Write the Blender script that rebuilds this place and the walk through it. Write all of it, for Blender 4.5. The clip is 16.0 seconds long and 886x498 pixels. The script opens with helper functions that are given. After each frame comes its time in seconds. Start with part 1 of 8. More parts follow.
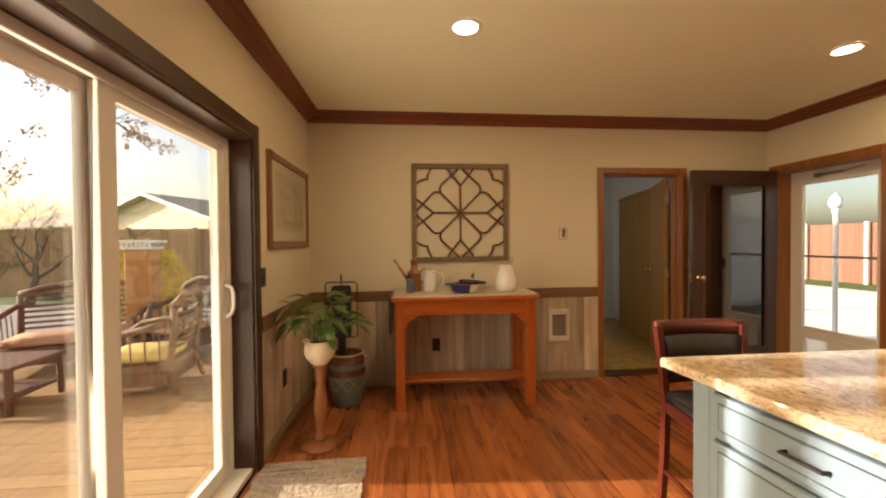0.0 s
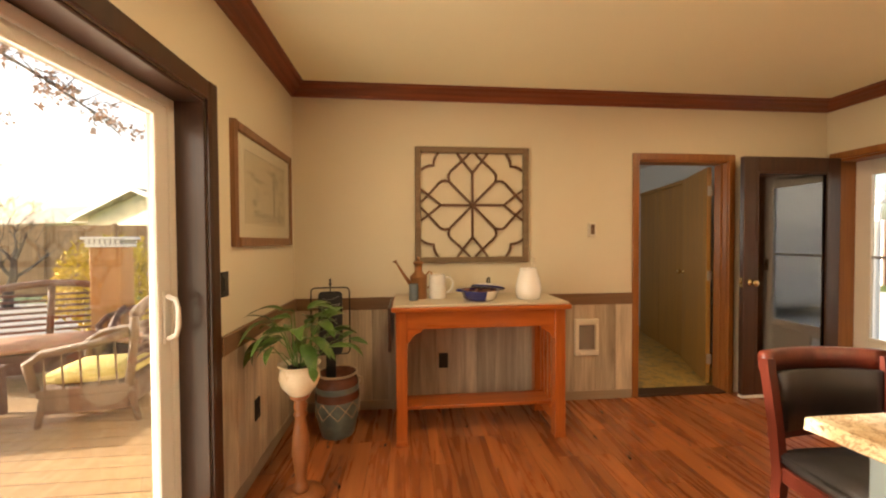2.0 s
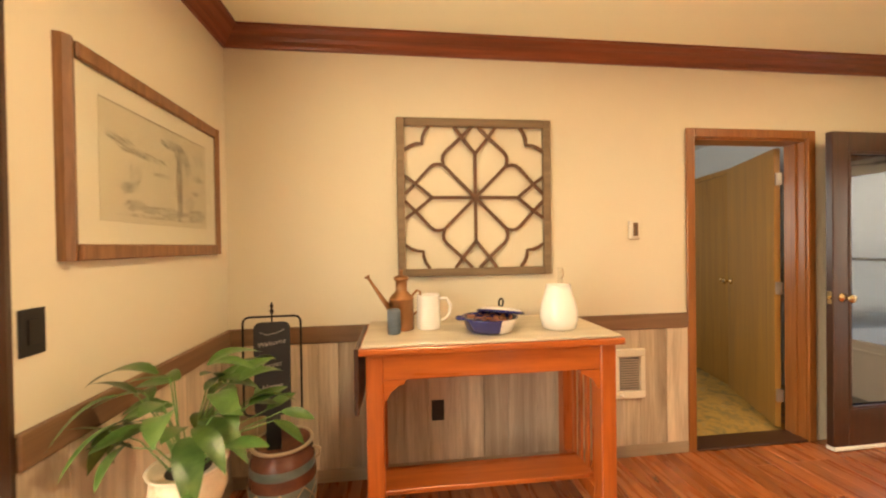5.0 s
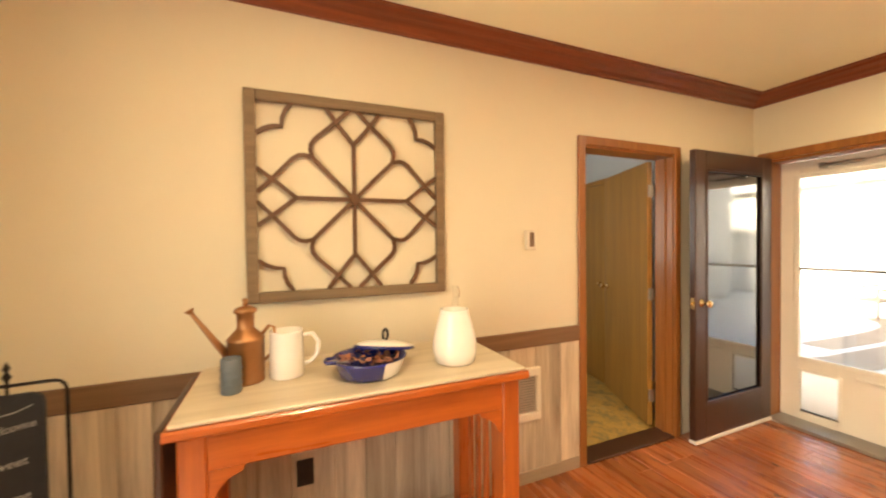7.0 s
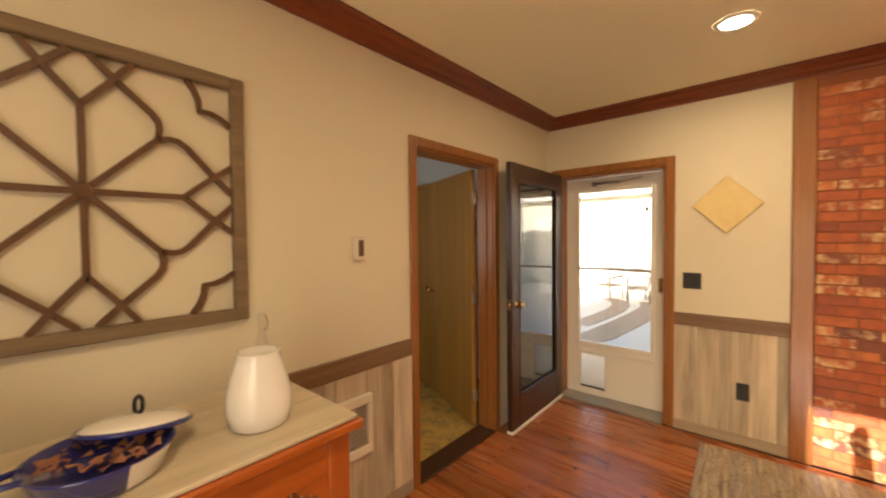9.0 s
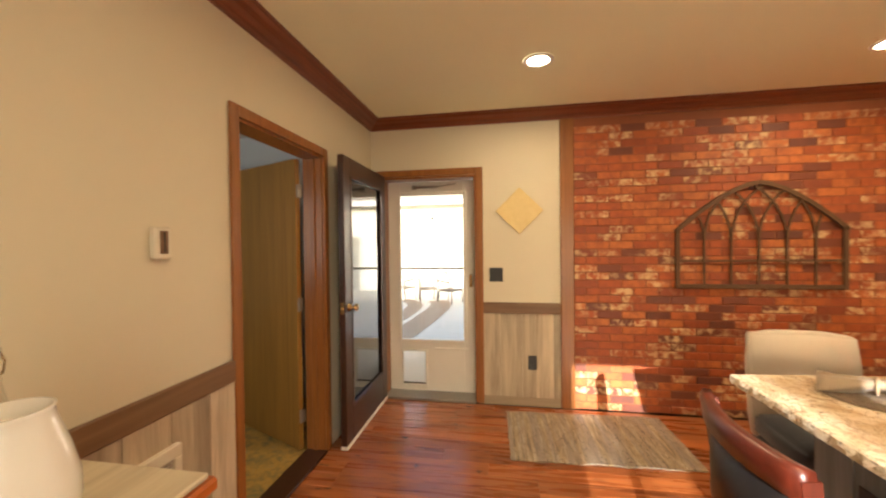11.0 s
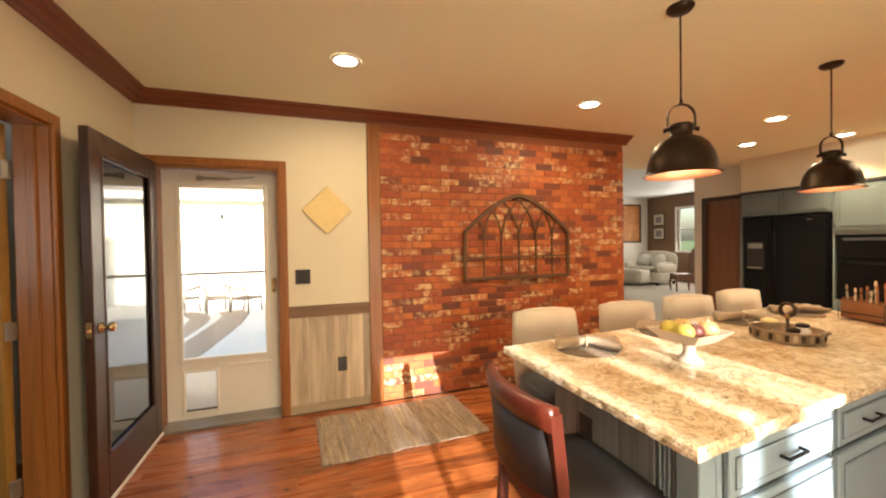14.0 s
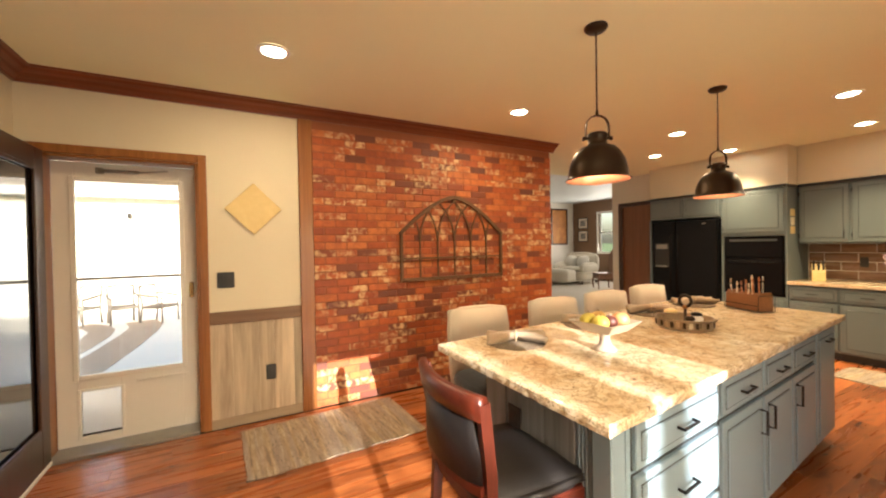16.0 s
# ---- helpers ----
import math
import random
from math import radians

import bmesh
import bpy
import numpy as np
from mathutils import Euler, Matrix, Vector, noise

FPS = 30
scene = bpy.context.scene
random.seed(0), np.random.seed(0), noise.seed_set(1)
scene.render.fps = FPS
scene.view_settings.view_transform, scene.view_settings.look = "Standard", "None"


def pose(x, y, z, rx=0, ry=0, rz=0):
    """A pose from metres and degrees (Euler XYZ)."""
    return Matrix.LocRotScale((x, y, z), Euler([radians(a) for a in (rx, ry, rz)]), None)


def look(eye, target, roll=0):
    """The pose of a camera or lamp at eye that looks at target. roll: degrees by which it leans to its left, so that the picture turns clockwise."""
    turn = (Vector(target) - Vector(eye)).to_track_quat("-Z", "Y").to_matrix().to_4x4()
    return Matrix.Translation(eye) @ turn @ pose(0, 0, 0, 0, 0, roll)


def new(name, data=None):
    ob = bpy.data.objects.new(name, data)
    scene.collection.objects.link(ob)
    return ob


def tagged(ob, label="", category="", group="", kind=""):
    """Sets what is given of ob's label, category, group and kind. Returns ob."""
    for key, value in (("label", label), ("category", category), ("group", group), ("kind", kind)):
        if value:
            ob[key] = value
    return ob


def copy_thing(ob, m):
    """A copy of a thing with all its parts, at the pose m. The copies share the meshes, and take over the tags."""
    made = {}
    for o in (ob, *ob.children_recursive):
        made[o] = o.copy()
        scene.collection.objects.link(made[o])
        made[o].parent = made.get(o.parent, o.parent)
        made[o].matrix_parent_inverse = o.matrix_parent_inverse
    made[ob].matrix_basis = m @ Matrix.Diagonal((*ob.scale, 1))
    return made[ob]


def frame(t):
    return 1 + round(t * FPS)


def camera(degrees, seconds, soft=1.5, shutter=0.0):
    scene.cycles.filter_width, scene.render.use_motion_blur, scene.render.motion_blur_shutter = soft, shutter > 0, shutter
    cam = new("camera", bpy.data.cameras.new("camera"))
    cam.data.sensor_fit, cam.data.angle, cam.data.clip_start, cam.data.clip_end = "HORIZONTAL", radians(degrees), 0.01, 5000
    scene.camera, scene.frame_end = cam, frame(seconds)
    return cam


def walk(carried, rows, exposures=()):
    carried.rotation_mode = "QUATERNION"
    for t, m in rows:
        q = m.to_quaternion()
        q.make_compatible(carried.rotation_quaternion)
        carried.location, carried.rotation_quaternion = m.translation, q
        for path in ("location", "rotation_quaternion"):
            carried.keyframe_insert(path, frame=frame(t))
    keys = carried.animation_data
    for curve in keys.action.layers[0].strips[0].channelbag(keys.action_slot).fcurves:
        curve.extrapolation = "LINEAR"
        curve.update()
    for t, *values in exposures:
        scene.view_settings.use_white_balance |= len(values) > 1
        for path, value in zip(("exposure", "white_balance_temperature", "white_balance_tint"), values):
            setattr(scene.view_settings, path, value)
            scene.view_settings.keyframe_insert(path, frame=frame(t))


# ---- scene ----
cam = camera(99.0, 16.0, soft=2.1, shutter=0.5)
PATH = [
    (0, (1.018, 0.953, 1.358), (1.2, 2.944, 1.325), -0.5),
    (0.5, (1.006, 1.084, 1.37), (1.188, 3.075, 1.329), -0.4),
    (1, (0.989, 1.217, 1.368), (1.176, 3.208, 1.327), -0.3),
    (1.5, (0.979, 1.372, 1.357), (1.17, 3.362, 1.319), -0.4),
    (2, (0.985, 1.509, 1.355), (1.175, 3.5, 1.312), -0.3),
    (2.5, (0.994, 1.634, 1.351), (1.181, 3.625, 1.309), -0.3),
    (3, (1.003, 1.763, 1.332), (1.183, 3.754, 1.308), -0.4),
    (3.2, (1.003, 1.809, 1.316), (1.186, 3.8, 1.308), -0.6),
    (5.5, (1.097, 2.44, 1.387), (1.377, 4.42, 1.361), -0.9),
    (6, (1.137, 2.522, 1.417), (1.528, 4.483, 1.382), -0.9),
    (6.5, (1.153, 2.635, 1.437), (1.737, 4.547, 1.397), -0.7),
    (7, (1.199, 2.719, 1.438), (1.978, 4.561, 1.399), -0.7),
    (7.5, (1.261, 2.772, 1.441), (2.216, 4.529, 1.4), -0.8),
    (8, (1.324, 2.848, 1.448), (2.456, 4.497, 1.405), -0.9),
    (8.5, (1.355, 2.926, 1.463), (2.674, 4.428, 1.412), -0.7),
    (9, (1.363, 2.984, 1.489), (2.873, 4.294, 1.433), -0.6),
    (11.3, (1.359, 3.358, 1.422), (3.35, 3.555, 1.4), -0.7),
    (11.5, (1.353, 3.374, 1.421), (3.35, 3.479, 1.401), -0.7),
    (12, (1.35, 3.397, 1.413), (3.346, 3.273, 1.393), -0.6),
    (12.5, (1.376, 3.389, 1.409), (3.349, 3.06, 1.386), -0.8),
    (13, (1.361, 3.362, 1.414), (3.307, 2.901, 1.386), -0.9),
    (13.5, (1.359, 3.351, 1.414), (3.278, 2.787, 1.383), -0.9),
    (14, (1.356, 3.346, 1.414), (3.247, 2.697, 1.383), -0.9),
    (14.5, (1.343, 3.342, 1.4), (3.205, 2.612, 1.378), -0.9),
    (15, (1.334, 3.339, 1.398), (3.163, 2.529, 1.376), -0.9),
    (15.5, (1.336, 3.333, 1.398), (3.131, 2.452, 1.374), -1.0),
    (16, (1.338, 3.331, 1.395), (3.1, 2.385, 1.373), -1.0),
]
EXPOSURES = [
    (0, 1.08, 6900, 15), (1.5, 1.43, 6900, 15), (3, 1.90, 6700, 14), (5.5, 2.42, 6500, 11.5), (7, 2.42, 6500, 11.5), (9, 1.52, 6600, 13),
    (11.5, 1.62, 6150, 11), (12.5, 1.76, 6150, 11), (14.5, 1.78, 6150, 10.5), (16, 1.76, 6150, 10.5),
]
walk(cam, [(t, look(eye, target, roll)) for t, eye, target, roll in PATH], EXPOSURES)

# ---------------------------------------------------------------- world and light
world = bpy.data.worlds.new("sky")
scene.world = world
world.use_nodes = True
wn = world.node_tree.nodes
sky = wn.new("ShaderNodeTexSky")
sky.sky_type = "NISHITA"
sky.sun_disc = False
SUN_WAY = Vector((1.0, -0.075, -0.312)).normalized()
sky.sun_elevation = math.asin(-SUN_WAY.z)
sky.sun_rotation = math.atan2(-SUN_WAY.x, -SUN_WAY.y)
sky.air_density, sky.dust_density, sky.ozone_density = 1.0, 3.5, 0.4
wn["Background"].inputs[1].default_value = 0.15
world.node_tree.links.new(sky.outputs[0], wn["Background"].inputs[0])


def lamp(name, kind, m, energy, colour, **more):
    data = bpy.data.lights.new(name, kind)
    data.energy, data.color = energy, colour
    for key, value in more.items():
        if key == "size":
            data.size = value
        elif key == "size_y":
            data.shape, data.size_y = "RECTANGLE", value
        elif key == "disk":
            data.shape, data.size = "DISK", value
        elif key == "angle":
            data.angle = value
        elif key == "spread":
            data.spread = value
        elif key == "radius":
            data.shadow_soft_size = value
    ob = new(name, data)
    ob.matrix_world = m
    return ob


lamp("sun", "SUN", look((0, 0, 0), SUN_WAY), 5.0, (1.0, 0.92, 0.80), angle=radians(0.6))

ROOM_W, ROOM_E, ROOM_N, ROOM_S, CEIL = 0.10, 4.74, 4.58, -3.22, 2.565
WARM = (1.0, 0.74, 0.40)
CANS = [(1.35, 3.07), (3.80, 3.13), (3.98, 1.12), (3.77, -0.90), (4.54, -1.71), (3.92, -2.33), (2.49, -1.05), (2.71, -2.33)]
for cx, cy in CANS:
    lamp("can_glow", "AREA", look((cx, cy, CEIL - 0.012), (cx, cy, 0)), 5.0 if cy > 0 else (8.0 if cy > -1.5 else 5.0), WARM, disk=0.12, spread=radians(178 if cy > 0 else (150 if cy > -1.5 else 88)))
# warm fill lamp added in the sliding door's opening, on top of the sky
lamp("sliding_door_light", "AREA", look((ROOM_W - 0.16, 2.475, 1.02), (3.0, 2.475, 0.95)), 13.0, (1.0, 0.83, 0.62), size=1.5, size_y=1.85)
PENDANTS = [(2.76, 1.60), (2.91, 0.06)]
for cx, cy in PENDANTS:
    lamp("bulb_glow", "POINT", pose(cx, cy, 1.80), 2.2, (1.0, 0.60, 0.30), radius=0.035)

# ---------------------------------------------------------------- materials


def material(name):
    m = bpy.data.materials.new(name)
    m.use_nodes = True
    return m, m.node_tree.nodes, m.node_tree.links, m.node_tree.nodes["Principled BSDF"]


def coords(n, l, scale, rot=(0, 0, 0)):
    tc = n.new("ShaderNodeTexCoord")
    mp = n.new("ShaderNodeMapping")
    mp.inputs["Scale"].default_value = scale
    mp.inputs["Rotation"].default_value = rot
    l.new(tc.outputs["Object"], mp.inputs[0])
    return mp.outputs[0]


def noise_tex(n, l, vec, scale, detail=4.0, rough=0.6, dist=0.0):
    t = n.new("ShaderNodeTexNoise")
    t.inputs["Scale"].default_value = scale
    t.inputs["Detail"].default_value = detail
    t.inputs["Roughness"].default_value = rough
    t.inputs["Distortion"].default_value = dist
    if vec is not None:
        l.new(vec, t.inputs["Vector"])
    return t.outputs["Fac"]


def ramp(n, l, fac, stops):
    r = n.new("ShaderNodeValToRGB")
    els = r.color_ramp.elements
    while len(els) < len(stops):
        els.new(0.5)
    for e, (p, c) in zip(els, stops):
        e.position, e.color = p, (*c, 1)
    l.new(fac, r.inputs[0])
    return r.outputs[0]


def mix(n, l, fac, a, b, mode="MIX"):
    x = n.new("ShaderNodeMix")
    x.data_type, x.blend_type = "RGBA", mode
    for sock, v in ((x.inputs[0], fac), (x.inputs[6], a), (x.inputs[7], b)):
        if isinstance(v, (int, float)):
            sock.default_value = v
        elif isinstance(v, tuple):
            sock.default_value = (*v, 1)
        else:
            l.new(v, sock)
    return x.outputs[2]


def bump(n, l, bsdf, height, strength, distance=0.01):
    b = n.new("ShaderNodeBump")
    b.inputs["Strength"].default_value = strength
    b.inputs["Distance"].default_value = distance
    l.new(height, b.inputs["Height"])
    l.new(b.outputs[0], bsdf.inputs["Normal"])


def shade(c, k):
    return tuple(min(1.0, v * k) for v in c)


def paint(name, colour, rough=0.5, vary=0.10, scale=3.0, bumps=0.05, bscale=160.0, metal=0.0, coat=0.0):
    """Paint, plaster, ceramic, metal: a soft large blotch, a fine grain and a fine relief."""
    m, n, l, b = material(name)
    v = coords(n, l, (1, 1, 1))
    big = noise_tex(n, l, v, scale)
    fine = noise_tex(n, l, v, scale * 14, 3.0)
    c = mix(n, l, big, shade(colour, 1 - vary), shade(colour, 1 + vary))
    c = mix(n, l, mix(n, l, 0.35, (0, 0, 0), fine), c, shade(colour, 1 - vary * 0.8))
    l.new(c, b.inputs["Base Color"])
    rr = n.new("ShaderNodeMapRange")
    rr.inputs[3].default_value, rr.inputs[4].default_value = max(0.02, rough - 0.07), min(1, rough + 0.07)
    l.new(big, rr.inputs[0])
    l.new(rr.outputs[0], b.inputs["Roughness"])
    b.inputs["Metallic"].default_value = metal
    b.inputs["Coat Weight"].default_value = coat
    b.inputs["Coat Roughness"].default_value = 0.12
    if bumps:
        bump(n, l, b, noise_tex(n, l, v, bscale, 2.0), bumps, 0.004)
    return m


def wood(name, dark, light, axis="Z", rough=0.4, coat=0.0, grain=26.0, long=1.2, tint=0.0, rnd="object", bumps=0.12):
    """Wood with its grain along an axis; each piece a little different."""
    m, n, l, b = material(name)
    s = {"X": (long, grain, grain), "Y": (grain, long, grain), "Z": (grain, grain, long)}[axis]
    tc = n.new("ShaderNodeTexCoord")
    info = n.new("ShaderNodeObjectInfo") if rnd == "object" else n.new("ShaderNodeNewGeometry")
    pick = info.outputs["Random"] if rnd == "object" else info.outputs["Random Per Island"]
    off = n.new("ShaderNodeVectorMath")
    off.operation = "MULTIPLY_ADD"
    cb = n.new("ShaderNodeCombineXYZ")
    for i in range(3):
        l.new(pick, cb.inputs[i])
    l.new(cb.outputs[0], off.inputs[0])
    off.inputs[1].default_value = (13.0, 7.0, 5.0)
    l.new(tc.outputs["Object"], off.inputs[2])
    mp = n.new("ShaderNodeMapping")
    mp.inputs["Scale"].default_value = s
    l.new(off.outputs[0], mp.inputs[0])
    g1 = noise_tex(n, l, mp.outputs[0], 1.0, 6.0, 0.65, 0.6)
    g2 = noise_tex(n, l, mp.outputs[0], 5.0, 3.0, 0.7)
    c = ramp(n, l, g1, [(0.28, dark), (0.5, tuple((a + d) / 2 for a, d in zip(dark, light))), (0.72, light)])
    c = mix(n, l, 0.28, c, mix(n, l, g2, dark, light))
    if tint:
        hv = n.new("ShaderNodeHueSaturation")
        mr = n.new("ShaderNodeMapRange")
        mr.inputs[3].default_value, mr.inputs[4].default_value = 1 - tint, 1 + tint
        l.new(pick, mr.inputs[0])
        l.new(mr.outputs[0], hv.inputs["Value"])
        l.new(c, hv.inputs["Color"])
        c = hv.outputs[0]
    l.new(c, b.inputs["Base Color"])
    rr = n.new("ShaderNodeMapRange")
    rr.inputs[3].default_value, rr.inputs[4].default_value = max(0.05, rough - 0.08), min(1.0, rough + 0.12)
    l.new(g1, rr.inputs[0])
    l.new(rr.outputs[0], b.inputs["Roughness"])
    b.inputs["Coat Weight"].default_value = coat
    b.inputs["Coat Roughness"].default_value = 0.15
    bump(n, l, b, g2, bumps, 0.004)
    return m


def hickory(name):
    """Printed hickory laminate: streaks, smoky dark blotches and small knots, each plank a little different."""
    m, n, l, b = material(name)
    tc, info, cb = n.new("ShaderNodeTexCoord"), n.new("ShaderNodeObjectInfo"), n.new("ShaderNodeCombineXYZ")
    for i in range(3):
        l.new(info.outputs["Random"], cb.inputs[i])
    off = n.new("ShaderNodeVectorMath")
    off.operation = "MULTIPLY_ADD"
    l.new(cb.outputs[0], off.inputs[0])
    off.inputs[1].default_value = (13.0, 37.0, 5.0)
    l.new(tc.outputs["Object"], off.inputs[2])

    def stretched(sx, sy):
        mp = n.new("ShaderNodeMapping")
        mp.inputs["Scale"].default_value = (sx, sy, 1)
        l.new(off.outputs[0], mp.inputs[0])
        return mp.outputs[0]

    streak = noise_tex(n, l, stretched(15, 1.1), 1.0, 4.0, 0.55, 1.1)
    fine = noise_tex(n, l, stretched(110, 4.0), 1.0, 3.0, 0.7)
    smoke = noise_tex(n, l, stretched(7.0, 1.6), 1.0, 4.0, 0.6, 1.2)
    knot = noise_tex(n, l, stretched(15.0, 7.0), 1.0, 2.0, 0.5, 0.4)
    c = ramp(n, l, streak, [(0.28, (0.22, 0.060, 0.016)), (0.46, (0.32, 0.094, 0.025)), (0.60, (0.40, 0.128, 0.036)), (0.76, (0.49, 0.180, 0.056))])
    c = mix(n, l, 0.16, c, mix(n, l, fine, (0.12, 0.032, 0.010), (0.44, 0.16, 0.05)))
    c = mix(n, l, ramp(n, l, smoke, [(0.33, (0.70, 0.70, 0.70)), (0.47, (0, 0, 0))]), c, (0.105, 0.026, 0.009))
    c = mix(n, l, ramp(n, l, knot, [(0.26, (0.85, 0.85, 0.85)), (0.32, (0, 0, 0))]), c, (0.040, 0.014, 0.007))
    hv, mr = n.new("ShaderNodeHueSaturation"), n.new("ShaderNodeMapRange")
    mr.inputs[3].default_value, mr.inputs[4].default_value = 0.72, 1.22
    l.new(info.outputs["Random"], mr.inputs[0])
    l.new(mr.outputs[0], hv.inputs["Value"])
    l.new(c, hv.inputs["Color"])
    l.new(hv.outputs[0], b.inputs["Base Color"])
    rr = n.new("ShaderNodeMapRange")
    rr.inputs[3].default_value, rr.inputs[4].default_value = 0.20, 0.36
    l.new(streak, rr.inputs[0])
    l.new(rr.outputs[0], b.inputs["Roughness"])
    b.inputs["Coat Weight"].default_value = 0.2
    b.inputs["Coat Roughness"].default_value = 0.2
    bump(n, l, b, fine, 0.05, 0.003)
    return m


def brick_paint(name, rnd):
    m, n, l, b = material(name)
    info = n.new("ShaderNodeObjectInfo") if rnd == "object" else n.new("ShaderNodeNewGeometry")
    pick = info.outputs["Random"] if rnd == "object" else info.outputs["Random Per Island"]
    tc = n.new("ShaderNodeTexCoord")
    off = n.new("ShaderNodeVectorMath")
    off.operation = "MULTIPLY_ADD"
    cb = n.new("ShaderNodeCombineXYZ")
    for i in range(3):
        l.new(pick, cb.inputs[i])
    l.new(cb.outputs[0], off.inputs[0])
    off.inputs[1].default_value = (31.0, 17.0, 11.0)
    l.new(tc.outputs["Object"], off.inputs[2])
    v = off.outputs[0]
    base = ramp(n, l, pick, [(0.0, (0.13, 0.044, 0.030)), (0.13, (0.18, 0.052, 0.028)), (0.19, (0.27, 0.064, 0.026)), (0.34, (0.40, 0.090, 0.025)), (0.65, (0.46, 0.110, 0.027)), (1.0, (0.56, 0.175, 0.045))])
    blot = noise_tex(n, l, v, 14.0, 5.0, 0.7)
    c = mix(n, l, ramp(n, l, blot, [(0.32, (0.35, 0.35, 0.35)), (0.58, (1, 1, 1))]), (0.20, 0.052, 0.026), base)
    # old whitewash that clings to some of the bricks
    wash = noise_tex(n, l, v, 19.0, 3.0, 0.6)
    gate = n.new("ShaderNodeMath")
    gate.operation = "GREATER_THAN"
    wob = n.new("ShaderNodeMath")
    wob.operation = "FRACT"
    mul = n.new("ShaderNodeMath")
    mul.operation = "MULTIPLY"
    mul.inputs[1].default_value = 17.31
    l.new(pick, mul.inputs[0])
    l.new(mul.outputs[0], wob.inputs[0])
    l.new(wob.outputs[0], gate.inputs[0])
    gate.inputs[1].default_value = 0.66
    cut = n.new("ShaderNodeMapRange")
    cut.inputs[1].default_value, cut.inputs[2].default_value = 0.43, 0.62
    l.new(wash, cut.inputs[0])
    geo = n.new("ShaderNodeNewGeometry")
    patch = noise_tex(n, l, geo.outputs["Position"], 3.2, 3.0, 0.6)
    pr = n.new("ShaderNodeMapRange")
    pr.inputs[1].default_value, pr.inputs[2].default_value = 0.36, 0.54
    l.new(patch, pr.inputs[0])
    pm = n.new("ShaderNodeMath")
    pm.operation = "MULTIPLY"
    l.new(pr.outputs[0], pm.inputs[0])
    l.new(cut.outputs[0], pm.inputs[1])
    both = n.new("ShaderNodeMath")
    both.operation = "MULTIPLY"
    l.new(pm.outputs[0], both.inputs[0])
    l.new(gate.outputs[0], both.inputs[1])
    c = mix(n, l, both.outputs[0], c, (0.68, 0.46, 0.24))
    l.new(c, b.inputs["Base Color"])
    b.inputs["Roughness"].default_value = 0.55
    bump(n, l, b, noise_tex(n, l, v, 60.0, 4.0, 0.7), 0.5, 0.006)
    return m


def granite(name):
    m, n, l, b = material(name)
    v = coords(n, l, (1, 1, 1))
    big = noise_tex(n, l, v, 7.0, 6.0, 0.7, 0.7)
    mid = noise_tex(n, l, v, 34.0, 5.0, 0.72, 0.4)
    fine = noise_tex(n, l, v, 120.0, 3.0, 0.7)
    vein = noise_tex(n, l, v, 8.0, 6.0, 0.68, 1.6)
    c = ramp(n, l, big, [(0.28, (0.38, 0.26, 0.14)), (0.40, (0.58, 0.44, 0.27)), (0.54, (0.73, 0.61, 0.43)), (0.72, (0.80, 0.72, 0.57))])
    c = mix(n, l, ramp(n, l, vein, [(0.475, (0, 0, 0)), (0.495, (0.75, 0.75, 0.75)), (0.505, (0.75, 0.75, 0.75)), (0.525, (0, 0, 0))]), c, (0.24, 0.155, 0.085))
    c = mix(n, l, ramp(n, l, mid, [(0.34, (0.9, 0.9, 0.9)), (0.41, (0, 0, 0))]), c, (0.15, 0.10, 0.055))
    c = mix(n, l, ramp(n, l, fine, [(0.33, (0.8, 0.8, 0.8)), (0.42, (0, 0, 0))]), c, (0.13, 0.095, 0.06))
    l.new(c, b.inputs["Base Color"])
    b.inputs["Roughness"].default_value = 0.10
    return m


def fabric(name, colour, vary=0.18, scale=260.0, rough=0.9):
    m, n, l, b = material(name)
    v = coords(n, l, (1, 1, 1))
    w = noise_tex(n, l, v, scale, 2.0)
    c = mix(n, l, noise_tex(n, l, v, 6.0), shade(colour, 1 - vary), shade(colour, 1 + vary))
    c = mix(n, l, w, shade(colour, 0.8), c)
    l.new(c, b.inputs["Base Color"])
    b.inputs["Roughness"].default_value = rough
    b.inputs["Sheen Weight"].default_value = 0.2
    bump(n, l, b, w, 0.35, 0.004)
    return m


def glow(name, colour, strength):
    m, n, l, b = material(name)
    b.inputs["Emission Color"].default_value = (*colour, 1)
    b.inputs["Emission Strength"].default_value = strength
    b.inputs["Base Color"].default_value = (0.8, 0.75, 0.65, 1)
    return m


def clear_glass(name, tint=(0.97, 0.98, 0.97), straight=0.09):
    """Clear glass that mirrors more at a slant."""
    m, n, l, b = material(name)
    n.remove(b)
    tr, gl, mx, lw = (n.new("ShaderNode" + k) for k in ("BsdfTransparent", "BsdfGlossy", "MixShader", "LayerWeight"))
    tr.inputs[0].default_value = (*tint, 1)
    gl.inputs["Roughness"].default_value = 0.01
    lw.inputs[0].default_value = 0.5
    pw, ma = n.new("ShaderNodeMath"), n.new("ShaderNodeMath")
    pw.operation, ma.operation = "POWER", "MULTIPLY_ADD"
    pw.inputs[1].default_value = 5.0
    ma.inputs[1].default_value, ma.inputs[2].default_value = 0.99 - straight, straight
    l.new(lw.outputs["Facing"], pw.inputs[0])
    l.new(pw.outputs[0], ma.inputs[0])
    l.new(ma.outputs[0], mx.inputs[0])
    l.new(tr.outputs[0], mx.inputs[1])
    l.new(gl.outputs[0], mx.inputs[2])
    l.new(mx.outputs[0], n["Material Output"].inputs[0])
    return m


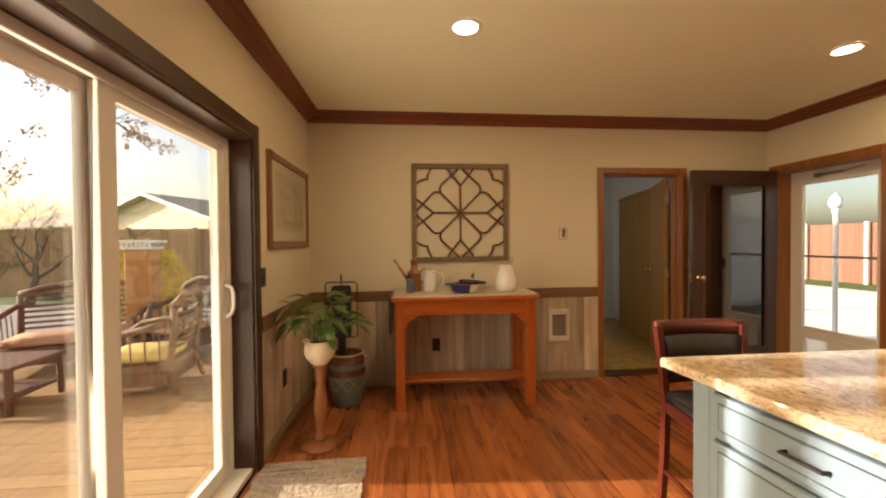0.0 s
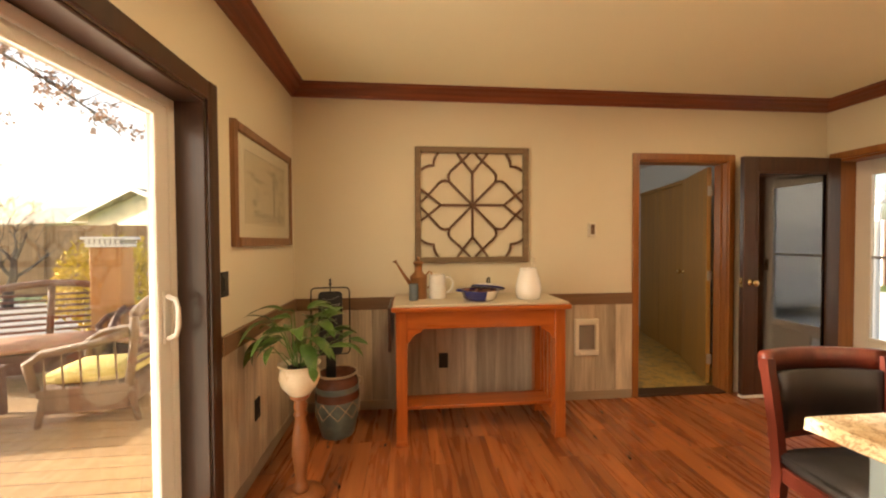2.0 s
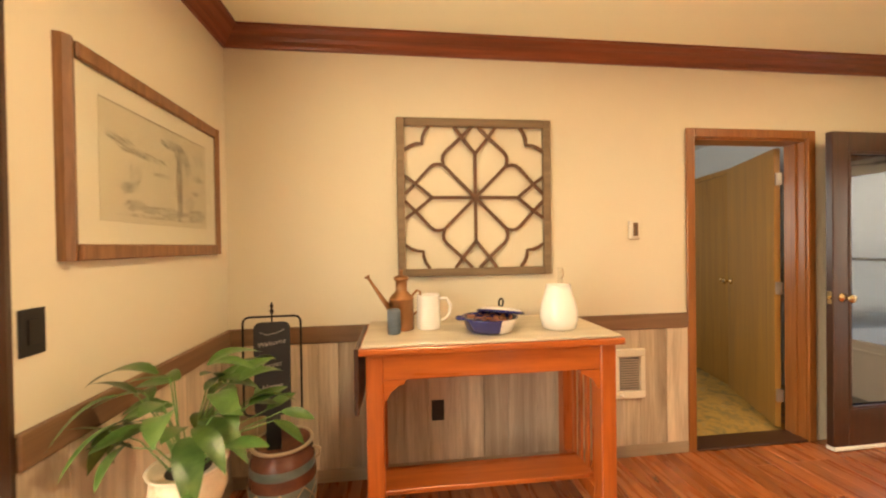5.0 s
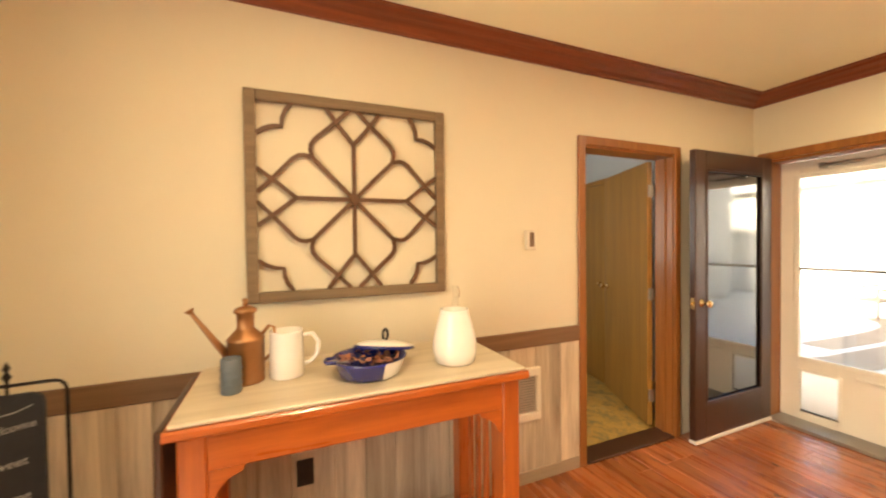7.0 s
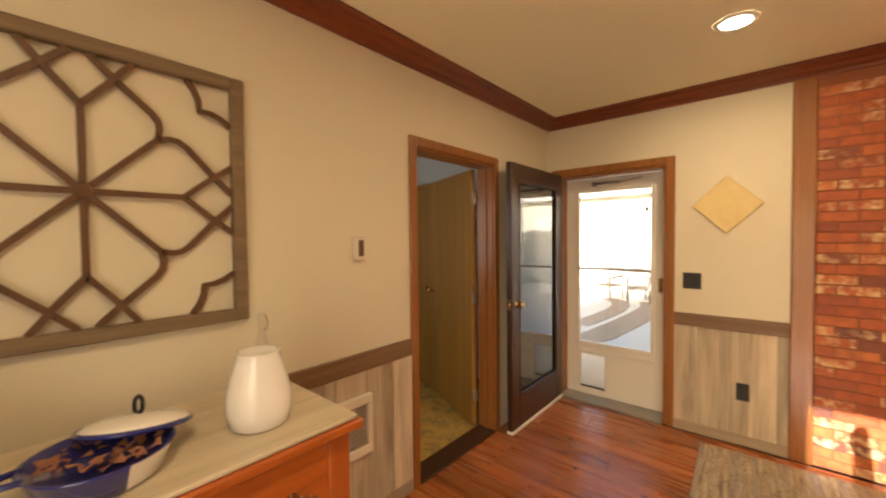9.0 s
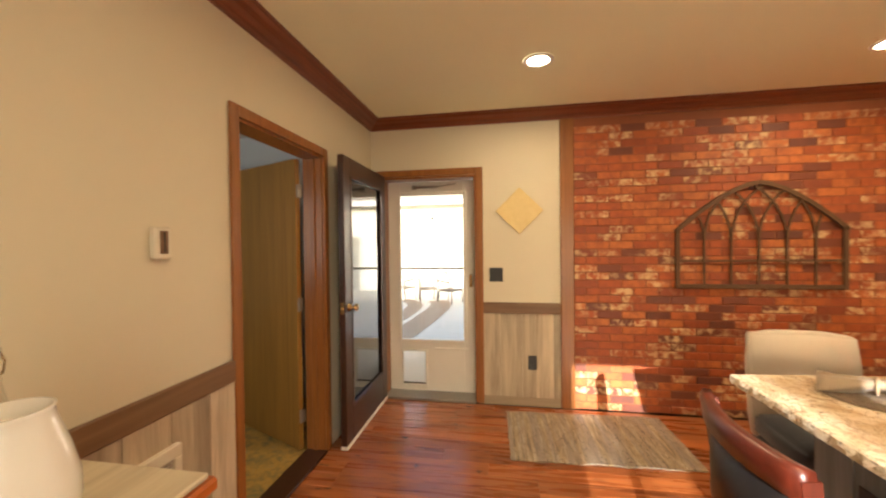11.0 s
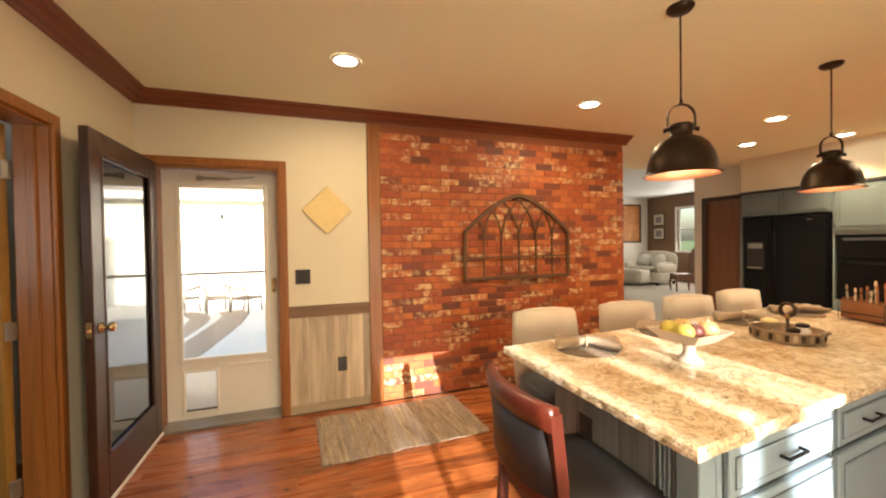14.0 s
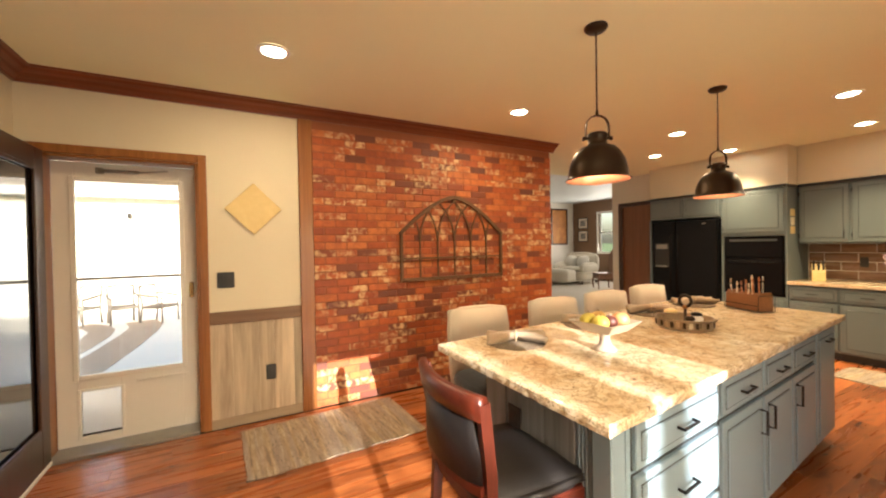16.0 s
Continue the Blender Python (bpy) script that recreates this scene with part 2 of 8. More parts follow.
def mottled(name, stops, scale, rough, bumps=0.1, second=None):
    m, n, l, b = material(name)
    v = coords(n, l, (1, 1, 1))
    a = noise_tex(n, l, v, scale, 5.0, 0.65, 0.5)
    c = ramp(n, l, a, stops)
    f = noise_tex(n, l, v, scale * 9, 3.0)
    c = mix(n, l, 0.3, c, mix(n, l, f, stops[0][1], stops[-1][1]))
    l.new(c, b.inputs["Base Color"])
    b.inputs["Roughness"].default_value = rough
    bump(n, l, b, f, bumps, 0.006)
    return m


WALL = paint("wall_paint", (0.700, 0.632, 0.480), 0.6, 0.04, 1.6, 0.10, 190)
CEILING = paint("ceiling_paint", (0.89, 0.89, 0.66), 0.75, 0.04, 1.4, 0.16, 120)
COOL_WALL = paint("white_wall_paint", (0.74, 0.77, 0.78), 0.6, 0.04, 1.6, 0.06)
LIVING_WALL = paint("cream_wall_paint", (0.72, 0.68, 0.60), 0.6, 0.04, 1.6, 0.05)
BROWN_WALL = paint("brown_wall_paint", (0.20, 0.115, 0.065), 0.6, 0.06, 1.6, 0.05)
FLOORING = hickory("laminate_plank")
GAP = paint("dark_joint", (0.03, 0.015, 0.01), 0.8, 0.1, 8)
CROWN_X = wood("crown_wood_x", (0.085, 0.018, 0.007), (0.29, 0.072, 0.022), "X", 0.34, 0.2, 30, 1.2)
CROWN_Y = wood("crown_wood_y", (0.085, 0.018, 0.007), (0.29, 0.072, 0.022), "Y", 0.34, 0.2, 30, 1.2)
DARK_TRIM = wood("dark_walnut_trim", (0.020, 0.007, 0.0035), (0.072, 0.027, 0.012), "Z", 0.36, 0.2, 34, 1.2)
TRIM = wood("oak_trim", (0.165, 0.055, 0.011), (0.385, 0.147, 0.032), "Z", 0.36, 0.2, 36, 1.2)
BROWN_RAIL = wood("brown_rail_wood", (0.125, 0.064, 0.030), (0.24, 0.140, 0.074), "X", 0.5, 0.0, 30, 1.2)
BARN = wood("grey_barn_plank", (0.205, 0.148, 0.096), (0.80, 0.67, 0.49), "Z", 0.62, 0.0, 12, 0.8, 0.26)
BARN_GREY = wood("blue_grey_barn_plank", (0.095, 0.098, 0.10), (0.29, 0.29, 0.285), "Z", 0.62, 0.0, 22, 0.9, 0.25)
BARN_BASE = wood("grey_base_wood", (0.25, 0.190, 0.125), (0.42, 0.335, 0.235), "X", 0.6, 0.0, 24, 1.0)
CHERRY = wood("orange_stained_wood", (0.235, 0.046, 0.007), (0.50, 0.128, 0.018), "X", 0.28, 0.35, 22, 1.4)
CHERRY_Z = wood("orange_stained_wood_z", (0.235, 0.046, 0.007), (0.50, 0.128, 0.018), "Z", 0.28, 0.35, 22, 1.4)
TABLE_TOP = wood("bleached_table_wood", (0.42, 0.34, 0.23), (0.70, 0.62, 0.47), "X", 0.34, 0.1, 16, 1.0)
STOOL_WOOD = wood("red_cherry_wood", (0.036, 0.007, 0.0035), (0.110, 0.017, 0.007), "Z", 0.34, 0.12, 24, 1.4)
PEDESTAL = wood("turned_oak", (0.17, 0.052, 0.015), (0.37, 0.140, 0.045), "Z", 0.38, 0.15, 30, 1.5)
LEAF_DOOR = wood("olive_birch_veneer", (0.19, 0.094, 0.018), (0.40, 0.212, 0.042), "Z", 0.42, 0.1, 14, 0.7, bumps=0.04)
HALL_DOOR = wood("dark_brown_veneer", (0.12, 0.048, 0.020), (0.25, 0.105, 0.046), "Z", 0.45, 0.1, 18, 0.8)
BRICK = brick_paint("brick", "object")
BRICK_REST = brick_paint("brick_far", "island")
MORTAR = paint("mortar", (0.29, 0.098, 0.046), 0.85, 0.2, 9, 0.5, 140)
STONE = granite("granite")
ISLAND_PAINT = paint("island_blue_grey_paint", (0.205, 0.282, 0.335), 0.38, 0.06, 3, 0.04)
GREEN_PAINT = paint("cabinet_sage_grey_paint", (0.130, 0.162, 0.170), 0.4, 0.07, 3, 0.04)
GLAZE = paint("dark_glaze_and_gap_shade", (0.035, 0.040, 0.042), 0.6, 0.1, 20)
BLACK_METAL = paint("black_metal", (0.022, 0.020, 0.019), 0.36, 0.15, 10, 0.02, metal=0.7)
BRONZE = paint("oil_rubbed_bronze", (0.048, 0.032, 0.022), 0.42, 0.2, 8, 0.03, metal=0.85)
COPPER_INSIDE = paint("copper_inside", (0.60, 0.32, 0.21), 0.35, 0.1, 8, 0.02, metal=0.8)
COPPER = paint("aged_copper", (0.40, 0.205, 0.092), 0.38, 0.25, 16, 0.05, 60, metal=0.9)
BRASS = paint("brass", (0.62, 0.45, 0.22), 0.24, 0.1, 10, 0.01, metal=1.0)
BLACK_PLASTIC = paint("black_plastic", (0.014, 0.012, 0.011), 0.42, 0.1, 10, 0.0)
IVORY = paint("ivory_plastic", (0.72, 0.66, 0.54), 0.42, 0.04, 10, 0.0)
VINYL = paint("white_vinyl", (0.80, 0.77, 0.70), 0.38, 0.03, 6, 0.0)
DOOR_WHITE = paint("white_door_paint", (0.76, 0.72, 0.65), 0.4, 0.05, 4, 0.02)
FLAP = paint("frosted_flap", (0.96, 0.93, 0.87), 0.5, 0.03, 8, 0.0)
FLAP.node_tree.nodes["Principled BSDF"].inputs["Transmission Weight"].default_value = 0.9
TAUPE_CERAMIC = paint("taupe_ceramic", (0.40, 0.34, 0.28), 0.3, 0.05, 8, 0.0, coat=0.3)
CERAMIC = paint("white_ceramic", (0.80, 0.77, 0.72), 0.22, 0.04, 8, 0.0, coat=0.5)
BLUE = paint("cobalt_enamel", (0.020, 0.024, 0.16), 0.16, 0.15, 10, 0.0, coat=0.6)
SLATE_BLUE = paint("blue_grey_ceramic", (0.11, 0.135, 0.16), 0.45, 0.15, 20, 0.05)
LEATHER = paint("black_leather", (0.010, 0.008, 0.008), 0.48, 0.25, 14, 0.35, 240)
NAVY = fabric("dark_slate_fabric", (0.060, 0.066, 0.082), 0.15)
LINEN = fabric("beige_linen", (0.56, 0.495, 0.405), 0.06)
NAPKIN = fabric("taupe_napkin", (0.33, 0.25, 0.17), 0.12)
WOVEN = mottled("woven_mat", [(0.35, (0.09, 0.065, 0.045)), (0.65, (0.26, 0.195, 0.13))], 90, 0.9, 0.6)
APPLIANCE = paint("black_appliance", (0.006, 0.006, 0.007), 0.16, 0.1, 4, 0.0)
APPLIANCE.node_tree.nodes["Principled BSDF"].inputs["Specular IOR Level"].default_value = 0.14
GREY_METAL = paint("galvanised_metal", (0.36, 0.34, 0.31), 0.42, 0.2, 14, 0.08, 60, metal=0.8)
POT = mottled("cream_glaze_pot", [(0.30, (0.50, 0.32, 0.16)), (0.42, (0.74, 0.62, 0.43)), (0.7, (0.80, 0.71, 0.54))], 9, 0.24, 0.02)
TEAL = mottled("teal_crock_glaze", [(0.3, (0.065, 0.085, 0.075)), (0.6, (0.13, 0.165, 0.145)), (0.75, (0.18, 0.19, 0.16))], 16, 0.28, 0.05)
CROCK_BROWN = mottled("brown_crock_glaze", [(0.3, (0.075, 0.026, 0.016)), (0.7, (0.17, 0.062, 0.034))], 16, 0.26, 0.05)
ROPE = fabric("rope", (0.46, 0.34, 0.21), 0.2, 180)
SOIL = mottled("soil", [(0.3, (0.02, 0.013, 0.009)), (0.7, (0.06, 0.04, 0.025))], 60, 0.95, 0.8)
PLANT = mottled("leaf_green", [(0.3, (0.018, 0.050, 0.007)), (0.55, (0.050, 0.110, 0.018)), (0.75, (0.13, 0.20, 0.045))], 11, 0.34, 0.1)
STEM = paint("stem_green", (0.10, 0.19, 0.045), 0.5, 0.15, 20)
CHALK = mottled("chalkboard", [(0.3, (0.006, 0.006, 0.007)), (0.7, (0.016, 0.016, 0.017))], 18, 0.6, 0.05)
CHALK_LINE = paint("chalk_line", (0.34, 0.32, 0.29), 0.9, 0.2, 60)
LATTICE = wood("weathered_lattice_wood", (0.12, 0.080, 0.042), (0.27, 0.188, 0.108), "X", 0.62, 0.0, 40, 2.0)
LATTICE_DARK = wood("dark_lattice_bar", (0.072, 0.032, 0.012), (0.15, 0.072, 0.030), "Z", 0.55, 0.0, 40, 2.0)
GATE_METAL = paint("rusty_brown_metal", (0.15, 0.078, 0.040), 0.6, 0.3, 18, 0.3, 90, metal=0.3)
MAPLE = wood("pale_maple", (0.66, 0.50, 0.215), (0.76, 0.60, 0.285), "Y", 0.45, 0.05, 14, 1.2)
FRAME_OAK = wood("oak_picture_frame", (0.10, 0.042, 0.016), (0.34, 0.165, 0.070), "Z", 0.42, 0.2, 38, 2.6)
MAT_BOARD = paint("cream_mat_board", (0.74, 0.66, 0.51), 0.8, 0.03, 5, 0.02)
VINYL_FLOOR = mottled("yellow_vinyl_floor", [(0.36, (0.17, 0.15, 0.07)), (0.46, (0.36, 0.24, 0.06)), (0.54, (0.58, 0.33, 0.05)), (0.66, (0.40, 0.31, 0.14))], 11, 0.36, 0.03)
CARPET = mottled("pale_carpet", [(0.3, (0.50, 0.45, 0.37)), (0.7, (0.66, 0.60, 0.51))], 40, 0.95, 0.5)
GLASS = clear_glass("pane_glass")
DOUBLE_GLASS = clear_glass("double_pane_glass", straight=0.12)
BULB = glow("lit_bulb", (1.0, 0.82, 0.56), 30.0)
CAN_GLOW = glow("can_lens", (1.0, 0.86, 0.62), 14.0)
CREAM_SOFA = fabric("cream_upholstery", (0.70, 0.64, 0.52), 0.08)
STEEL = paint("steel", (0.60, 0.59, 0.57), 0.22, 0.05, 10, 0.0, metal=1.0)

# ---------------------------------------------------------------- building helpers


def part(name, bm, mat, parent=None, label="", smooth=False, shadow=True):
    me = bpy.data.meshes.new(name)
    bm.normal_update()
    bm.to_mesh(me)
    bm.free()
    if smooth:
        for p in me.polygons:
            p.use_smooth = True
    me.materials.append(mat)
    ob = new(name, me)
    if parent is not None:
        ob.parent = parent
    if label:
        ob["label"] = label
    if not shadow:
        ob.visible_shadow = False
    return ob


def thing(name, m, label, category, group="", kind=""):
    ob = new(name)
    ob.empty_display_size = 0.1
    ob.matrix_world = m
    return tagged(ob, label, category, group, kind)


def structure(name, bm, mat, label, category, smooth=False):
    return tagged(part(name, bm, mat, None, "", smooth), label, category, "", "structure")


def bevel_new(bm, faces, width, seg=1):
    edges = list({e for f in faces for e in f.edges})
    bmesh.ops.bevel(bm, geom=edges, offset=width, segments=seg, affect="EDGES", profile=0.6, clamp_overlap=True)


def box(x0, x1, y0, y1, z0, z1, bev=0.0, bm=None, seg=1, m=None):
    bm = bm or bmesh.new()
    x0, x1 = min(x0, x1), max(x0, x1)
    y0, y1 = min(y0, y1), max(y0, y1)
    z0, z1 = min(z0, z1), max(z0, z1)
    co = [(x, y, z) for z in (z0, z1) for y in (y0, y1) for x in (x0, x1)]
    vs = [bm.verts.new(m @ Vector(c) if m else c) for c in co]
    fs = [bm.faces.new([vs[i] for i in q]) for q in ((0, 2, 3, 1), (4, 5, 7, 6), (0, 1, 5, 4), (2, 6, 7, 3), (0, 4, 6, 2), (1, 3, 7, 5))]
    if bev:
        bevel_new(bm, fs, bev, seg)
    return bm


def lathe(profile, seg=24, bm=None, cx=0.0, cy=0.0, m=None, caps=True):
    """Turns (radius, height) pairs about the vertical."""
    bm = bm or bmesh.new()
    rings = []
    for r, z in profile:
        if r < 1e-5:
            rings.append([bm.verts.new(m @ Vector((cx, cy, z)) if m else (cx, cy, z))])
        else:
            ring = []
            for i in range(seg):
                a = 2 * math.pi * i / seg
                c = Vector((cx + r * math.cos(a), cy + r * math.sin(a), z))
                ring.append(bm.verts.new(m @ c if m else c))
            rings.append(ring)
    for a, b in zip(rings, rings[1:]):
        for i in range(seg):
            j = (i + 1) % seg
            if len(a) == 1 and len(b) > 1:
                bm.faces.new((a[0], b[j], b[i]))
            elif len(b) == 1 and len(a) > 1:
                bm.faces.new((a[i], a[j], b[0]))
            elif len(a) > 1:
                bm.faces.new((a[i], a[j], b[j], b[i]))
    if caps and len(rings[0]) > 1:
        bm.faces.new(list(reversed(rings[0])))
    if caps and len(rings[-1]) > 1:
        bm.faces.new(rings[-1])
    return bm


def tube(points, radius, seg=8, bm=None, closed=False, flat=1.0):
    """A round bar along points; radius may be a list."""
    bm = bm or bmesh.new()
    pts = [Vector(p) for p in points]
    n = len(pts)
    rad = radius if isinstance(radius, (list, tuple)) else [radius] * n
    rings = []
    side = None
    for i, p in enumerate(pts):
        if closed:
            d = pts[(i + 1) % n] - pts[i - 1]
        else:
            d = pts[min(i + 1, n - 1)] - pts[max(i - 1, 0)]
        d.normalize()
        if side is None:
            side = d.orthogonal().normalized()
        side = (side - d * side.dot(d)).normalized()
        up = d.cross(side)
        rings.append([bm.verts.new(p + (side * math.cos(2 * math.pi * k / seg) + up * math.sin(2 * math.pi * k / seg) * flat) * rad[i]) for k in range(seg)])
    pairs = list(zip(rings, rings[1:])) + ([(rings[-1], rings[0])] if closed else [])
    for a, b in pairs:
        for k in range(seg):
            j = (k + 1) % seg
            bm.faces.new((a[k], a[j], b[j], b[k]))
    if not closed:
        bm.faces.new(list(reversed(rings[0])))
        bm.faces.new(rings[-1])
    return bm


def bar(points, w, d, axis, bm=None):
    """A rectangular bar along points that lie in a plane whose normal is axis: w across in the plane, d along the normal."""
    bm = bm or bmesh.new()
    nrm = Vector(axis).normalized()
    pts = [Vector(p) for p in points]
    rings = []
    for i, p in enumerate(pts):
        t = (pts[min(i + 1, len(pts) - 1)] - pts[max(i - 1, 0)]).normalized()
        s = nrm.cross(t).normalized()
        rings.append([bm.verts.new(p + s * a * w / 2 + nrm * b * d / 2) for a, b in ((-1, -1), (1, -1), (1, 1), (-1, 1))])
    for a, b in zip(rings, rings[1:]):
        for k in range(4):
            j = (k + 1) % 4
            bm.faces.new((a[k], a[j], b[j], b[k]))
    bm.faces.new(list(reversed(rings[0])))
    bm.faces.new(rings[-1])
    bmesh.ops.recalc_face_normals(bm, faces=bm.faces[:])
    return bm


def prism(outline, axis, a0, a1, bm=None):
    """An outline of (u, v) pushed along an axis: X: (y, z), Y: (x, z), Z: (x, y)."""
    bm = bm or bmesh.new()

    def at(u, v, a):
        return {"X": (a, u, v), "Y": (u, a, v), "Z": (u, v, a)}[axis]

    lo = [bm.verts.new(at(u, v, a0)) for u, v in outline]
    hi = [bm.verts.new(at(u, v, a1)) for u, v in outline]
    k = len(outline)
    fs = [bm.faces.new(lo), bm.faces.new(list(reversed(hi)))]
    for i in range(k):
        j = (i + 1) % k
        fs.append(bm.faces.new((lo[j], lo[i], hi[i], hi[j])))
    bmesh.ops.recalc_face_normals(bm, faces=fs)
    return bm


def soft_box(x0, x1, y0, y1, z0, z1, r=0.04, puff=0.0):
    """An upholstered block: rounded edges, its faces a little puffed."""
    bm = box(x0, x1, y0, y1, z0, z1)
    bmesh.ops.subdivide_edges(bm, edges=bm.edges[:], cuts=3, use_grid_fill=True)
    c = Vector(((x0 + x1) / 2, (y0 + y1) / 2, (z0 + z1) / 2))
    h = Vector(((x1 - x0) / 2, (y1 - y0) / 2, (z1 - z0) / 2))
    for v in bm.verts:
        d = v.co - c
        inner = Vector([max(-(h[i] - r), min(h[i] - r, d[i])) for i in range(3)])
        o = d - inner
        if o.length > 1e-6:
            d = inner + o.normalized() * r
        if puff:
            u = [d[i] / h[i] for i in range(3)]
            k = max(range(3), key=lambda i: abs(u[i]))
            q = [i for i in range(3) if i != k]
            d[k] += math.copysign(puff * (1 - u[q[0]] ** 2) * (1 - u[q[1]] ** 2), d[k])
        v.co = c + d
    bmesh.ops.bevel(bm, geom=[e for e in bm.edges if len(e.link_faces) == 2 and e.calc_face_angle(0) > 0.5], offset=r * 0.35, segments=2, affect="EDGES", clamp_overlap=True)
    return bm

# ---------------------------------------------------------------- the shell of the kitchen
T = 0.14
DOOR_X0, DOOR_X1, DOOR_H = 2.96, 3.785, 2.035          # doorway in the north wall
SL_Y0, SL_Y1, SL_H = 1.66, 3.29, 1.985                 # sliding door in the west wall
ED_Y0, ED_Y1, ED_H = 3.60, 4.49, 2.045                 # outer door in the east wall
BR_Y0, BR_Y1 = 0.03, 2.77                              # brick on the east wall
HALL_X = 6.16                                          # end of the south wall

bm = box(ROOM_W - 0.2, HALL_X + 0.1, ROOM_S - 0.2, ROOM_N + 0.10, -0.14, -0.016)
subfloor = structure("floor", bm, GAP, "glossy red-brown laminate plank floor", "floor")
bm = box(ROOM_W - 0.2, HALL_X, ROOM_S - 0.2, ROOM_N + T, CEIL, CEIL + 0.12)
structure("ceiling", bm, CEILING, "cream painted textured flat ceiling", "ceiling")

# north wall
bm = box(ROOM_W - 0.2, DOOR_X0 - 0.012, ROOM_N, ROOM_N + T, 0, CEIL)
box(DOOR_X1 + 0.012, ROOM_E + 0.18, ROOM_N, ROOM_N + T, 0, CEIL, bm=bm)
box(DOOR_X0 - 0.012, DOOR_X1 + 0.012, ROOM_N, ROOM_N + T, DOOR_H + 0.012, CEIL, bm=bm)
structure("wall_north", bm, WALL, "warm beige painted plaster wall", "wall")
# west wall
bm = box(ROOM_W - 0.2, ROOM_W, SL_Y1, ROOM_N, 0, CEIL)
box(ROOM_W - 0.2, ROOM_W, SL_Y0, SL_Y1, SL_H, CEIL, bm=bm)
box(ROOM_W - 0.2, ROOM_W, ROOM_S, SL_Y0, 0, CEIL, bm=bm)
structure("wall_west", bm, WALL, "warm beige painted plaster wall", "wall")
# east wall
bm = box(ROOM_E, ROOM_E + 0.20, ED_Y1, ROOM_N, 0, CEIL)
box(ROOM_E, ROOM_E + 0.20, ED_Y0, ED_Y1, ED_H, CEIL, bm=bm)
box(ROOM_E, ROOM_E + 0.20, 2.775, ED_Y0, 0, CEIL, bm=bm)
box(ROOM_E + 0.03, ROOM_E + 0.20, BR_Y0 + 0.03, 2.775, 0, CEIL, bm=bm)
structure("wall_east", bm, WALL, "warm beige painted plaster wall", "wall")
# south wall with the hall door
bm = box(ROOM_W - 0.2, 5.22, ROOM_S - 0.14, ROOM_S, 0, CEIL)
box(5.22, 5.30, -3.05, -2.93, 0, CEIL, bm=bm)
box(5.98, HALL_X, -3.05, -2.93, 0, 2.9, bm=bm)
box(5.30, 5.98, -3.05, -2.93, 2.06, CEIL, bm=bm)
structure("wall_south", bm, LIVING_WALL, "pale cream painted wall beside the hall door", "wall")
# soffit above the wall cabinets
bm = box(3.44, 5.22, -2.64, ROOM_S, 2.08, CEIL)
box(0.10, 3.438, -2.90, ROOM_S, 2.08, CEIL, bm=bm)
structure("soffit", bm, WALL, "cream boxed soffit above kitchen cabinets", "soffit")

# crown moulding, one profile
CROWN = [(0, -0.085), (0.016, -0.085), (0.024, -0.070), (0.044, -0.058), (0.058, -0.040), (0.086, -0.028), (0.100, -0.012), (0.118, -0.010), (0.118, 0), (0, 0)]
crown_label = "dark reddish-brown wooden crown moulding"
bm = prism([(ROOM_N - u, CEIL + v) for u, v in CROWN], "X", ROOM_W, ROOM_E)
structure("crown_north", bm, CROWN_X, crown_label, "trim")
bm = prism([(ROOM_W + u, CEIL + v) for u, v in CROWN], "Y", ROOM_S, ROOM_N)
structure("crown_west", bm, CROWN_Y, crown_label, "trim")
bm = prism([(ROOM_E - u, CEIL + v) for u, v in CROWN], "Y", -0.017, ROOM_N)
structure("crown_east", bm, CROWN_Y, crown_label, "trim")
bm = prism([(BR_Y0 - u * 0.4, CEIL + v) for u, v in CROWN], "X", ROOM_E - 0.001, ROOM_E + 0.24)
structure("crown_return", bm, CROWN_X, crown_label, "trim")

# doorway casing, jamb and threshold
casing = thing("doorway_casing", pose(0, ROOM_N, 0), "reddish-brown stained oak casing round an open doorway", "trim", kind="structure")
part("side_casing", box(DOOR_X0 - 0.058, DOOR_X0, -0.018, 0.0, 0, DOOR_H + 0.058, 0.004), TRIM, casing)
part("side_casing", box(DOOR_X1, DOOR_X1 + 0.058, -0.018, 0.0, 0, DOOR_H + 0.058, 0.004), TRIM, casing)
part("head_casing", box(DOOR_X0, DOOR_X1, -0.018, 0.0, DOOR_H, DOOR_H + 0.058, 0.004), TRIM, casing)
part("jamb", box(DOOR_X0 - 0.012, DOOR_X0 + 0.008, 0.0, T, 0, DOOR_H, 0.002), TRIM, casing)
part("jamb", box(DOOR_X1 - 0.008, DOOR_X1 + 0.012, 0.0, T, 0, DOOR_H, 0.002), TRIM, casing)
part("jamb", box(DOOR_X0 + 0.008, DOOR_X1 - 0.008, 0.0, T, DOOR_H - 0.012, DOOR_H + 0.010, 0.002), TRIM, casing)
part("door_stop", box(DOOR_X1 - 0.022, DOOR_X1 - 0.008, 0.05, 0.085, 0, DOOR_H - 0.012, 0.002), TRIM, casing)
part("threshold", box(DOOR_X0 + 0.008, DOOR_X1 - 0.008, -0.02, T, 0, 0.016, 0.005), DARK_TRIM, casing, "dark worn wooden threshold")

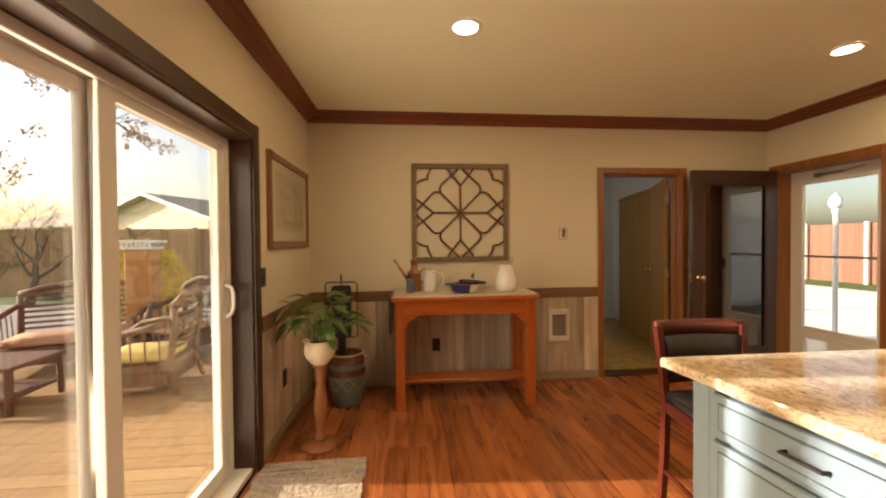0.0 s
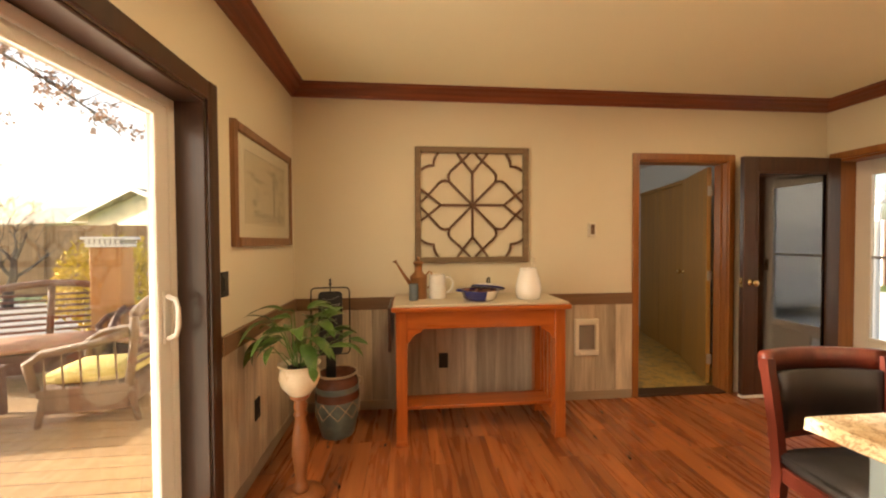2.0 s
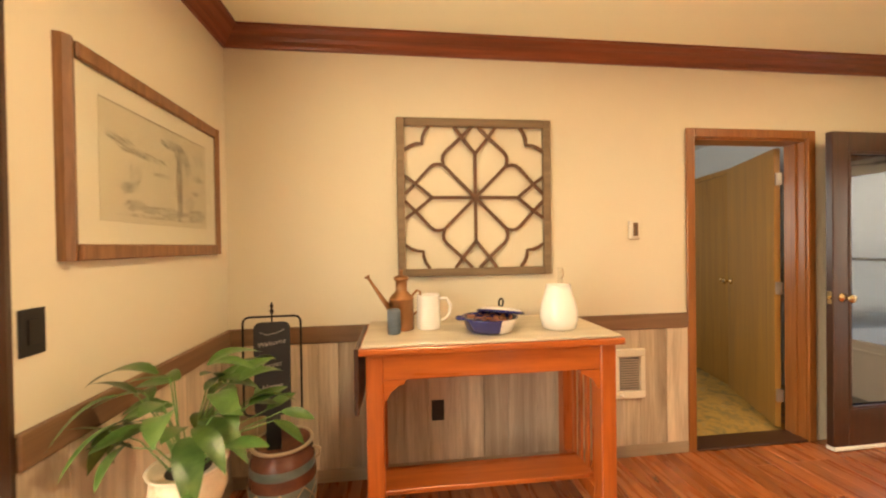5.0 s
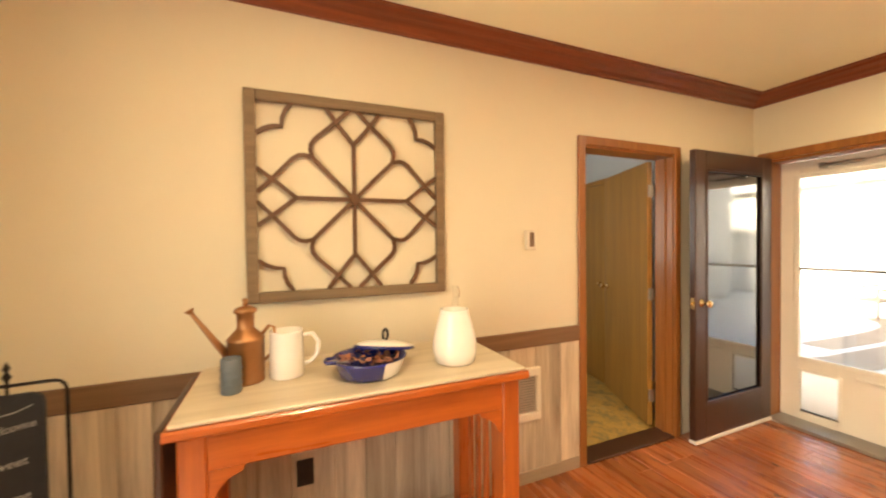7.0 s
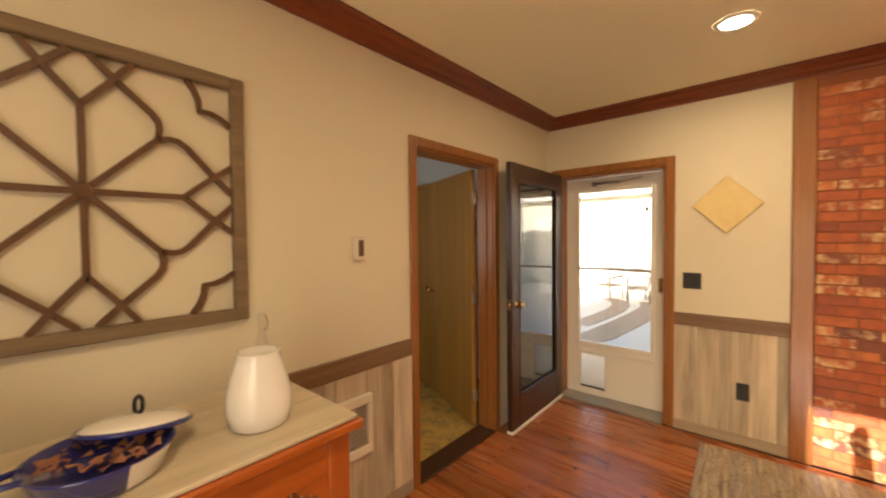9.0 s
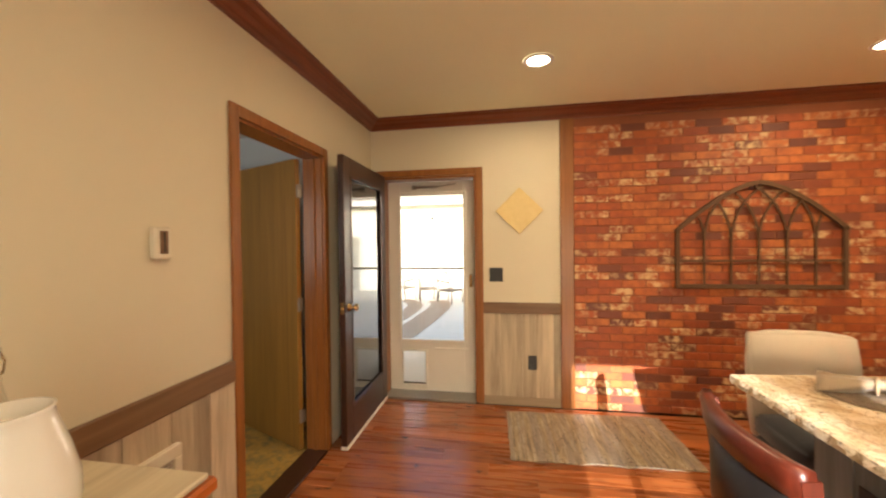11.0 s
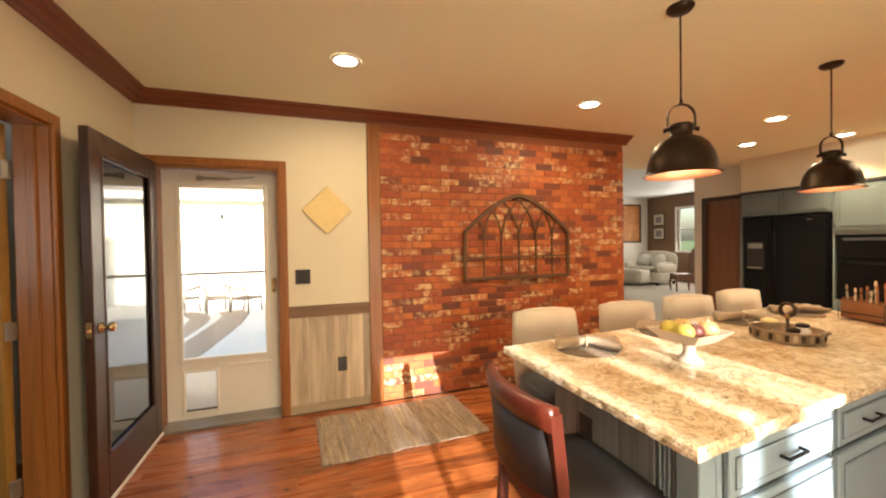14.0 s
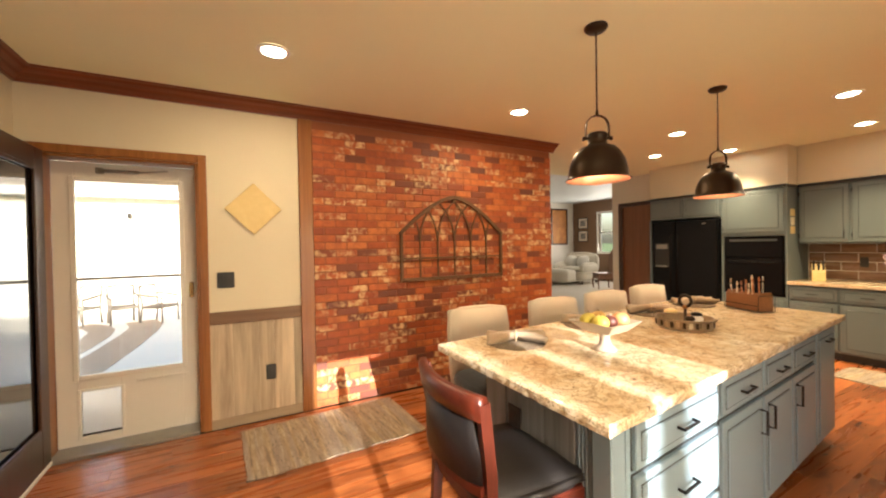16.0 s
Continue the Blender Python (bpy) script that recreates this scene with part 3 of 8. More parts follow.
# sliding door casing
casing = thing("sliding_door_casing", pose(ROOM_W, 0, 0), "dark walnut casing round the sliding patio door", "trim", kind="structure")
part("side_casing", prism([(0, SL_Y1), (0.012, SL_Y1), (0.018, SL_Y1 + 0.02), (0.022, SL_Y1 + 0.06), (0.014, SL_Y1 + 0.082), (0, SL_Y1 + 0.085)], "Z", 0, SL_H + 0.085), DARK_TRIM, casing)
part("side_casing", box(0, 0.018, SL_Y0 - 0.085, SL_Y0, 0, SL_H + 0.085, 0.004), DARK_TRIM, casing)
part("head_casing", box(0, 0.018, SL_Y0, SL_Y1, SL_H, SL_H + 0.085, 0.005), DARK_TRIM, casing)
part("jamb", box(-0.125, 0.0, SL_Y1 - 0.016, SL_Y1 - 0.001, 0, SL_H - 0.001, 0.002), DARK_TRIM, casing)
part("jamb", box(-0.125, 0.0, SL_Y0 + 0.001, SL_Y0 + 0.016, 0, SL_H - 0.001, 0.002), DARK_TRIM, casing)
part("jamb", box(-0.125, 0.0, SL_Y0 + 0.016, SL_Y1 - 0.016, SL_H - 0.016, SL_H - 0.001, 0.002), DARK_TRIM, casing)

# east door casing
casing = thing("outer_door_casing", pose(ROOM_E, 0, 0), "reddish-brown stained oak casing round the outer door", "trim", kind="structure")
part("side_casing", box(-0.018, 0, ED_Y0 - 0.055, ED_Y0, 0, ED_H + 0.06, 0.004), TRIM, casing)
part("side_casing", box(-0.018, 0, ED_Y1, ED_Y1 + 0.055, 0, ED_H + 0.06, 0.004), TRIM, casing)
part("head_casing", box(-0.018, 0, ED_Y0, ED_Y1, ED_H, ED_H + 0.06, 0.004), TRIM, casing)
part("jamb", box(0, 0.19, ED_Y0, ED_Y0 + 0.022, 0, ED_H, 0.002), TRIM, casing)
part("jamb", box(0, 0.19, ED_Y1 - 0.022, ED_Y1, 0, ED_H, 0.002), TRIM, casing)
part("jamb", box(0, 0.19, ED_Y0 + 0.022, ED_Y1 - 0.022, ED_H - 0.02, ED_H, 0.002), TRIM, casing)
part("threshold", box(-0.03, 0.24, ED_Y0 + 0.022, ED_Y1 - 0.022, -0.01, 0.022, 0.006), GREY_METAL, casing, "pale grey metal threshold")

# upright trim beside the brick
structure("brick_edge_trim", box(ROOM_E - 0.028, ROOM_E, 2.77, 2.885, 0, CEIL - 0.085, 0.006), TRIM, "reddish-brown wooden trim board beside the brick wall", "trim")

# wainscot: boards, cap rail, base
WAINS_LABEL = "weathered grey barn-wood plank wainscot"


def wainscot(name, run, m, label=WAINS_LABEL, cap=BROWN_RAIL, base=BARN_BASE, seed=1):
    """Boards along local x, facing local -y."""
    rnd = random.Random(seed)
    w = thing(name, m, label, "wainscot", kind="structure")
    x = 0.0
    while x < run - 0.005:
        wd = min(rnd.choice((0.115, 0.15, 0.15, 0.185)), run - x)
        if run - x - wd < 0.05:
            wd = run - x
        dz = rnd.uniform(0, 0.0025)
        part("plank", box(x + 0.0008, x + wd - 0.0008, -0.011 - dz, -0.001, 0.074, 0.812, 0.0018), BARN, w)
        x += wd
    part("cap_rail", box(0, run, -0.022, -0.001, 0.81, 0.905, 0.004), cap, w, "dark brown wooden cap rail")
    part("baseboard", box(0, run, -0.017, -0.001, 0.0, 0.076, 0.003), base, w)
    return w


wainscot("wainscot_north", DOOR_X0 - 0.058 - ROOM_W, pose(ROOM_W, ROOM_N, 0), seed=3)
wainscot("wainscot_west", ROOM_N - 0.022 - SL_Y1 - 0.085, pose(ROOM_W, SL_Y1 + 0.085, 0, 0, 0, 90), seed=5)
wainscot("wainscot_east", ED_Y0 - 0.055 - 2.885, pose(ROOM_E, ED_Y0 - 0.055, 0, 0, 0, -90), seed=8)

# ---------------------------------------------------------------- room behind the north doorway
UY = 7.3
bm = box(2.3, 4.6, ROOM_N + T, UY, -0.14, 0.006)
structure("floor_utility", bm, VINYL_FLOOR, "mottled yellow-olive vinyl floor", "floor")
bm = box(2.2, 2.3, ROOM_N + T, 5.2, 0, 2.45)
box(2.2, 2.3, 6.3, UY, 0, 2.45, bm=bm)
box(2.2, 2.3, 5.2, 6.3, 0, 1.0, bm=bm)
box(2.2, 2.3, 5.2, 6.3, 2.0, 2.45, bm=bm)
box(2.2, 4.7, UY, UY + 0.1, 0, 2.45, bm=bm)
box(4.6, 4.7, ROOM_N + T, UY, 0, 2.45, bm=bm)
box(2.18, 2.2, 5.2, 6.3, 1.0, 2.0, bm=bm)
structure("wall_utility", bm, COOL_WALL, "plain cool white painted wall", "wall")
structure("ceiling_utility", box(2.2, 4.7, ROOM_N + T, UY + 0.1, 2.45, 2.55), COOL_WALL, "plain white ceiling", "ceiling")
# added lamp brightens the back room; its wall recess is unseen and closed
lamp("utility_window_light", "AREA", look((2.26, 5.75, 1.5), (4.0, 5.75, 1.2)), 3.0, (1.0, 0.93, 0.80), size=1.0, size_y=0.95)

# ---------------------------------------------------------------- living room beyond
LE, LS, LN, LC = 11.9, -8.1, 0.06, 2.9
structure("floor_living", box(HALL_X + 0.1, LE + 0.2, LS - 0.2, LN, -0.14, 0.004), CARPET, "pale grey-beige carpet", "floor")
structure("floor_living_near", box(4.0, HALL_X + 0.1, LS - 0.2, ROOM_S - 0.2, -0.14, 0.004), CARPET, "pale grey-beige carpet", "floor")
structure("wall_living_east", box(LE, LE + 0.15, LS, LN, 0, LC), LIVING_WALL, "cream painted living room wall", "wall")
bm = box(LE + 0.15, 10.72, LS - 0.15, LS, 0, LC)
box(10.72, 10.06, LS - 0.15, LS, 0, 1.05, bm=bm)
box(10.72, 10.06, LS - 0.15, LS, 2.42, LC, bm=bm)
box(10.06, 7.6, LS - 0.15, LS, 0, LC, bm=bm)
box(7.6, 6.2, LS - 0.15, LS, 0, 1.0, bm=bm)
box(7.6, 6.2, LS - 0.15, LS, 2.4, LC, bm=bm)
box(6.2, 4.0, LS - 0.15, LS, 0, LC, bm=bm)
structure("wall_living_south", bm, BROWN_WALL, "chocolate brown painted living room wall", "wall")
structure("wall_living_north", box(ROOM_E + 0.2, LE + 0.15, LN, LN + 0.15, 0, LC), LIVING_WALL, "cream painted living room wall", "wall")
structure("wall_living_west", box(3.9, 4.0, LS - 0.15, ROOM_S - 0.14, 0, LC), LIVING_WALL, "cream painted living room wall", "wall")
bm = box(HALL_X, LE + 0.15, LS - 0.15, LN + 0.15, LC, LC + 0.1)
box(3.9, HALL_X, LS - 0.15, ROOM_S - 0.14, LC, LC + 0.1, bm=bm)
box(HALL_X - 0.06, HALL_X, ROOM_S - 0.14, LN, CEIL + 0.12, LC, bm=bm)
structure("ceiling_living", bm, COOL_WALL, "pale white living room ceiling", "ceiling")
# area lamps added to warm and brighten the living room
lamp("living_window_light", "AREA", look((6.9, LS + 0.02, 1.7), (7.6, 0, 1.0)), 28.0, (1.0, 0.88, 0.72), size=1.3, size_y=1.3)
lamp("living_window_light_small", "AREA", look((10.39, LS + 0.02, 1.75), (9.6, 0, 1.0)), 13.0, (1.0, 0.88, 0.72), size=0.62, size_y=1.3)

# ---------------------------------------------------------------- outside
GRASS = mottled("lawn", [(0.3, (0.045, 0.085, 0.014)), (0.7, (0.10, 0.16, 0.030))], 3.0, 0.95, 0.5)
CONCRETE = mottled("pale_concrete", [(0.3, (0.76, 0.73, 0.66)), (0.7, (0.86, 0.83, 0.76))], 6, 0.9, 0.3)
FENCE = wood("fence_board", (0.36, 0.20, 0.095), (0.52, 0.32, 0.165), "Z", 0.8, 0.0, 14, 0.8, 0.10)
SIDING = paint("cream_siding", (0.82, 0.78, 0.68), 0.7, 0.05, 2, 0.05)
ROOFING = mottled("tan_shingle", [(0.3, (0.36, 0.30, 0.23)), (0.7, (0.50, 0.43, 0.34))], 12, 0.9, 0.5)
WHITE_TRIM = paint("white_outdoor_paint", (0.80, 0.79, 0.76), 0.5, 0.04, 3, 0.03)
bm = box(-400, 400, -400, 400, -0.6, -0.42)
tagged(part("ground", bm, GRASS), "green spring lawn reaching to the horizon", "ground", "", "structure")

# ---------------------------------------------------------------- doors
MIRROR_GLASS = paint("dark_reflecting_glass", (0.24, 0.245, 0.255), 0.03, 0.03, 3, 0.0, metal=1.0)

# sliding patio door
d = thing("door_1", pose(0, 0, 0), "white vinyl sliding patio door with clear panes", "door", kind="structure")
part("frame_jamb", box(-0.115, -0.02, SL_Y1 - 0.056, SL_Y1 - 0.016, 0.03, SL_H - 0.016, 0.003), VINYL, d)
part("frame_jamb", box(-0.115, -0.02, SL_Y0 + 0.016, SL_Y0 + 0.056, 0.03, SL_H - 0.016, 0.003), VINYL, d)
part("frame_head", box(-0.115, -0.02, SL_Y0 + 0.056, SL_Y1 - 0.056, SL_H - 0.058, SL_H - 0.016, 0.003), VINYL, d)
part("frame_sill", box(-0.13, 0.085, SL_Y0 + 0.016, SL_Y1 - 0.016, 0.0, 0.032, 0.004), VINYL, d)


def sash(parent, name, x0, x1, y0, y1, z0, z1, stile):
    s = part(name, box(x0, x1, y0, y0 + stile, z0, z1, 0.006, seg=2), VINYL, parent)
    part("stile", box(x0, x1, y1 - stile, y1, z0, z1, 0.006, seg=2), VINYL, s)
    part("top_rail", box(x0, x1, y0 + stile, y1 - stile, z1 - 0.05, z1, 0.006, seg=2), VINYL, s)
    part("bottom_rail", box(x0, x1, y0 + stile, y1 - stile, z0, z0 + 0.085, 0.006, seg=2), VINYL, s)
    part("pane", box((x0 + x1) / 2 - 0.003, (x0 + x1) / 2 + 0.003, y0 + stile - 0.005, y1 - stile + 0.005, z0 + 0.08, z1 - 0.045), DOUBLE_GLASS, s, "clear window glass", shadow=False)
    return s


sl = sash(d, "sliding_sash", -0.062, -0.026, 2.345, SL_Y1 - 0.058, 0.034, SL_H - 0.06, 0.082)
sash(d, "fixed_sash", -0.108, -0.070, SL_Y0 + 0.058, 2.415, 0.034, SL_H - 0.06, 0.082)
hb = box(-0.026, -0.016, 3.172, 3.208, 0.93, 1.15, 0.004)
h = part("handle_plate", hb, VINYL, d)
part("pull", tube([(-0.016, 3.19, 0.95), (0.018, 3.19, 0.965), (0.030, 3.186, 1.0), (0.032, 3.184, 1.04), (0.030, 3.186, 1.08), (0.018, 3.19, 1.115), (-0.016, 3.19, 1.13)], 0.010, 10), VINYL, d, "white curved pull handle", smooth=True)

# storm door
sx0, sx1 = 4.888, 4.922
d = thing("door_2", pose(0, 0, 0), "white storm door with a glass panel and a pet flap, closed", "door", kind="structure")
yl, yr, z0, z1 = 3.626, 4.464, 0.026, 2.022
gy0, gy1, gz0, gz1 = 3.735, 4.347, 0.51, 1.895
part("stile", box(sx0, sx1, yl, gy0, z0, z1, 0.003), DOOR_WHITE, d)
part("stile", box(sx0, sx1, gy1, yr, z0, z1, 0.003), DOOR_WHITE, d)
part("top_rail", box(sx0, sx1, gy0, gy1, gz1, z1, 0.003), DOOR_WHITE, d)
fy0, fy1, fz0, fz1 = 4.115, 4.335, 0.085, 0.40
pn = box(sx0, sx1, gy0, fy0, z0, gz0, 0.003)
box(sx0, sx1, fy1, gy1, z0, gz0, bm=pn)
box(sx0, sx1, fy0, fy1, z0, fz0, bm=pn)
box(sx0, sx1, fy0, fy1, fz1, gz0, bm=pn)
part("kick_panel", pn, DOOR_WHITE, d)
part("moulding", box(sx0 - 0.012, sx0, gy0 - 0.026, gy0 + 0.006, gz0 - 0.026, gz1 + 0.026, 0.004), DOOR_WHITE, d)
part("moulding", box(sx0 - 0.012, sx0, gy1 - 0.006, gy1 + 0.026, gz0 - 0.026, gz1 + 0.026, 0.004), DOOR_WHITE, d)
part("moulding", box(sx0 - 0.012, sx0, gy0 + 0.006, gy1 - 0.006, gz1 - 0.006, gz1 + 0.026, 0.004), DOOR_WHITE, d)
part("moulding", box(sx0 - 0.012, sx0, gy0 + 0.006, gy1 - 0.006, gz0 - 0.026, gz0 + 0.006, 0.004), DOOR_WHITE, d)
part("ledge", box(sx0 - 0.016, sx0, 3.70, 4.02, 0.425, 0.443, 0.004), DOOR_WHITE, d)
part("pane", box(sx0 + 0.014, sx0 + 0.019, gy0 - 0.005, gy1 + 0.005, gz0 - 0.005, gz1 + 0.005), GLASS, d, "clear storm glass", shadow=False)
part("meeting_bar", box(sx0 + 0.004, sx0 + 0.026, gy0, gy1, 1.185, 1.207, 0.003), GREY_METAL, d, "dark grey metal bar across the glass")
fl = part("pet_flap_frame", box(sx0 - 0.008, sx0, fy0 - 0.02, fy0, fz0 - 0.02, fz1 + 0.02, 0.003), DOOR_WHITE, d)
box_parts = [(fy1, fy1 + 0.02, fz0 - 0.02, fz1 + 0.02), (fy0, fy1, fz1, fz1 + 0.02), (fy0, fy1, fz0 - 0.02, fz0)]
for a, b2, c, e in box_parts:
    part("frame_side", box(sx0 - 0.008, sx0, a, b2, c, e, 0.003), DOOR_WHITE, fl)
part("flap", box(sx0 + 0.010, sx0 + 0.016, fy0, fy1, fz0 + 0.004, fz1), FLAP, d, "frosted white pet flap")
part("flap_foot", box(sx0 + 0.006, sx0 + 0.018, fy0, fy1, fz0, fz0 + 0.014, 0.002), BLACK_PLASTIC, d)
part("closer", tube([(sx0 - 0.03, 3.98, 1.965), (sx0 - 0.03, 4.20, 1.965)], 0.012, 10), GREY_METAL, d, "metal door closer", smooth=True)
part("closer_arm", tube([(sx0 - 0.03, 3.98, 1.965), (sx0 - 0.045, 3.80, 1.985)], 0.005, 6), GREY_METAL, d)
part("closer_bracket", box(sx0 - 0.035, sx0, 4.18, 4.22, 1.945, 1.985, 0.003), GREY_METAL, d)
part("latch", box(sx0 - 0.02, sx0, 3.655, 3.685, 1.02, 1.14, 0.006), BRASS, d, "small brass latch")

# inner glazed door, swung open against the north wall
d = thing("door_3", pose(4.715, 4.462, 0, 0, 0, 180.6), "dark walnut door with a tall glass panel, standing open", "door", kind="structure")
W, ST = 0.915, 0.115
part("hinge_stile", box(0, ST, -0.022, 0.022, 0.03, 2.05, 0.004), DARK_TRIM, d)
part("lock_stile", box(W - ST, W, -0.022, 0.022, 0.03, 2.05, 0.004), DARK_TRIM, d)
part("top_rail", box(ST, W - ST, -0.022, 0.022, 1.925, 2.05, 0.004), DARK_TRIM, d)
part("bottom_rail", box(ST, W - ST, -0.022, 0.022, 0.03, 0.27, 0.004), DARK_TRIM, d)
for a in (ST, W - ST - 0.02):
    part("bead", box(a, a + 0.02, 0.010, 0.026, 0.27, 1.925, 0.004), DARK_TRIM, d)
for a in (0.27, 1.905):
    part("bead", box(ST + 0.02, W - ST - 0.02, 0.010, 0.026, a, a + 0.02, 0.004), DARK_TRIM, d)
part("pane", box(ST, W - ST, -0.004, 0.004, 0.27, 1.925), MIRROR_GLASS, d, "dark reflecting glass")
part("weather_strip", box(0, W, -0.026, 0.028, 0.006, 0.032, 0.004), VINYL, d, "white sweep along the foot")
rot = pose(W - 0.065, 0.022, 0.99, -90, 0, 0)
part("knob", lathe([(0.0, 0.0), (0.030, 0.0), (0.030, 0.006), (0.012, 0.012), (0.010, 0.032), (0.020, 0.040), (0.027, 0.052), (0.024, 0.064), (0.0, 0.068)], 18, m=rot), BRASS, d, "round brass knob", smooth=True)
part("latch_plate", box(W, W + 0.002, -0.012, 0.012, 0.95, 1.03), BRASS, d, "brass latch plate")
part("latch_bolt", box(W, W + 0.018, -0.006, 0.006, 0.98, 1.0, 0.002), BRASS, d)

# flush door opened into the room behind the doorway
ang = 66.0
d = thing("door_4", pose(3.765, ROOM_N + T + 0.012, 0, 0, 0, ang), "plain olive-brown birch veneer door, standing open", "door", kind="structure")
part("leaf", box(0.006, 0.80, -0.002, 0.036, 0.022, 2.02, 0.002), LEAF_DOOR, d)
for z in (0.25, 1.02, 1.80):
    part("hinge", box(-0.008, 0.006, -0.012, 0.03, z - 0.045, z + 0.045, 0.002), GREY_METAL, d, "worn steel hinge")
part("knob", lathe([(0, 0), (0.028, 0), (0.028, 0.005), (0.011, 0.01), (0.010, 0.03), (0.026, 0.045), (0.022, 0.06), (0, 0.063)], 16, m=pose(0.74, 0.036, 1.0, -90, 0, 0)), BRASS, d, smooth=True)
c = thing("closet_door", pose(4.105, 5.50, 0, 0, 0, 77), "olive-brown veneer closet door with a small round knob", "door", kind="structure")
part("leaf", box(0.0, 0.62, -0.016, 0.016, 0.02, 1.98, 0.002), LEAF_DOOR, c)
part("leaf", box(0.63, 1.25, -0.016, 0.016, 0.02, 1.98, 0.002), LEAF_DOOR, c)
part("knob", lathe([(0, 0), (0.014, 0), (0.012, 0.015), (0.018, 0.025), (0.0, 0.034)], 14, m=pose(0.08, 0.016, 1.0, -90, 0, 0)), BRASS, c, smooth=True)
part("track", box(-0.02, 1.27, -0.02, 0.02, 1.985, 2.03, 0.003), LEAF_DOOR, c)
w = thing("washing_machine", pose(2.72, 6.55, 0.006), "white top-loading washing machine against the wall", "washing machine")
part("body", box(-0.33, 0.33, -0.33, 0.33, 0.0, 0.92, 0.012), COOL_WALL, w)
part("lid", box(-0.30, 0.30, -0.32, 0.18, 0.92, 0.935, 0.005), COOL_WALL, w)
part("control_panel", box(-0.33, 0.33, 0.20, 0.33, 0.92, 1.08, 0.012), COOL_WALL, w)

# ---------------------------------------------------------------- on the walls


def plate(name, m, w, h, mat, label, category, holes):
    """A cover plate on a wall: local x across, z up, facing local -y."""
    p = thing(name, m, label, category)
    part("plate", box(-w / 2, w / 2, -0.006, -0.0005, -h / 2, h / 2, 0.002), mat, p)
    for hx, hz, hw, hh, proud in holes:
        part("insert", box(hx - hw / 2, hx + hw / 2, -0.006 - proud, -0.004, hz - hh / 2, hz + hh / 2, 0.001), BLACK_PLASTIC, p)
    return p


two = [(0, 0.022, 0.03, 0.026, 0.002), (0, -0.022, 0.03, 0.026, 0.002)]
plate("wall_outlet", pose(1.275, ROOM_N - 0.0135, 0.38), 0.074, 0.122, BLACK_PLASTIC, "black double wall outlet on the barn-wood wainscot", "outlet", two)
plate("wall_outlet", pose(ROOM_W + 0.0135, 3.775, 0.39, 0, 0, 90), 0.074, 0.122, BLACK_PLASTIC, "black double wall outlet on the barn-wood wainscot", "outlet", two)
plate("wall_outlet", pose(ROOM_E - 0.0135, 3.125, 0.385, 0, 0, -90), 0.074, 0.122, BLACK_PLASTIC, "black double wall outlet on the barn-wood wainscot", "outlet", two)
plate("light_switch", pose(ROOM_W, 3.435, 1.15, 0, 0, 90), 0.074, 0.122, BLACK_PLASTIC, "black single light switch on beige wall", "light switch", [(0, 0, 0.032, 0.066, 0.004)])
plate("light_switch", pose(ROOM_E, 3.432, 1.15, 0, 0, -90), 0.118, 0.122, BLACK_PLASTIC, "black double light switch beside the outer door", "light switch", [(-0.027, 0, 0.032, 0.066, 0.004), (0.027, 0, 0.032, 0.066, 0.004)])

t = thing("thermostat", pose(2.538, ROOM_N, 1.442), "small ivory thermostat with a dark dial slot", "thermostat")
part("housing", box(-0.034, 0.034, -0.030, 0, -0.058, 0.058, 0.006), IVORY, t)
part("slot", box(-0.017, 0.017, -0.032, -0.028, -0.040, 0.044, 0.002), BROWN_RAIL, t, "dark brown dial slot")
part("pointer", box(-0.003, 0.003, -0.034, -0.0315, -0.034, 0.038, 0.001), BLACK_PLASTIC, t)

v = thing("wall_heater", pose(2.49, ROOM_N - 0.012, 0.535), "ivory metal wall heater with a dark grille", "heater")
part("frame", box(-0.104, 0.104, -0.022, 0.012, 0.108, 0.155, 0.004), IVORY, v)
part("frame", box(-0.104, 0.104, -0.022, 0.012, -0.155, -0.108, 0.004), IVORY, v)
part("frame", box(-0.104, -0.07, -0.022, 0.012, -0.108, 0.108, 0.004), IVORY, v)
part("frame", box(0.07, 0.104, -0.022, 0.012, -0.108, 0.108, 0.004), IVORY, v)
part("backing", box(-0.07, 0.07, -0.002, 0.004, -0.108, 0.108), GLAZE, v, "dark inside")
for i in range(14):
    z = -0.10 + i * 0.0155
    part("grille_slat", box(-0.07, 0.07, -0.014, -0.006, z - 0.0042, z + 0.0042), TAUPE_CERAMIC, v)
part("dial", lathe([(0, 0), (0.012, 0), (0.010, 0.012), (0, 0.012)], 14, m=pose(-0.06, -0.022, -0.13, 90, 0, 0)), IVORY, v, smooth=True)

# framed lattice panel
LX0, LX1, LZ0, LZ1 = 1.053, 1.985, 1.178, 2.110
lat = thing("lattice_wall_panel", pose((LX0 + LX1) / 2, ROOM_N - 0.002, (LZ0 + LZ1) / 2), "square weathered wooden wall panel with a dark geometric lattice", "wall decor")
HW, HH, FW = (LX1 - LX0) / 2, (LZ1 - LZ0) / 2, 0.046
part("frame_stile", box(-HW, -HW + FW, -0.034, 0, -HH, HH, 0.004), LATTICE, lat)
part("frame_stile", box(HW - FW, HW, -0.034, 0, -HH, HH, 0.004), LATTICE, lat)
part("frame_rail", box(-HW + FW, HW - FW, -0.034, 0, HH - FW, HH, 0.004), LATTICE, lat)
part("frame_rail", box(-HW + FW, HW - FW, -0.034, 0, -HH, -HH + FW, 0.004), LATTICE, lat)
IN = HW - FW
BW, BD = 0.019, 0.012


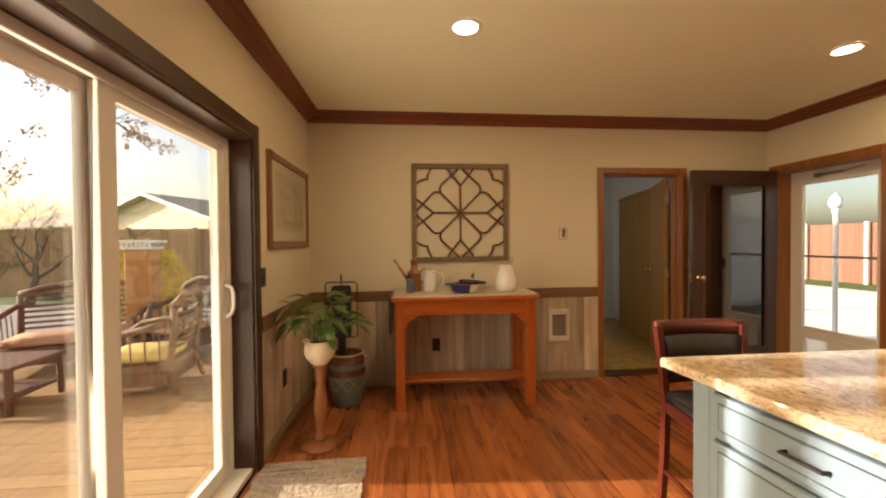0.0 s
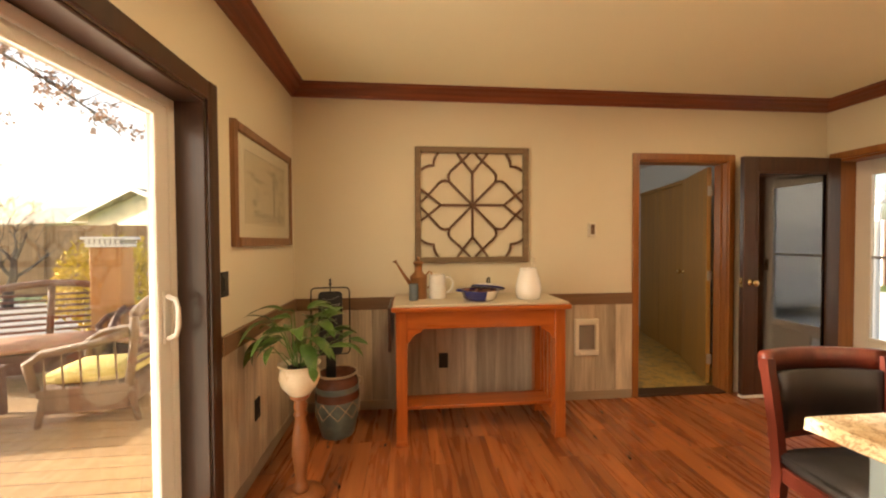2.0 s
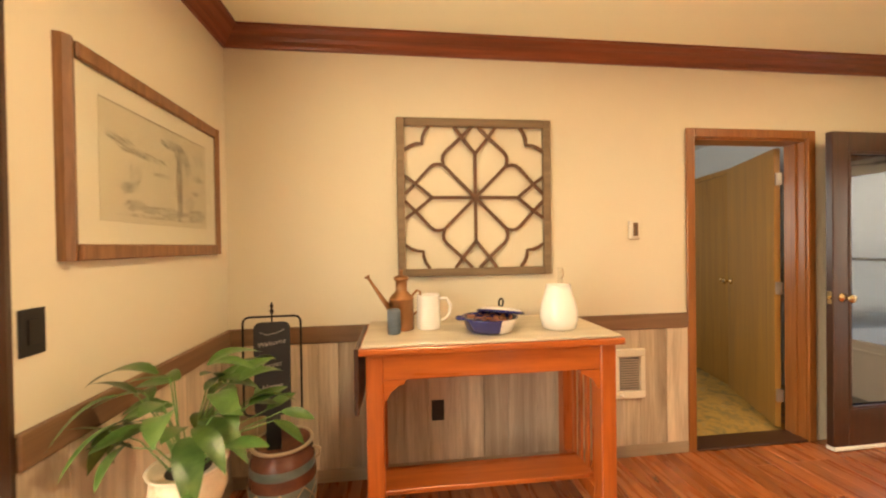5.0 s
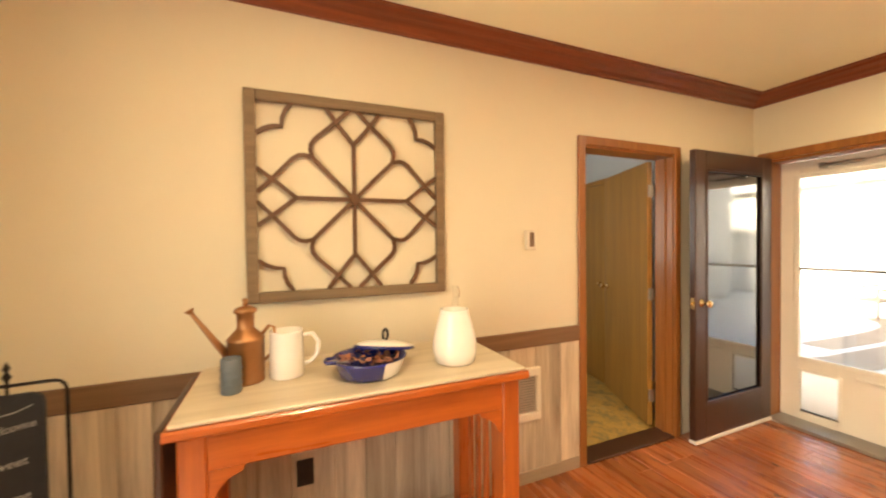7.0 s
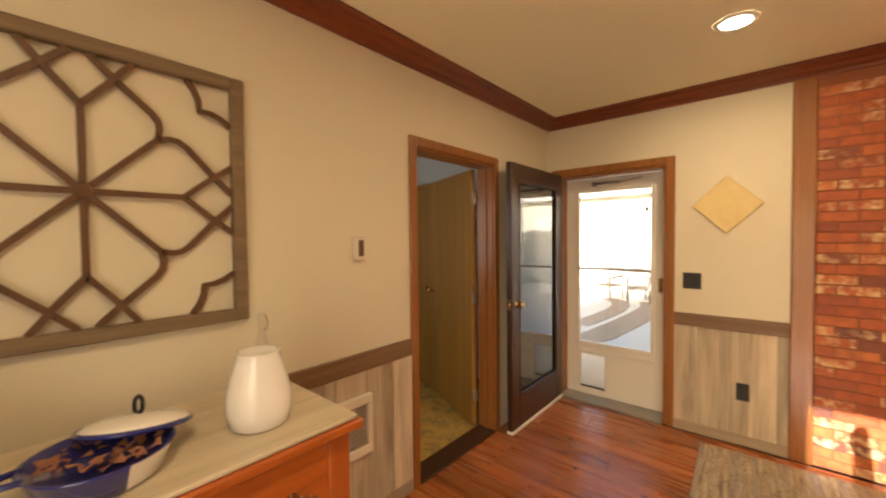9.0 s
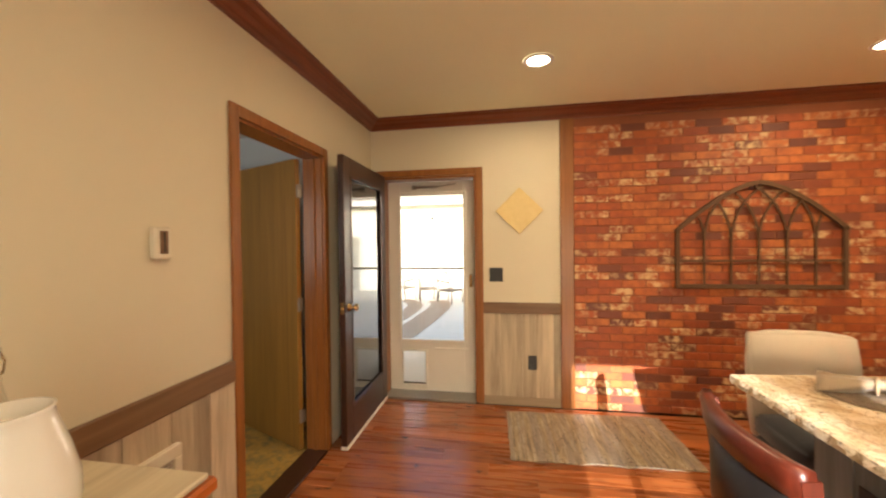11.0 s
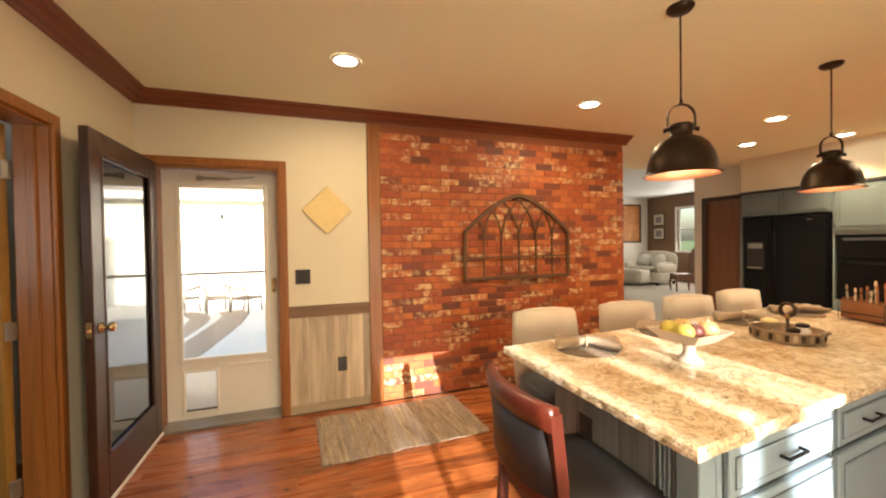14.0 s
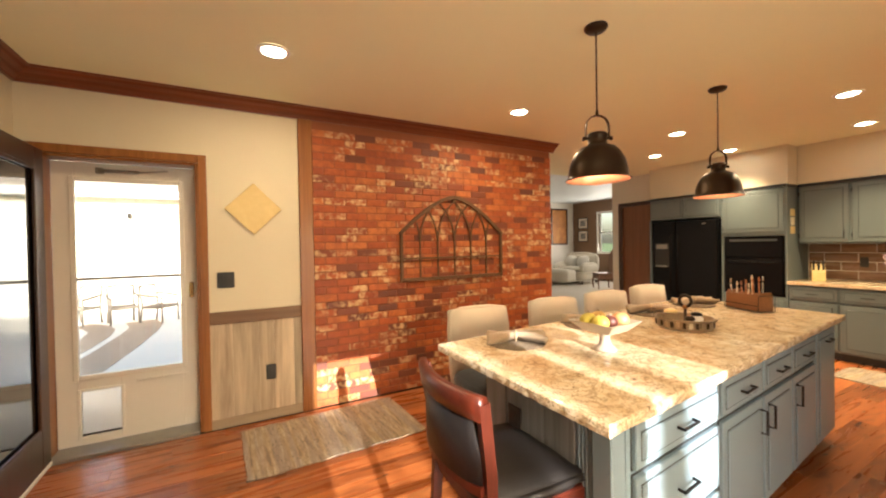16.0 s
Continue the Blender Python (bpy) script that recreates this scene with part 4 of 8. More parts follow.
def lat_bar(pts, lift=0.0):
    part("lattice_bar", bar([(u * IN, -0.016 - lift, w * IN) for u, w in pts], BW, BD, (0, 1, 0)), LATTICE_DARK, lat)


for ax, az in ((0, 1), (0, -1), (1, 0), (-1, 0)):
    lat_bar([(0, 0), (ax * 0.62, az * 0.62)], 0.001)
for sx in (1, -1):
    for sz in (1, -1):
        lat_bar([(0, 0), (sx * 0.45, sz * 0.45)])
        curve = [(0.45, 0.45), (0.468, 0.53), (0.460, 0.59), (0.42, 0.65), (0.20, 0.85), (0.05, 1.0)]
        lat_bar([(sx * u, sz * w) for u, w in curve], 0.002)
        lat_bar([(sx * w, sz * u) for u, w in curve], 0.002)
        lat_bar([(0, sz * 0.62), (sx * 0.15, sz * 0.80), (sx * 0.30, sz * 1.0)], 0.004)
        lat_bar([(sx * 0.62, 0), (sx * 0.80, sz * 0.15), (sx * 1.0, sz * 0.30)], 0.004)
        corner = [(0.66, 1.0), (0.715, 0.925), (0.748, 0.84), (0.755, 0.757), (0.84, 0.750), (0.925, 0.718), (1.0, 0.665)]
        lat_bar([(sx * u, sz * w) for u, w in corner], 0.001)
part("boss", lathe([(0.0, 0), (0.022, 0), (0.018, 0.006), (0, 0.008)], 12, m=pose(0, -0.022, 0, 90, 0, 0)), LATTICE_DARK, lat)

# framed picture on the west wall
pic = thing("framed_picture", pose(ROOM_W, 3.99, 1.655, 0, 0, 90), "oak-framed pencil sketch of a wind-bent tree behind glass", "picture")
PW, PH = 0.475, 0.325
for a, b2 in ((-PW, -PW + 0.05), (PW - 0.05, PW)):
    part("frame_stile", prism([(a, 0), (b2, 0), (b2 - 0.004, -0.022), ((a + b2) / 2, -0.032), (a + 0.004, -0.022)], "Z", -PH, PH), FRAME_OAK, pic)
for a, b2 in ((-PH, -PH + 0.05), (PH - 0.05, PH)):
    part("frame_rail", box(-PW + 0.05, PW - 0.05, -0.030, 0, a, b2, 0.005), FRAME_OAK, pic)
part("mat_board", box(-PW + 0.05, PW - 0.05, -0.014, -0.002, -PH + 0.05, PH - 0.05), MAT_BOARD, pic, "cream mat board")
SKETCH = paint("sketch_paper", (0.60, 0.52, 0.37), 0.8, 0.06, 7, 0.02)
part("paper", box(-0.335, 0.335, -0.016, -0.0142, -0.20, 0.20), SKETCH, pic, "tan sketch paper")
PENCIL = mottled("pencil_wash", [(0.3, (0.14, 0.115, 0.085)), (0.7, (0.36, 0.30, 0.22))], 30, 0.9, 0.0)
PENCIL_PALE = mottled("pale_pencil_wash", [(0.3, (0.28, 0.235, 0.17)), (0.7, (0.47, 0.40, 0.30))], 30, 0.9, 0.0)


rnd = random.Random(4)


def strokes(name, cx, cz, rx, rz, count, slant, mat, label="", long=0.05, thick=0.0035):
    """A patch of short pencil strokes within an ellipse."""
    b3 = bmesh.new()
    for _ in range(count):
        a, q = rnd.uniform(0, 2 * math.pi), math.sqrt(rnd.random())
        x2, z2 = cx + rx * q * math.cos(a), cz + rz * q * math.sin(a)
        t2, ln, th = radians(slant + rnd.uniform(-16, 16)), long * rnd.uniform(0.4, 1.0), thick * rnd.uniform(0.4, 1.0)
        dx, dz, y = math.cos(t2), math.sin(t2), -0.0163 - rnd.random() * 0.001
        b3.faces.new([b3.verts.new((x2 + dx * u * ln / 2 - dz * v * th / 2, y, z2 + dz * u * ln / 2 + dx * v * th / 2)) for u, v in ((-1, -0.3), (1, -0.2), (0.8, 0.3), (-0.6, 1))])
    return part(name, b3, mat, pic, label)


strokes("drawn_trunk", 0.105, -0.03, 0.020, 0.13, 130, 88, PENCIL, "pencil-drawn tree trunk", 0.07)
strokes("drawn_trunk_shade", 0.120, -0.02, 0.010, 0.12, 60, 92, PENCIL, "", 0.08)
for cx, cz, rx, rz, k, sl, mt in (
        (0.065, 0.138, 0.085, 0.020, 90, -14, PENCIL), (0.13, 0.105, 0.055, 0.038, 110, -35, PENCIL), (0.175, 0.07, 0.030, 0.035, 50, -60, PENCIL),
        (-0.24, 0.085, 0.06, 0.018, 60, -22, PENCIL), (-0.12, 0.055, 0.13, 0.012, 90, -8, PENCIL), (-0.02, 0.0, 0.05, 0.010, 40, -12, PENCIL_PALE),
        (-0.17, -0.03, 0.035, 0.045, 70, 80, PENCIL_PALE), (-0.21, -0.075, 0.030, 0.020, 50, 10, PENCIL), (0.02, -0.145, 0.16, 0.018, 160, 4, PENCIL),
        (-0.17, -0.135, 0.06, 0.018, 60, 15, PENCIL), (0.25, -0.145, 0.07, 0.030, 120, 8, PENCIL), (0.19, -0.09, 0.035, 0.035, 60, 75, PENCIL_PALE),
        (0.265, 0.03, 0.04, 0.016, 40, -10, PENCIL), (0.245, -0.04, 0.03, 0.010, 25, -6, PENCIL), (0.27, 0.125, 0.05, 0.030, 50, -30, PENCIL_PALE),
        (0.0, -0.172, 0.30, 0.004, 60, 0, PENCIL)):
    strokes("drawn_shading", cx, cz, rx, rz, k, sl, mt)
part("paper_edge", bar([(-0.335, -0.0165, 0.20), (0.335, -0.0165, 0.20)], 0.006, 0.001, (0, 1, 0)), PENCIL_PALE, pic, "thin drawn border line")
part("glazing", box(-PW + 0.05, PW - 0.05, -0.022, -0.020, -PH + 0.05, PH - 0.05), GLASS, pic, "picture glass", shadow=False)

# maple diamond plaque
dm = thing("diamond_plaque", pose(ROOM_E, 3.226, 1.708, 0, 0, -90), "pale maple square plaque hung as a diamond", "wall decor")
part("board", box(-0.146, 0.146, -0.024, 0, -0.146, 0.146, 0.004, m=pose(0, 0, 0, 0, 45, 0)), MAPLE, dm)

# arched gate on the brick
GY0, GY1, GZ0, GZS, GZA = 0.785, 1.98, 1.045, 1.52, 1.895
gate = thing("arched_wall_gate", pose(ROOM_E - 0.012, 0, 0), "rusty brown metal gothic arched window frame on brick", "wall decor")
GX = -0.016
mid = (GY0 + GY1) / 2
half = (GY1 - GY0) / 2


def arch_height(y):
    u = min(1.0, abs(y - mid) / half)
    return GZS + (GZA - GZS) * (1 - u ** 1.55)


part("side_bar", box(GX - 0.014, GX + 0.014, GY0 - 0.004, GY0 + 0.026, GZ0, GZS, 0.003), GATE_METAL, gate)
part("side_bar", box(GX - 0.014, GX + 0.014, GY1 - 0.026, GY1 + 0.004, GZ0, GZS, 0.003), GATE_METAL, gate)
part("bottom_rail", box(GX - 0.014, GX + 0.014, GY0 + 0.026, GY1 - 0.026, GZ0, GZ0 + 0.034, 0.003), GATE_METAL, gate)
part("mid_rail", box(GX - 0.008, GX + 0.008, GY0 + 0.026, GY1 - 0.026, 1.258, 1.276, 0.002), GATE_METAL, gate)
for s in (-1, 1):
    ys = [mid + s * half * i / 14 for i in range(15)]
    part("arch_bar", bar([(GX, y, arch_height(y) - 0.014) for y in ys], 0.032, 0.028, (1, 0, 0)), GATE_METAL, gate)
bays = [GY0 + 0.012 + (GY1 - GY0 - 0.024) * i / 6 for i in range(7)]
for i, y in enumerate(bays):
    if 0 < i < 6:
        part("upright", box(GX - 0.007, GX + 0.007, y - 0.008, y + 0.008, GZ0 + 0.034, 1.43, 0.002), GATE_METAL, gate)
    for s in (-1, 1):
        R = 0.52
        pts = []
        for k in range(22):
            a = radians(4.2 * k)
            y2 = y + s * (R - R * math.cos(a))
            z2 = 1.43 + R * math.sin(a)
            if y2 < GY0 or y2 > GY1 or z2 > arch_height(y2) - 0.012:
                break
            pts.append((GX + s * 0.003, y2, z2))
        if len(pts) > 3:
            part("arch_rib", bar(pts, 0.014, 0.012, (1, 0, 0)), GATE_METAL, gate)

# ---------------------------------------------------------------- ceiling lamps
for i, (cx, cy) in enumerate(CANS):
    c = thing("recessed_light", pose(cx, cy, CEIL), "white-rimmed recessed ceiling light, switched on", "ceiling light", "recessed lights")
    ring = bmesh.new()
    prof = [(0.066, -0.002), (0.070, -0.009), (0.088, -0.009), (0.094, -0.001)]
    rows = [[ring.verts.new((r * math.cos(2 * math.pi * k / 28), r * math.sin(2 * math.pi * k / 28), z)) for k in range(28)] for r, z in prof]
    for a, b2 in zip(rows, rows[1:]):
        for k in range(28):
            ring.faces.new((a[k], a[(k + 1) % 28], b2[(k + 1) % 28], b2[k]))
    bmesh.ops.recalc_face_normals(ring, faces=ring.faces[:])
    part("trim_ring", ring, VINYL, c, smooth=True)
    part("lens", lathe([(0.067, -0.0015), (0.067, -0.004), (0, -0.0055)], 28), CAN_GLOW, c, "glowing lens")


def pendant(cx, cy):
    p = thing("pendant_lamp", pose(cx, cy, CEIL, 0, 0, 60), "dark bronze dome pendant lamp with a glowing copper inside", "pendant lamp", "pendants over the island")
    top = 2.085 - CEIL
    part("canopy", lathe([(0, 0), (0.062, 0), (0.062, -0.008), (0.050, -0.022), (0.012, -0.028), (0.0, -0.028)], 28), BRONZE, p, smooth=True)
    part("rod", lathe([(0.0045, -0.026), (0.0045, top)], 8), BRONZE, p)
    part("swivel", lathe([(0, top + 0.03), (0.007, top + 0.028), (0.009, top + 0.01), (0.006, top), (0, top)], 12), BRONZE, p, smooth=True)
    yoke = [(0.062 * math.cos(radians(a)), 0, top - 0.062 + 0.062 * math.sin(radians(a))) for a in range(0, 181, 12)]
    yoke = [(0.062, 0, top - 0.125)] + yoke + [(-0.062, 0, top - 0.125)]
    part("yoke", bar(yoke, 0.006, 0.016, (0, 1, 0)), BRONZE, p)
    z0 = top - 0.105
    part("socket_cup", lathe([(0.0, z0 + 0.010), (0.046, z0 + 0.008), (0.053, z0), (0.053, z0 - 0.012), (0.049, z0 - 0.016), (0.049, z0 - 0.050), (0.060, z0 - 0.058), (0.074, z0 - 0.066)], 28), BRONZE, p, smooth=True)
    for s in (-1, 1):
        part("thumb_screw", lathe([(0.0, 0.0), (0.006, 0.0), (0.006, 0.022), (0.012, 0.024), (0.012, 0.034), (0, 0.036)], 12, m=pose(s * 0.045, 0, top - 0.125, 0, s * 90, 0)), BRONZE, p, smooth=True)
    zb = z0 - 0.062
    zr = 1.735 - CEIL
    hh = zb - zr
    dome = [(0.064, zb), (0.090, zb - 0.010), (0.119, zb - 0.040), (0.140, zb - 0.083), (0.151, zb - 0.128), (0.155, zr + 0.016), (0.161, zr + 0.008), (0.168, zr)]
    inner = [(r - 0.004, z - 0.003) for r, z in dome]
    shell = bmesh.new()
    for prof2 in (dome,):
        rows = [[shell.verts.new((r * math.cos(2 * math.pi * k / 40), r * math.sin(2 * math.pi * k / 40), z)) for k in range(40)] for r, z in prof2]
        for a, b2 in zip(rows, rows[1:]):
            for k in range(40):
                shell.faces.new((a[k], b2[k], b2[(k + 1) % 40], a[(k + 1) % 40]))
    sh = part("shade", shell, BRONZE, p, smooth=True)
    lin = bmesh.new()
    rows = [[lin.verts.new((r * math.cos(2 * math.pi * k / 40), r * math.sin(2 * math.pi * k / 40), z)) for k in range(40)] for r, z in inner]
    for a, b2 in zip(rows, rows[1:]):
        for k in range(40):
            lin.faces.new((a[k], a[(k + 1) % 40], b2[(k + 1) % 40], b2[k]))
    part("lining", lin, COPPER_INSIDE, sh, "copper-coloured inside of the shade", smooth=True)
    part("rim", tube([(0.166 * math.cos(2 * math.pi * k / 40), 0.166 * math.sin(2 * math.pi * k / 40), zr) for k in range(40)], 0.0035, 6, closed=True), BRONZE, sh, smooth=True)
    part("bulb", lathe([(0, zb - 0.01), (0.016, zb - 0.012), (0.020, zb - 0.03), (0.028, zb - 0.055), (0.024, zb - 0.078), (0, zb - 0.088)], 16), BULB, p, "lit bulb", smooth=True, shadow=False)
    return p


for cx, cy in PENDANTS:
    pendant(cx, cy)

# ---------------------------------------------------------------- side table with its things
TX0, TX1, TY0, TY1, TZ = 0.888, 2.082, 3.965, 4.50, 0.937
t = thing("side_table", pose(0, 0, 0), "orange-stained wooden side table with slatted ends and a bleached top", "table")
part("tabletop", box(TX0 + 0.004, TX1 - 0.004, TY0 + 0.004, TY1, TZ - 0.014, TZ, 0.004), TABLE_TOP, t, "bleached pale wooden top")
part("top_edge", prism([(TY0, TZ - 0.046), (TY0 - 0.006, TZ - 0.040), (TY0 - 0.006, TZ - 0.022), (TY0, TZ - 0.015), (TY1, TZ - 0.015), (TY1, TZ - 0.046)], "X", TX0 - 0.006, TX1 + 0.006), CHERRY, t)
AX0, AX1, AY0, AY1 = TX0 + 0.02, TX1 - 0.02, TY0 + 0.025, TY1 - 0.02
part("front_apron", box(AX0 + 0.075, AX1 - 0.075, AY0 + 0.006, AY0 + 0.03, TZ - 0.165, TZ - 0.047, 0.003), CHERRY, t)
part("back_apron", box(AX0 + 0.075, AX1 - 0.075, AY1 - 0.03, AY1 - 0.006, TZ - 0.165, TZ - 0.047, 0.003), CHERRY, t)
for x in (AX0 + 0.02, AX1 - 0.044):
    part("side_apron", box(x, x + 0.024, AY0 + 0.075, AY1 - 0.075, TZ - 0.165, TZ - 0.047, 0.003), CHERRY, t)
for x in (AX0, AX1 - 0.075):
    for y in (AY0, AY1 - 0.075):
        part("leg", box(x, x + 0.075, y, y + 0.075, 0.03, TZ - 0.047, 0.005), CHERRY_Z, t)
        part("foot", box(x - 0.003, x + 0.078, y - 0.003, y + 0.078, 0.0, 0.034, 0.004), CHERRY_Z, t)
for x, s in ((AX0 + 0.075, 1), (AX1 - 0.075, -1)):
    arc = [(x, TZ - 0.165), (x + s * 0.10, TZ - 0.165), (x + s * 0.092, TZ - 0.185), (x + s * 0.060, TZ - 0.197), (x + s * 0.032, TZ - 0.220), (x + s * 0.016, TZ - 0.252), (x, TZ - 0.262)]
    part("bracket", prism(arc, "Y", AY0 + 0.012, AY0 + 0.034), CHERRY, t)
    part("shelf_end", box(x - 0.04 if s > 0 else x - 0.0, x + 0.0 if s > 0 else x + 0.04, AY0 + 0.075, AY1 - 0.075, 0.10, 0.175, 0.003), CHERRY, t)
    for k in range(4):
        yy = AY0 + 0.12 + k * 0.075
        xs = x - 0.045 if s > 0 else x + 0.030
        part("end_slat", box(xs, xs + 0.015, yy, yy + 0.032, 0.165, TZ - 0.16, 0.002), CHERRY_Z, t)
part("shelf", box(AX0 + 0.04, AX1 - 0.04, 4.13, 4.33, 0.176, 0.200, 0.004), CHERRY, t)
part("drop_leaf", box(TX0 - 0.030, TX0 - 0.010, TY0 + 0.02, TY1 - 0.02, TZ - 0.31, TZ - 0.02, 0.004), DARK_TRIM, t, "dark folded drop leaf")

# copper oil can
k = thing("copper_watering_can", pose(1.068, 4.27, TZ), "aged copper watering can with a long thin spout", "watering can")
part("body", lathe([(0, 0), (0.060, 0), (0.063, 0.005), (0.061, 0.010), (0.061, 0.150), (0.064, 0.155), (0.060, 0.163), (0.034, 0.190), (0.029, 0.196), (0.029, 0.248), (0.038, 0.252), (0.038, 0.262), (0.033, 0.268), (0.018, 0.274), (0.0, 0.276)], 26), COPPER, k, smooth=True)
part("spout", tube([(-0.055, -0.01, 0.10), (-0.10, -0.015, 0.165), (-0.135, -0.018, 0.22), (-0.165, -0.02, 0.268)], [0.016, 0.011, 0.008, 0.007], 10), COPPER, k, smooth=True)
part("spout_lip", lathe([(0.007, -0.004), (0.015, 0.006), (0.015, 0.010), (0.0, 0.010)], 12, m=pose(-0.166, -0.02, 0.268, 0, -30, 0)), COPPER, k, smooth=True)
part("strap_handle", tube([(0.052, 0, 0.166), (0.078, 0, 0.196), (0.094, 0, 0.190), (0.098, 0, 0.150), (0.088, 0, 0.095), (0.060, 0, 0.070)], 0.006, 8), COPPER, k, smooth=True)
part("lid_knob", lathe([(0, 0.272), (0.010, 0.274), (0.008, 0.29), (0.012, 0.30), (0, 0.305)], 12), COPPER, k, smooth=True)

c = thing("candle_jar", pose(1.03, 4.17, TZ), "small slate-blue ribbed ceramic candle jar", "candle")
part("jar", lathe([(0, 0), (0.030, 0), (0.032, 0.004), (0.032, 0.112), (0.029, 0.118), (0.026, 0.114), (0.026, 0.09), (0, 0.09)], 22), SLATE_BLUE, c, smooth=True)
for z in (0.03, 0.055, 0.08):
    part("rib", tube([(0.0325 * math.cos(2 * math.pi * q / 22), 0.0325 * math.sin(2 * math.pi * q / 22), z) for q in range(22)], 0.0025, 6, closed=True), SLATE_BLUE, c, smooth=True)

m_ = thing("white_mug_pitcher", pose(1.205, 4.27, TZ) @ Matrix.Scale(1.1, 4), "plain white ceramic pitcher with a loop handle", "pitcher")
part("body", lathe([(0, 0), (0.054, 0), (0.057, 0.006), (0.055, 0.08), (0.052, 0.150), (0.054, 0.158), (0.049, 0.158), (0.047, 0.10), (0, 0.02)], 26), CERAMIC, m_, smooth=True)
part("loop_handle", tube([(0.050, 0, 0.135), (0.085, 0, 0.138), (0.105, 0, 0.105), (0.100, 0, 0.065), (0.078, 0, 0.04), (0.053, 0, 0.035)], 0.0075, 8), CERAMIC, m_, smooth=True)

b4 = thing("blue_casserole", pose(1.495, 4.15, TZ) @ Matrix.Scale(1.25, 4), "cobalt blue enamel casserole dish full of dried petals", "casserole")
dish = lathe([(0, 0), (0.075, 0), (0.090, 0.010), (0.106, 0.050), (0.112, 0.058), (0.106, 0.058), (0.095, 0.045), (0.0, 0.040)], 30)
part("dish", dish, BLUE, b4, smooth=True)
glaze = bmesh.new()
rows = [[glaze.verts.new(((r + 0.0012) * math.cos(radians(a)), (r + 0.0012) * math.sin(radians(a)), z)) for a in range(-78, 49, 9)] for r, z in ((0.076, 0.001), (0.090, 0.010), (0.106, 0.050), (0.112, 0.0585))]
for a, b2 in zip(rows, rows[1:]):
    for q in range(len(a) - 1):
        glaze.faces.new((a[q], a[q + 1], b2[q + 1], b2[q]))
part("cream_glaze", glaze, CERAMIC, b4, "cream glazed side of the dish", smooth=True)
rnd = random.Random(9)
pet = bmesh.new()
for q in range(60):
    a, r = rnd.uniform(0, 6.28), 0.088 * math.sqrt(rnd.random())
    cx, cy = r * math.cos(a), r * math.sin(a)
    vs = [pet.verts.new((cx + rnd.uniform(-0.014, 0.014), cy + rnd.uniform(-0.014, 0.014), 0.048 + rnd.uniform(0, 0.016))) for _ in range(4)]
    pet.faces.new(vs)
part("petals", pet, mottled("dried_petals", [(0.3, (0.16, 0.05, 0.03)), (0.7, (0.36, 0.17, 0.09))], 40, 0.9, 0.1), b4, "dried red-brown petals")
part("side_handle", tube([(-0.100, -0.025, 0.055), (-0.126, -0.02, 0.055), (-0.130, 0.0, 0.055), (-0.126, 0.02, 0.055), (-0.100, 0.025, 0.055)], 0.006, 8), BLUE, b4, smooth=True)
lid = thing("casserole_lid", pose(1.572, 4.225, TZ + 0.074, -9, 9, 12) @ Matrix.Scale(1.08, 4), "white enamel lid with a blue rim lying askew on the casserole", "lid")
part("dome", lathe([(0.108, 0), (0.110, 0.005), (0.096, 0.015), (0.062, 0.025), (0.0, 0.029)], 30), CERAMIC, lid, smooth=True)
part("rim", tube([(0.109 * math.cos(2 * math.pi * q / 30), 0.109 * math.sin(2 * math.pi * q / 30), 0.003) for q in range(30)], 0.0065, 6, closed=True), BLUE, lid, "cobalt blue rim", smooth=True)
part("ring_handle", tube([(0, 0.020 * math.cos(2 * math.pi * q / 16), 0.047 + 0.020 * math.sin(2 * math.pi * q / 16)) for q in range(16)], 0.005, 8, closed=True), BLACK_METAL, lid, "dark ring handle", smooth=True)

vz = thing("white_vase", pose(1.852, 4.15, TZ) @ Matrix.Diagonal((1.18, 1.18, 1.09, 1)), "plump matt white ceramic vase", "vase")
part("body", lathe([(0, 0), (0.062, 0), (0.070, 0.008), (0.078, 0.045), (0.077, 0.085), (0.066, 0.135), (0.053, 0.180), (0.050, 0.196), (0.052, 0.202), (0.046, 0.202), (0.044, 0.18), (0, 0.03)], 30), CERAMIC, vz, smooth=True)
gb = thing("glass_bottle", pose(1.945, 4.34, TZ) @ Matrix.Diagonal((1, 1, 1.16, 1)), "slim clear glass bottle with a cork-brown neck", "bottle")
part("body", lathe([(0, 0), (0.030, 0), (0.032, 0.01), (0.030, 0.13), (0.014, 0.19), (0.012, 0.235), (0.016, 0.24), (0.015, 0.252), (0, 0.252)], 20), GLASS, gb, smooth=True)
part("wire_bail", tube([(0.014, 0, 0.245), (0.022, 0, 0.225), (0.018, 0, 0.205), (0.010, 0.010, 0.20)], 0.002, 6), BRASS, gb)

# ---------------------------------------------------------------- plant corner
ps = thing("plant_stand", pose(0.42, 3.545, 0), "turned honey-oak pedestal plant stand on a round base", "plant stand")
part("base", lathe([(0, 0), (0.115, 0), (0.120, 0.008), (0.115, 0.022), (0.070, 0.034), (0.048, 0.042), (0, 0.042)], 30), PEDESTAL, ps, smooth=True)
part("column", lathe([(0.036, 0.04), (0.044, 0.06), (0.030, 0.085), (0.026, 0.10), (0.034, 0.16), (0.044, 0.24), (0.042, 0.32), (0.032, 0.40), (0.026, 0.43), (0.036, 0.445), (0.036, 0.455), (0.026, 0.465), (0.034, 0.48), (0.034, 0.50), (0.028, 0.515), (0.040, 0.535)], 24), PEDESTAL, ps, smooth=True)
part("top_disc", lathe([(0, 0.535), (0.046, 0.535), (0.052, 0.545), (0.048, 0.556), (0, 0.556)], 28), PEDESTAL, ps, smooth=True)
PZ = 0.556
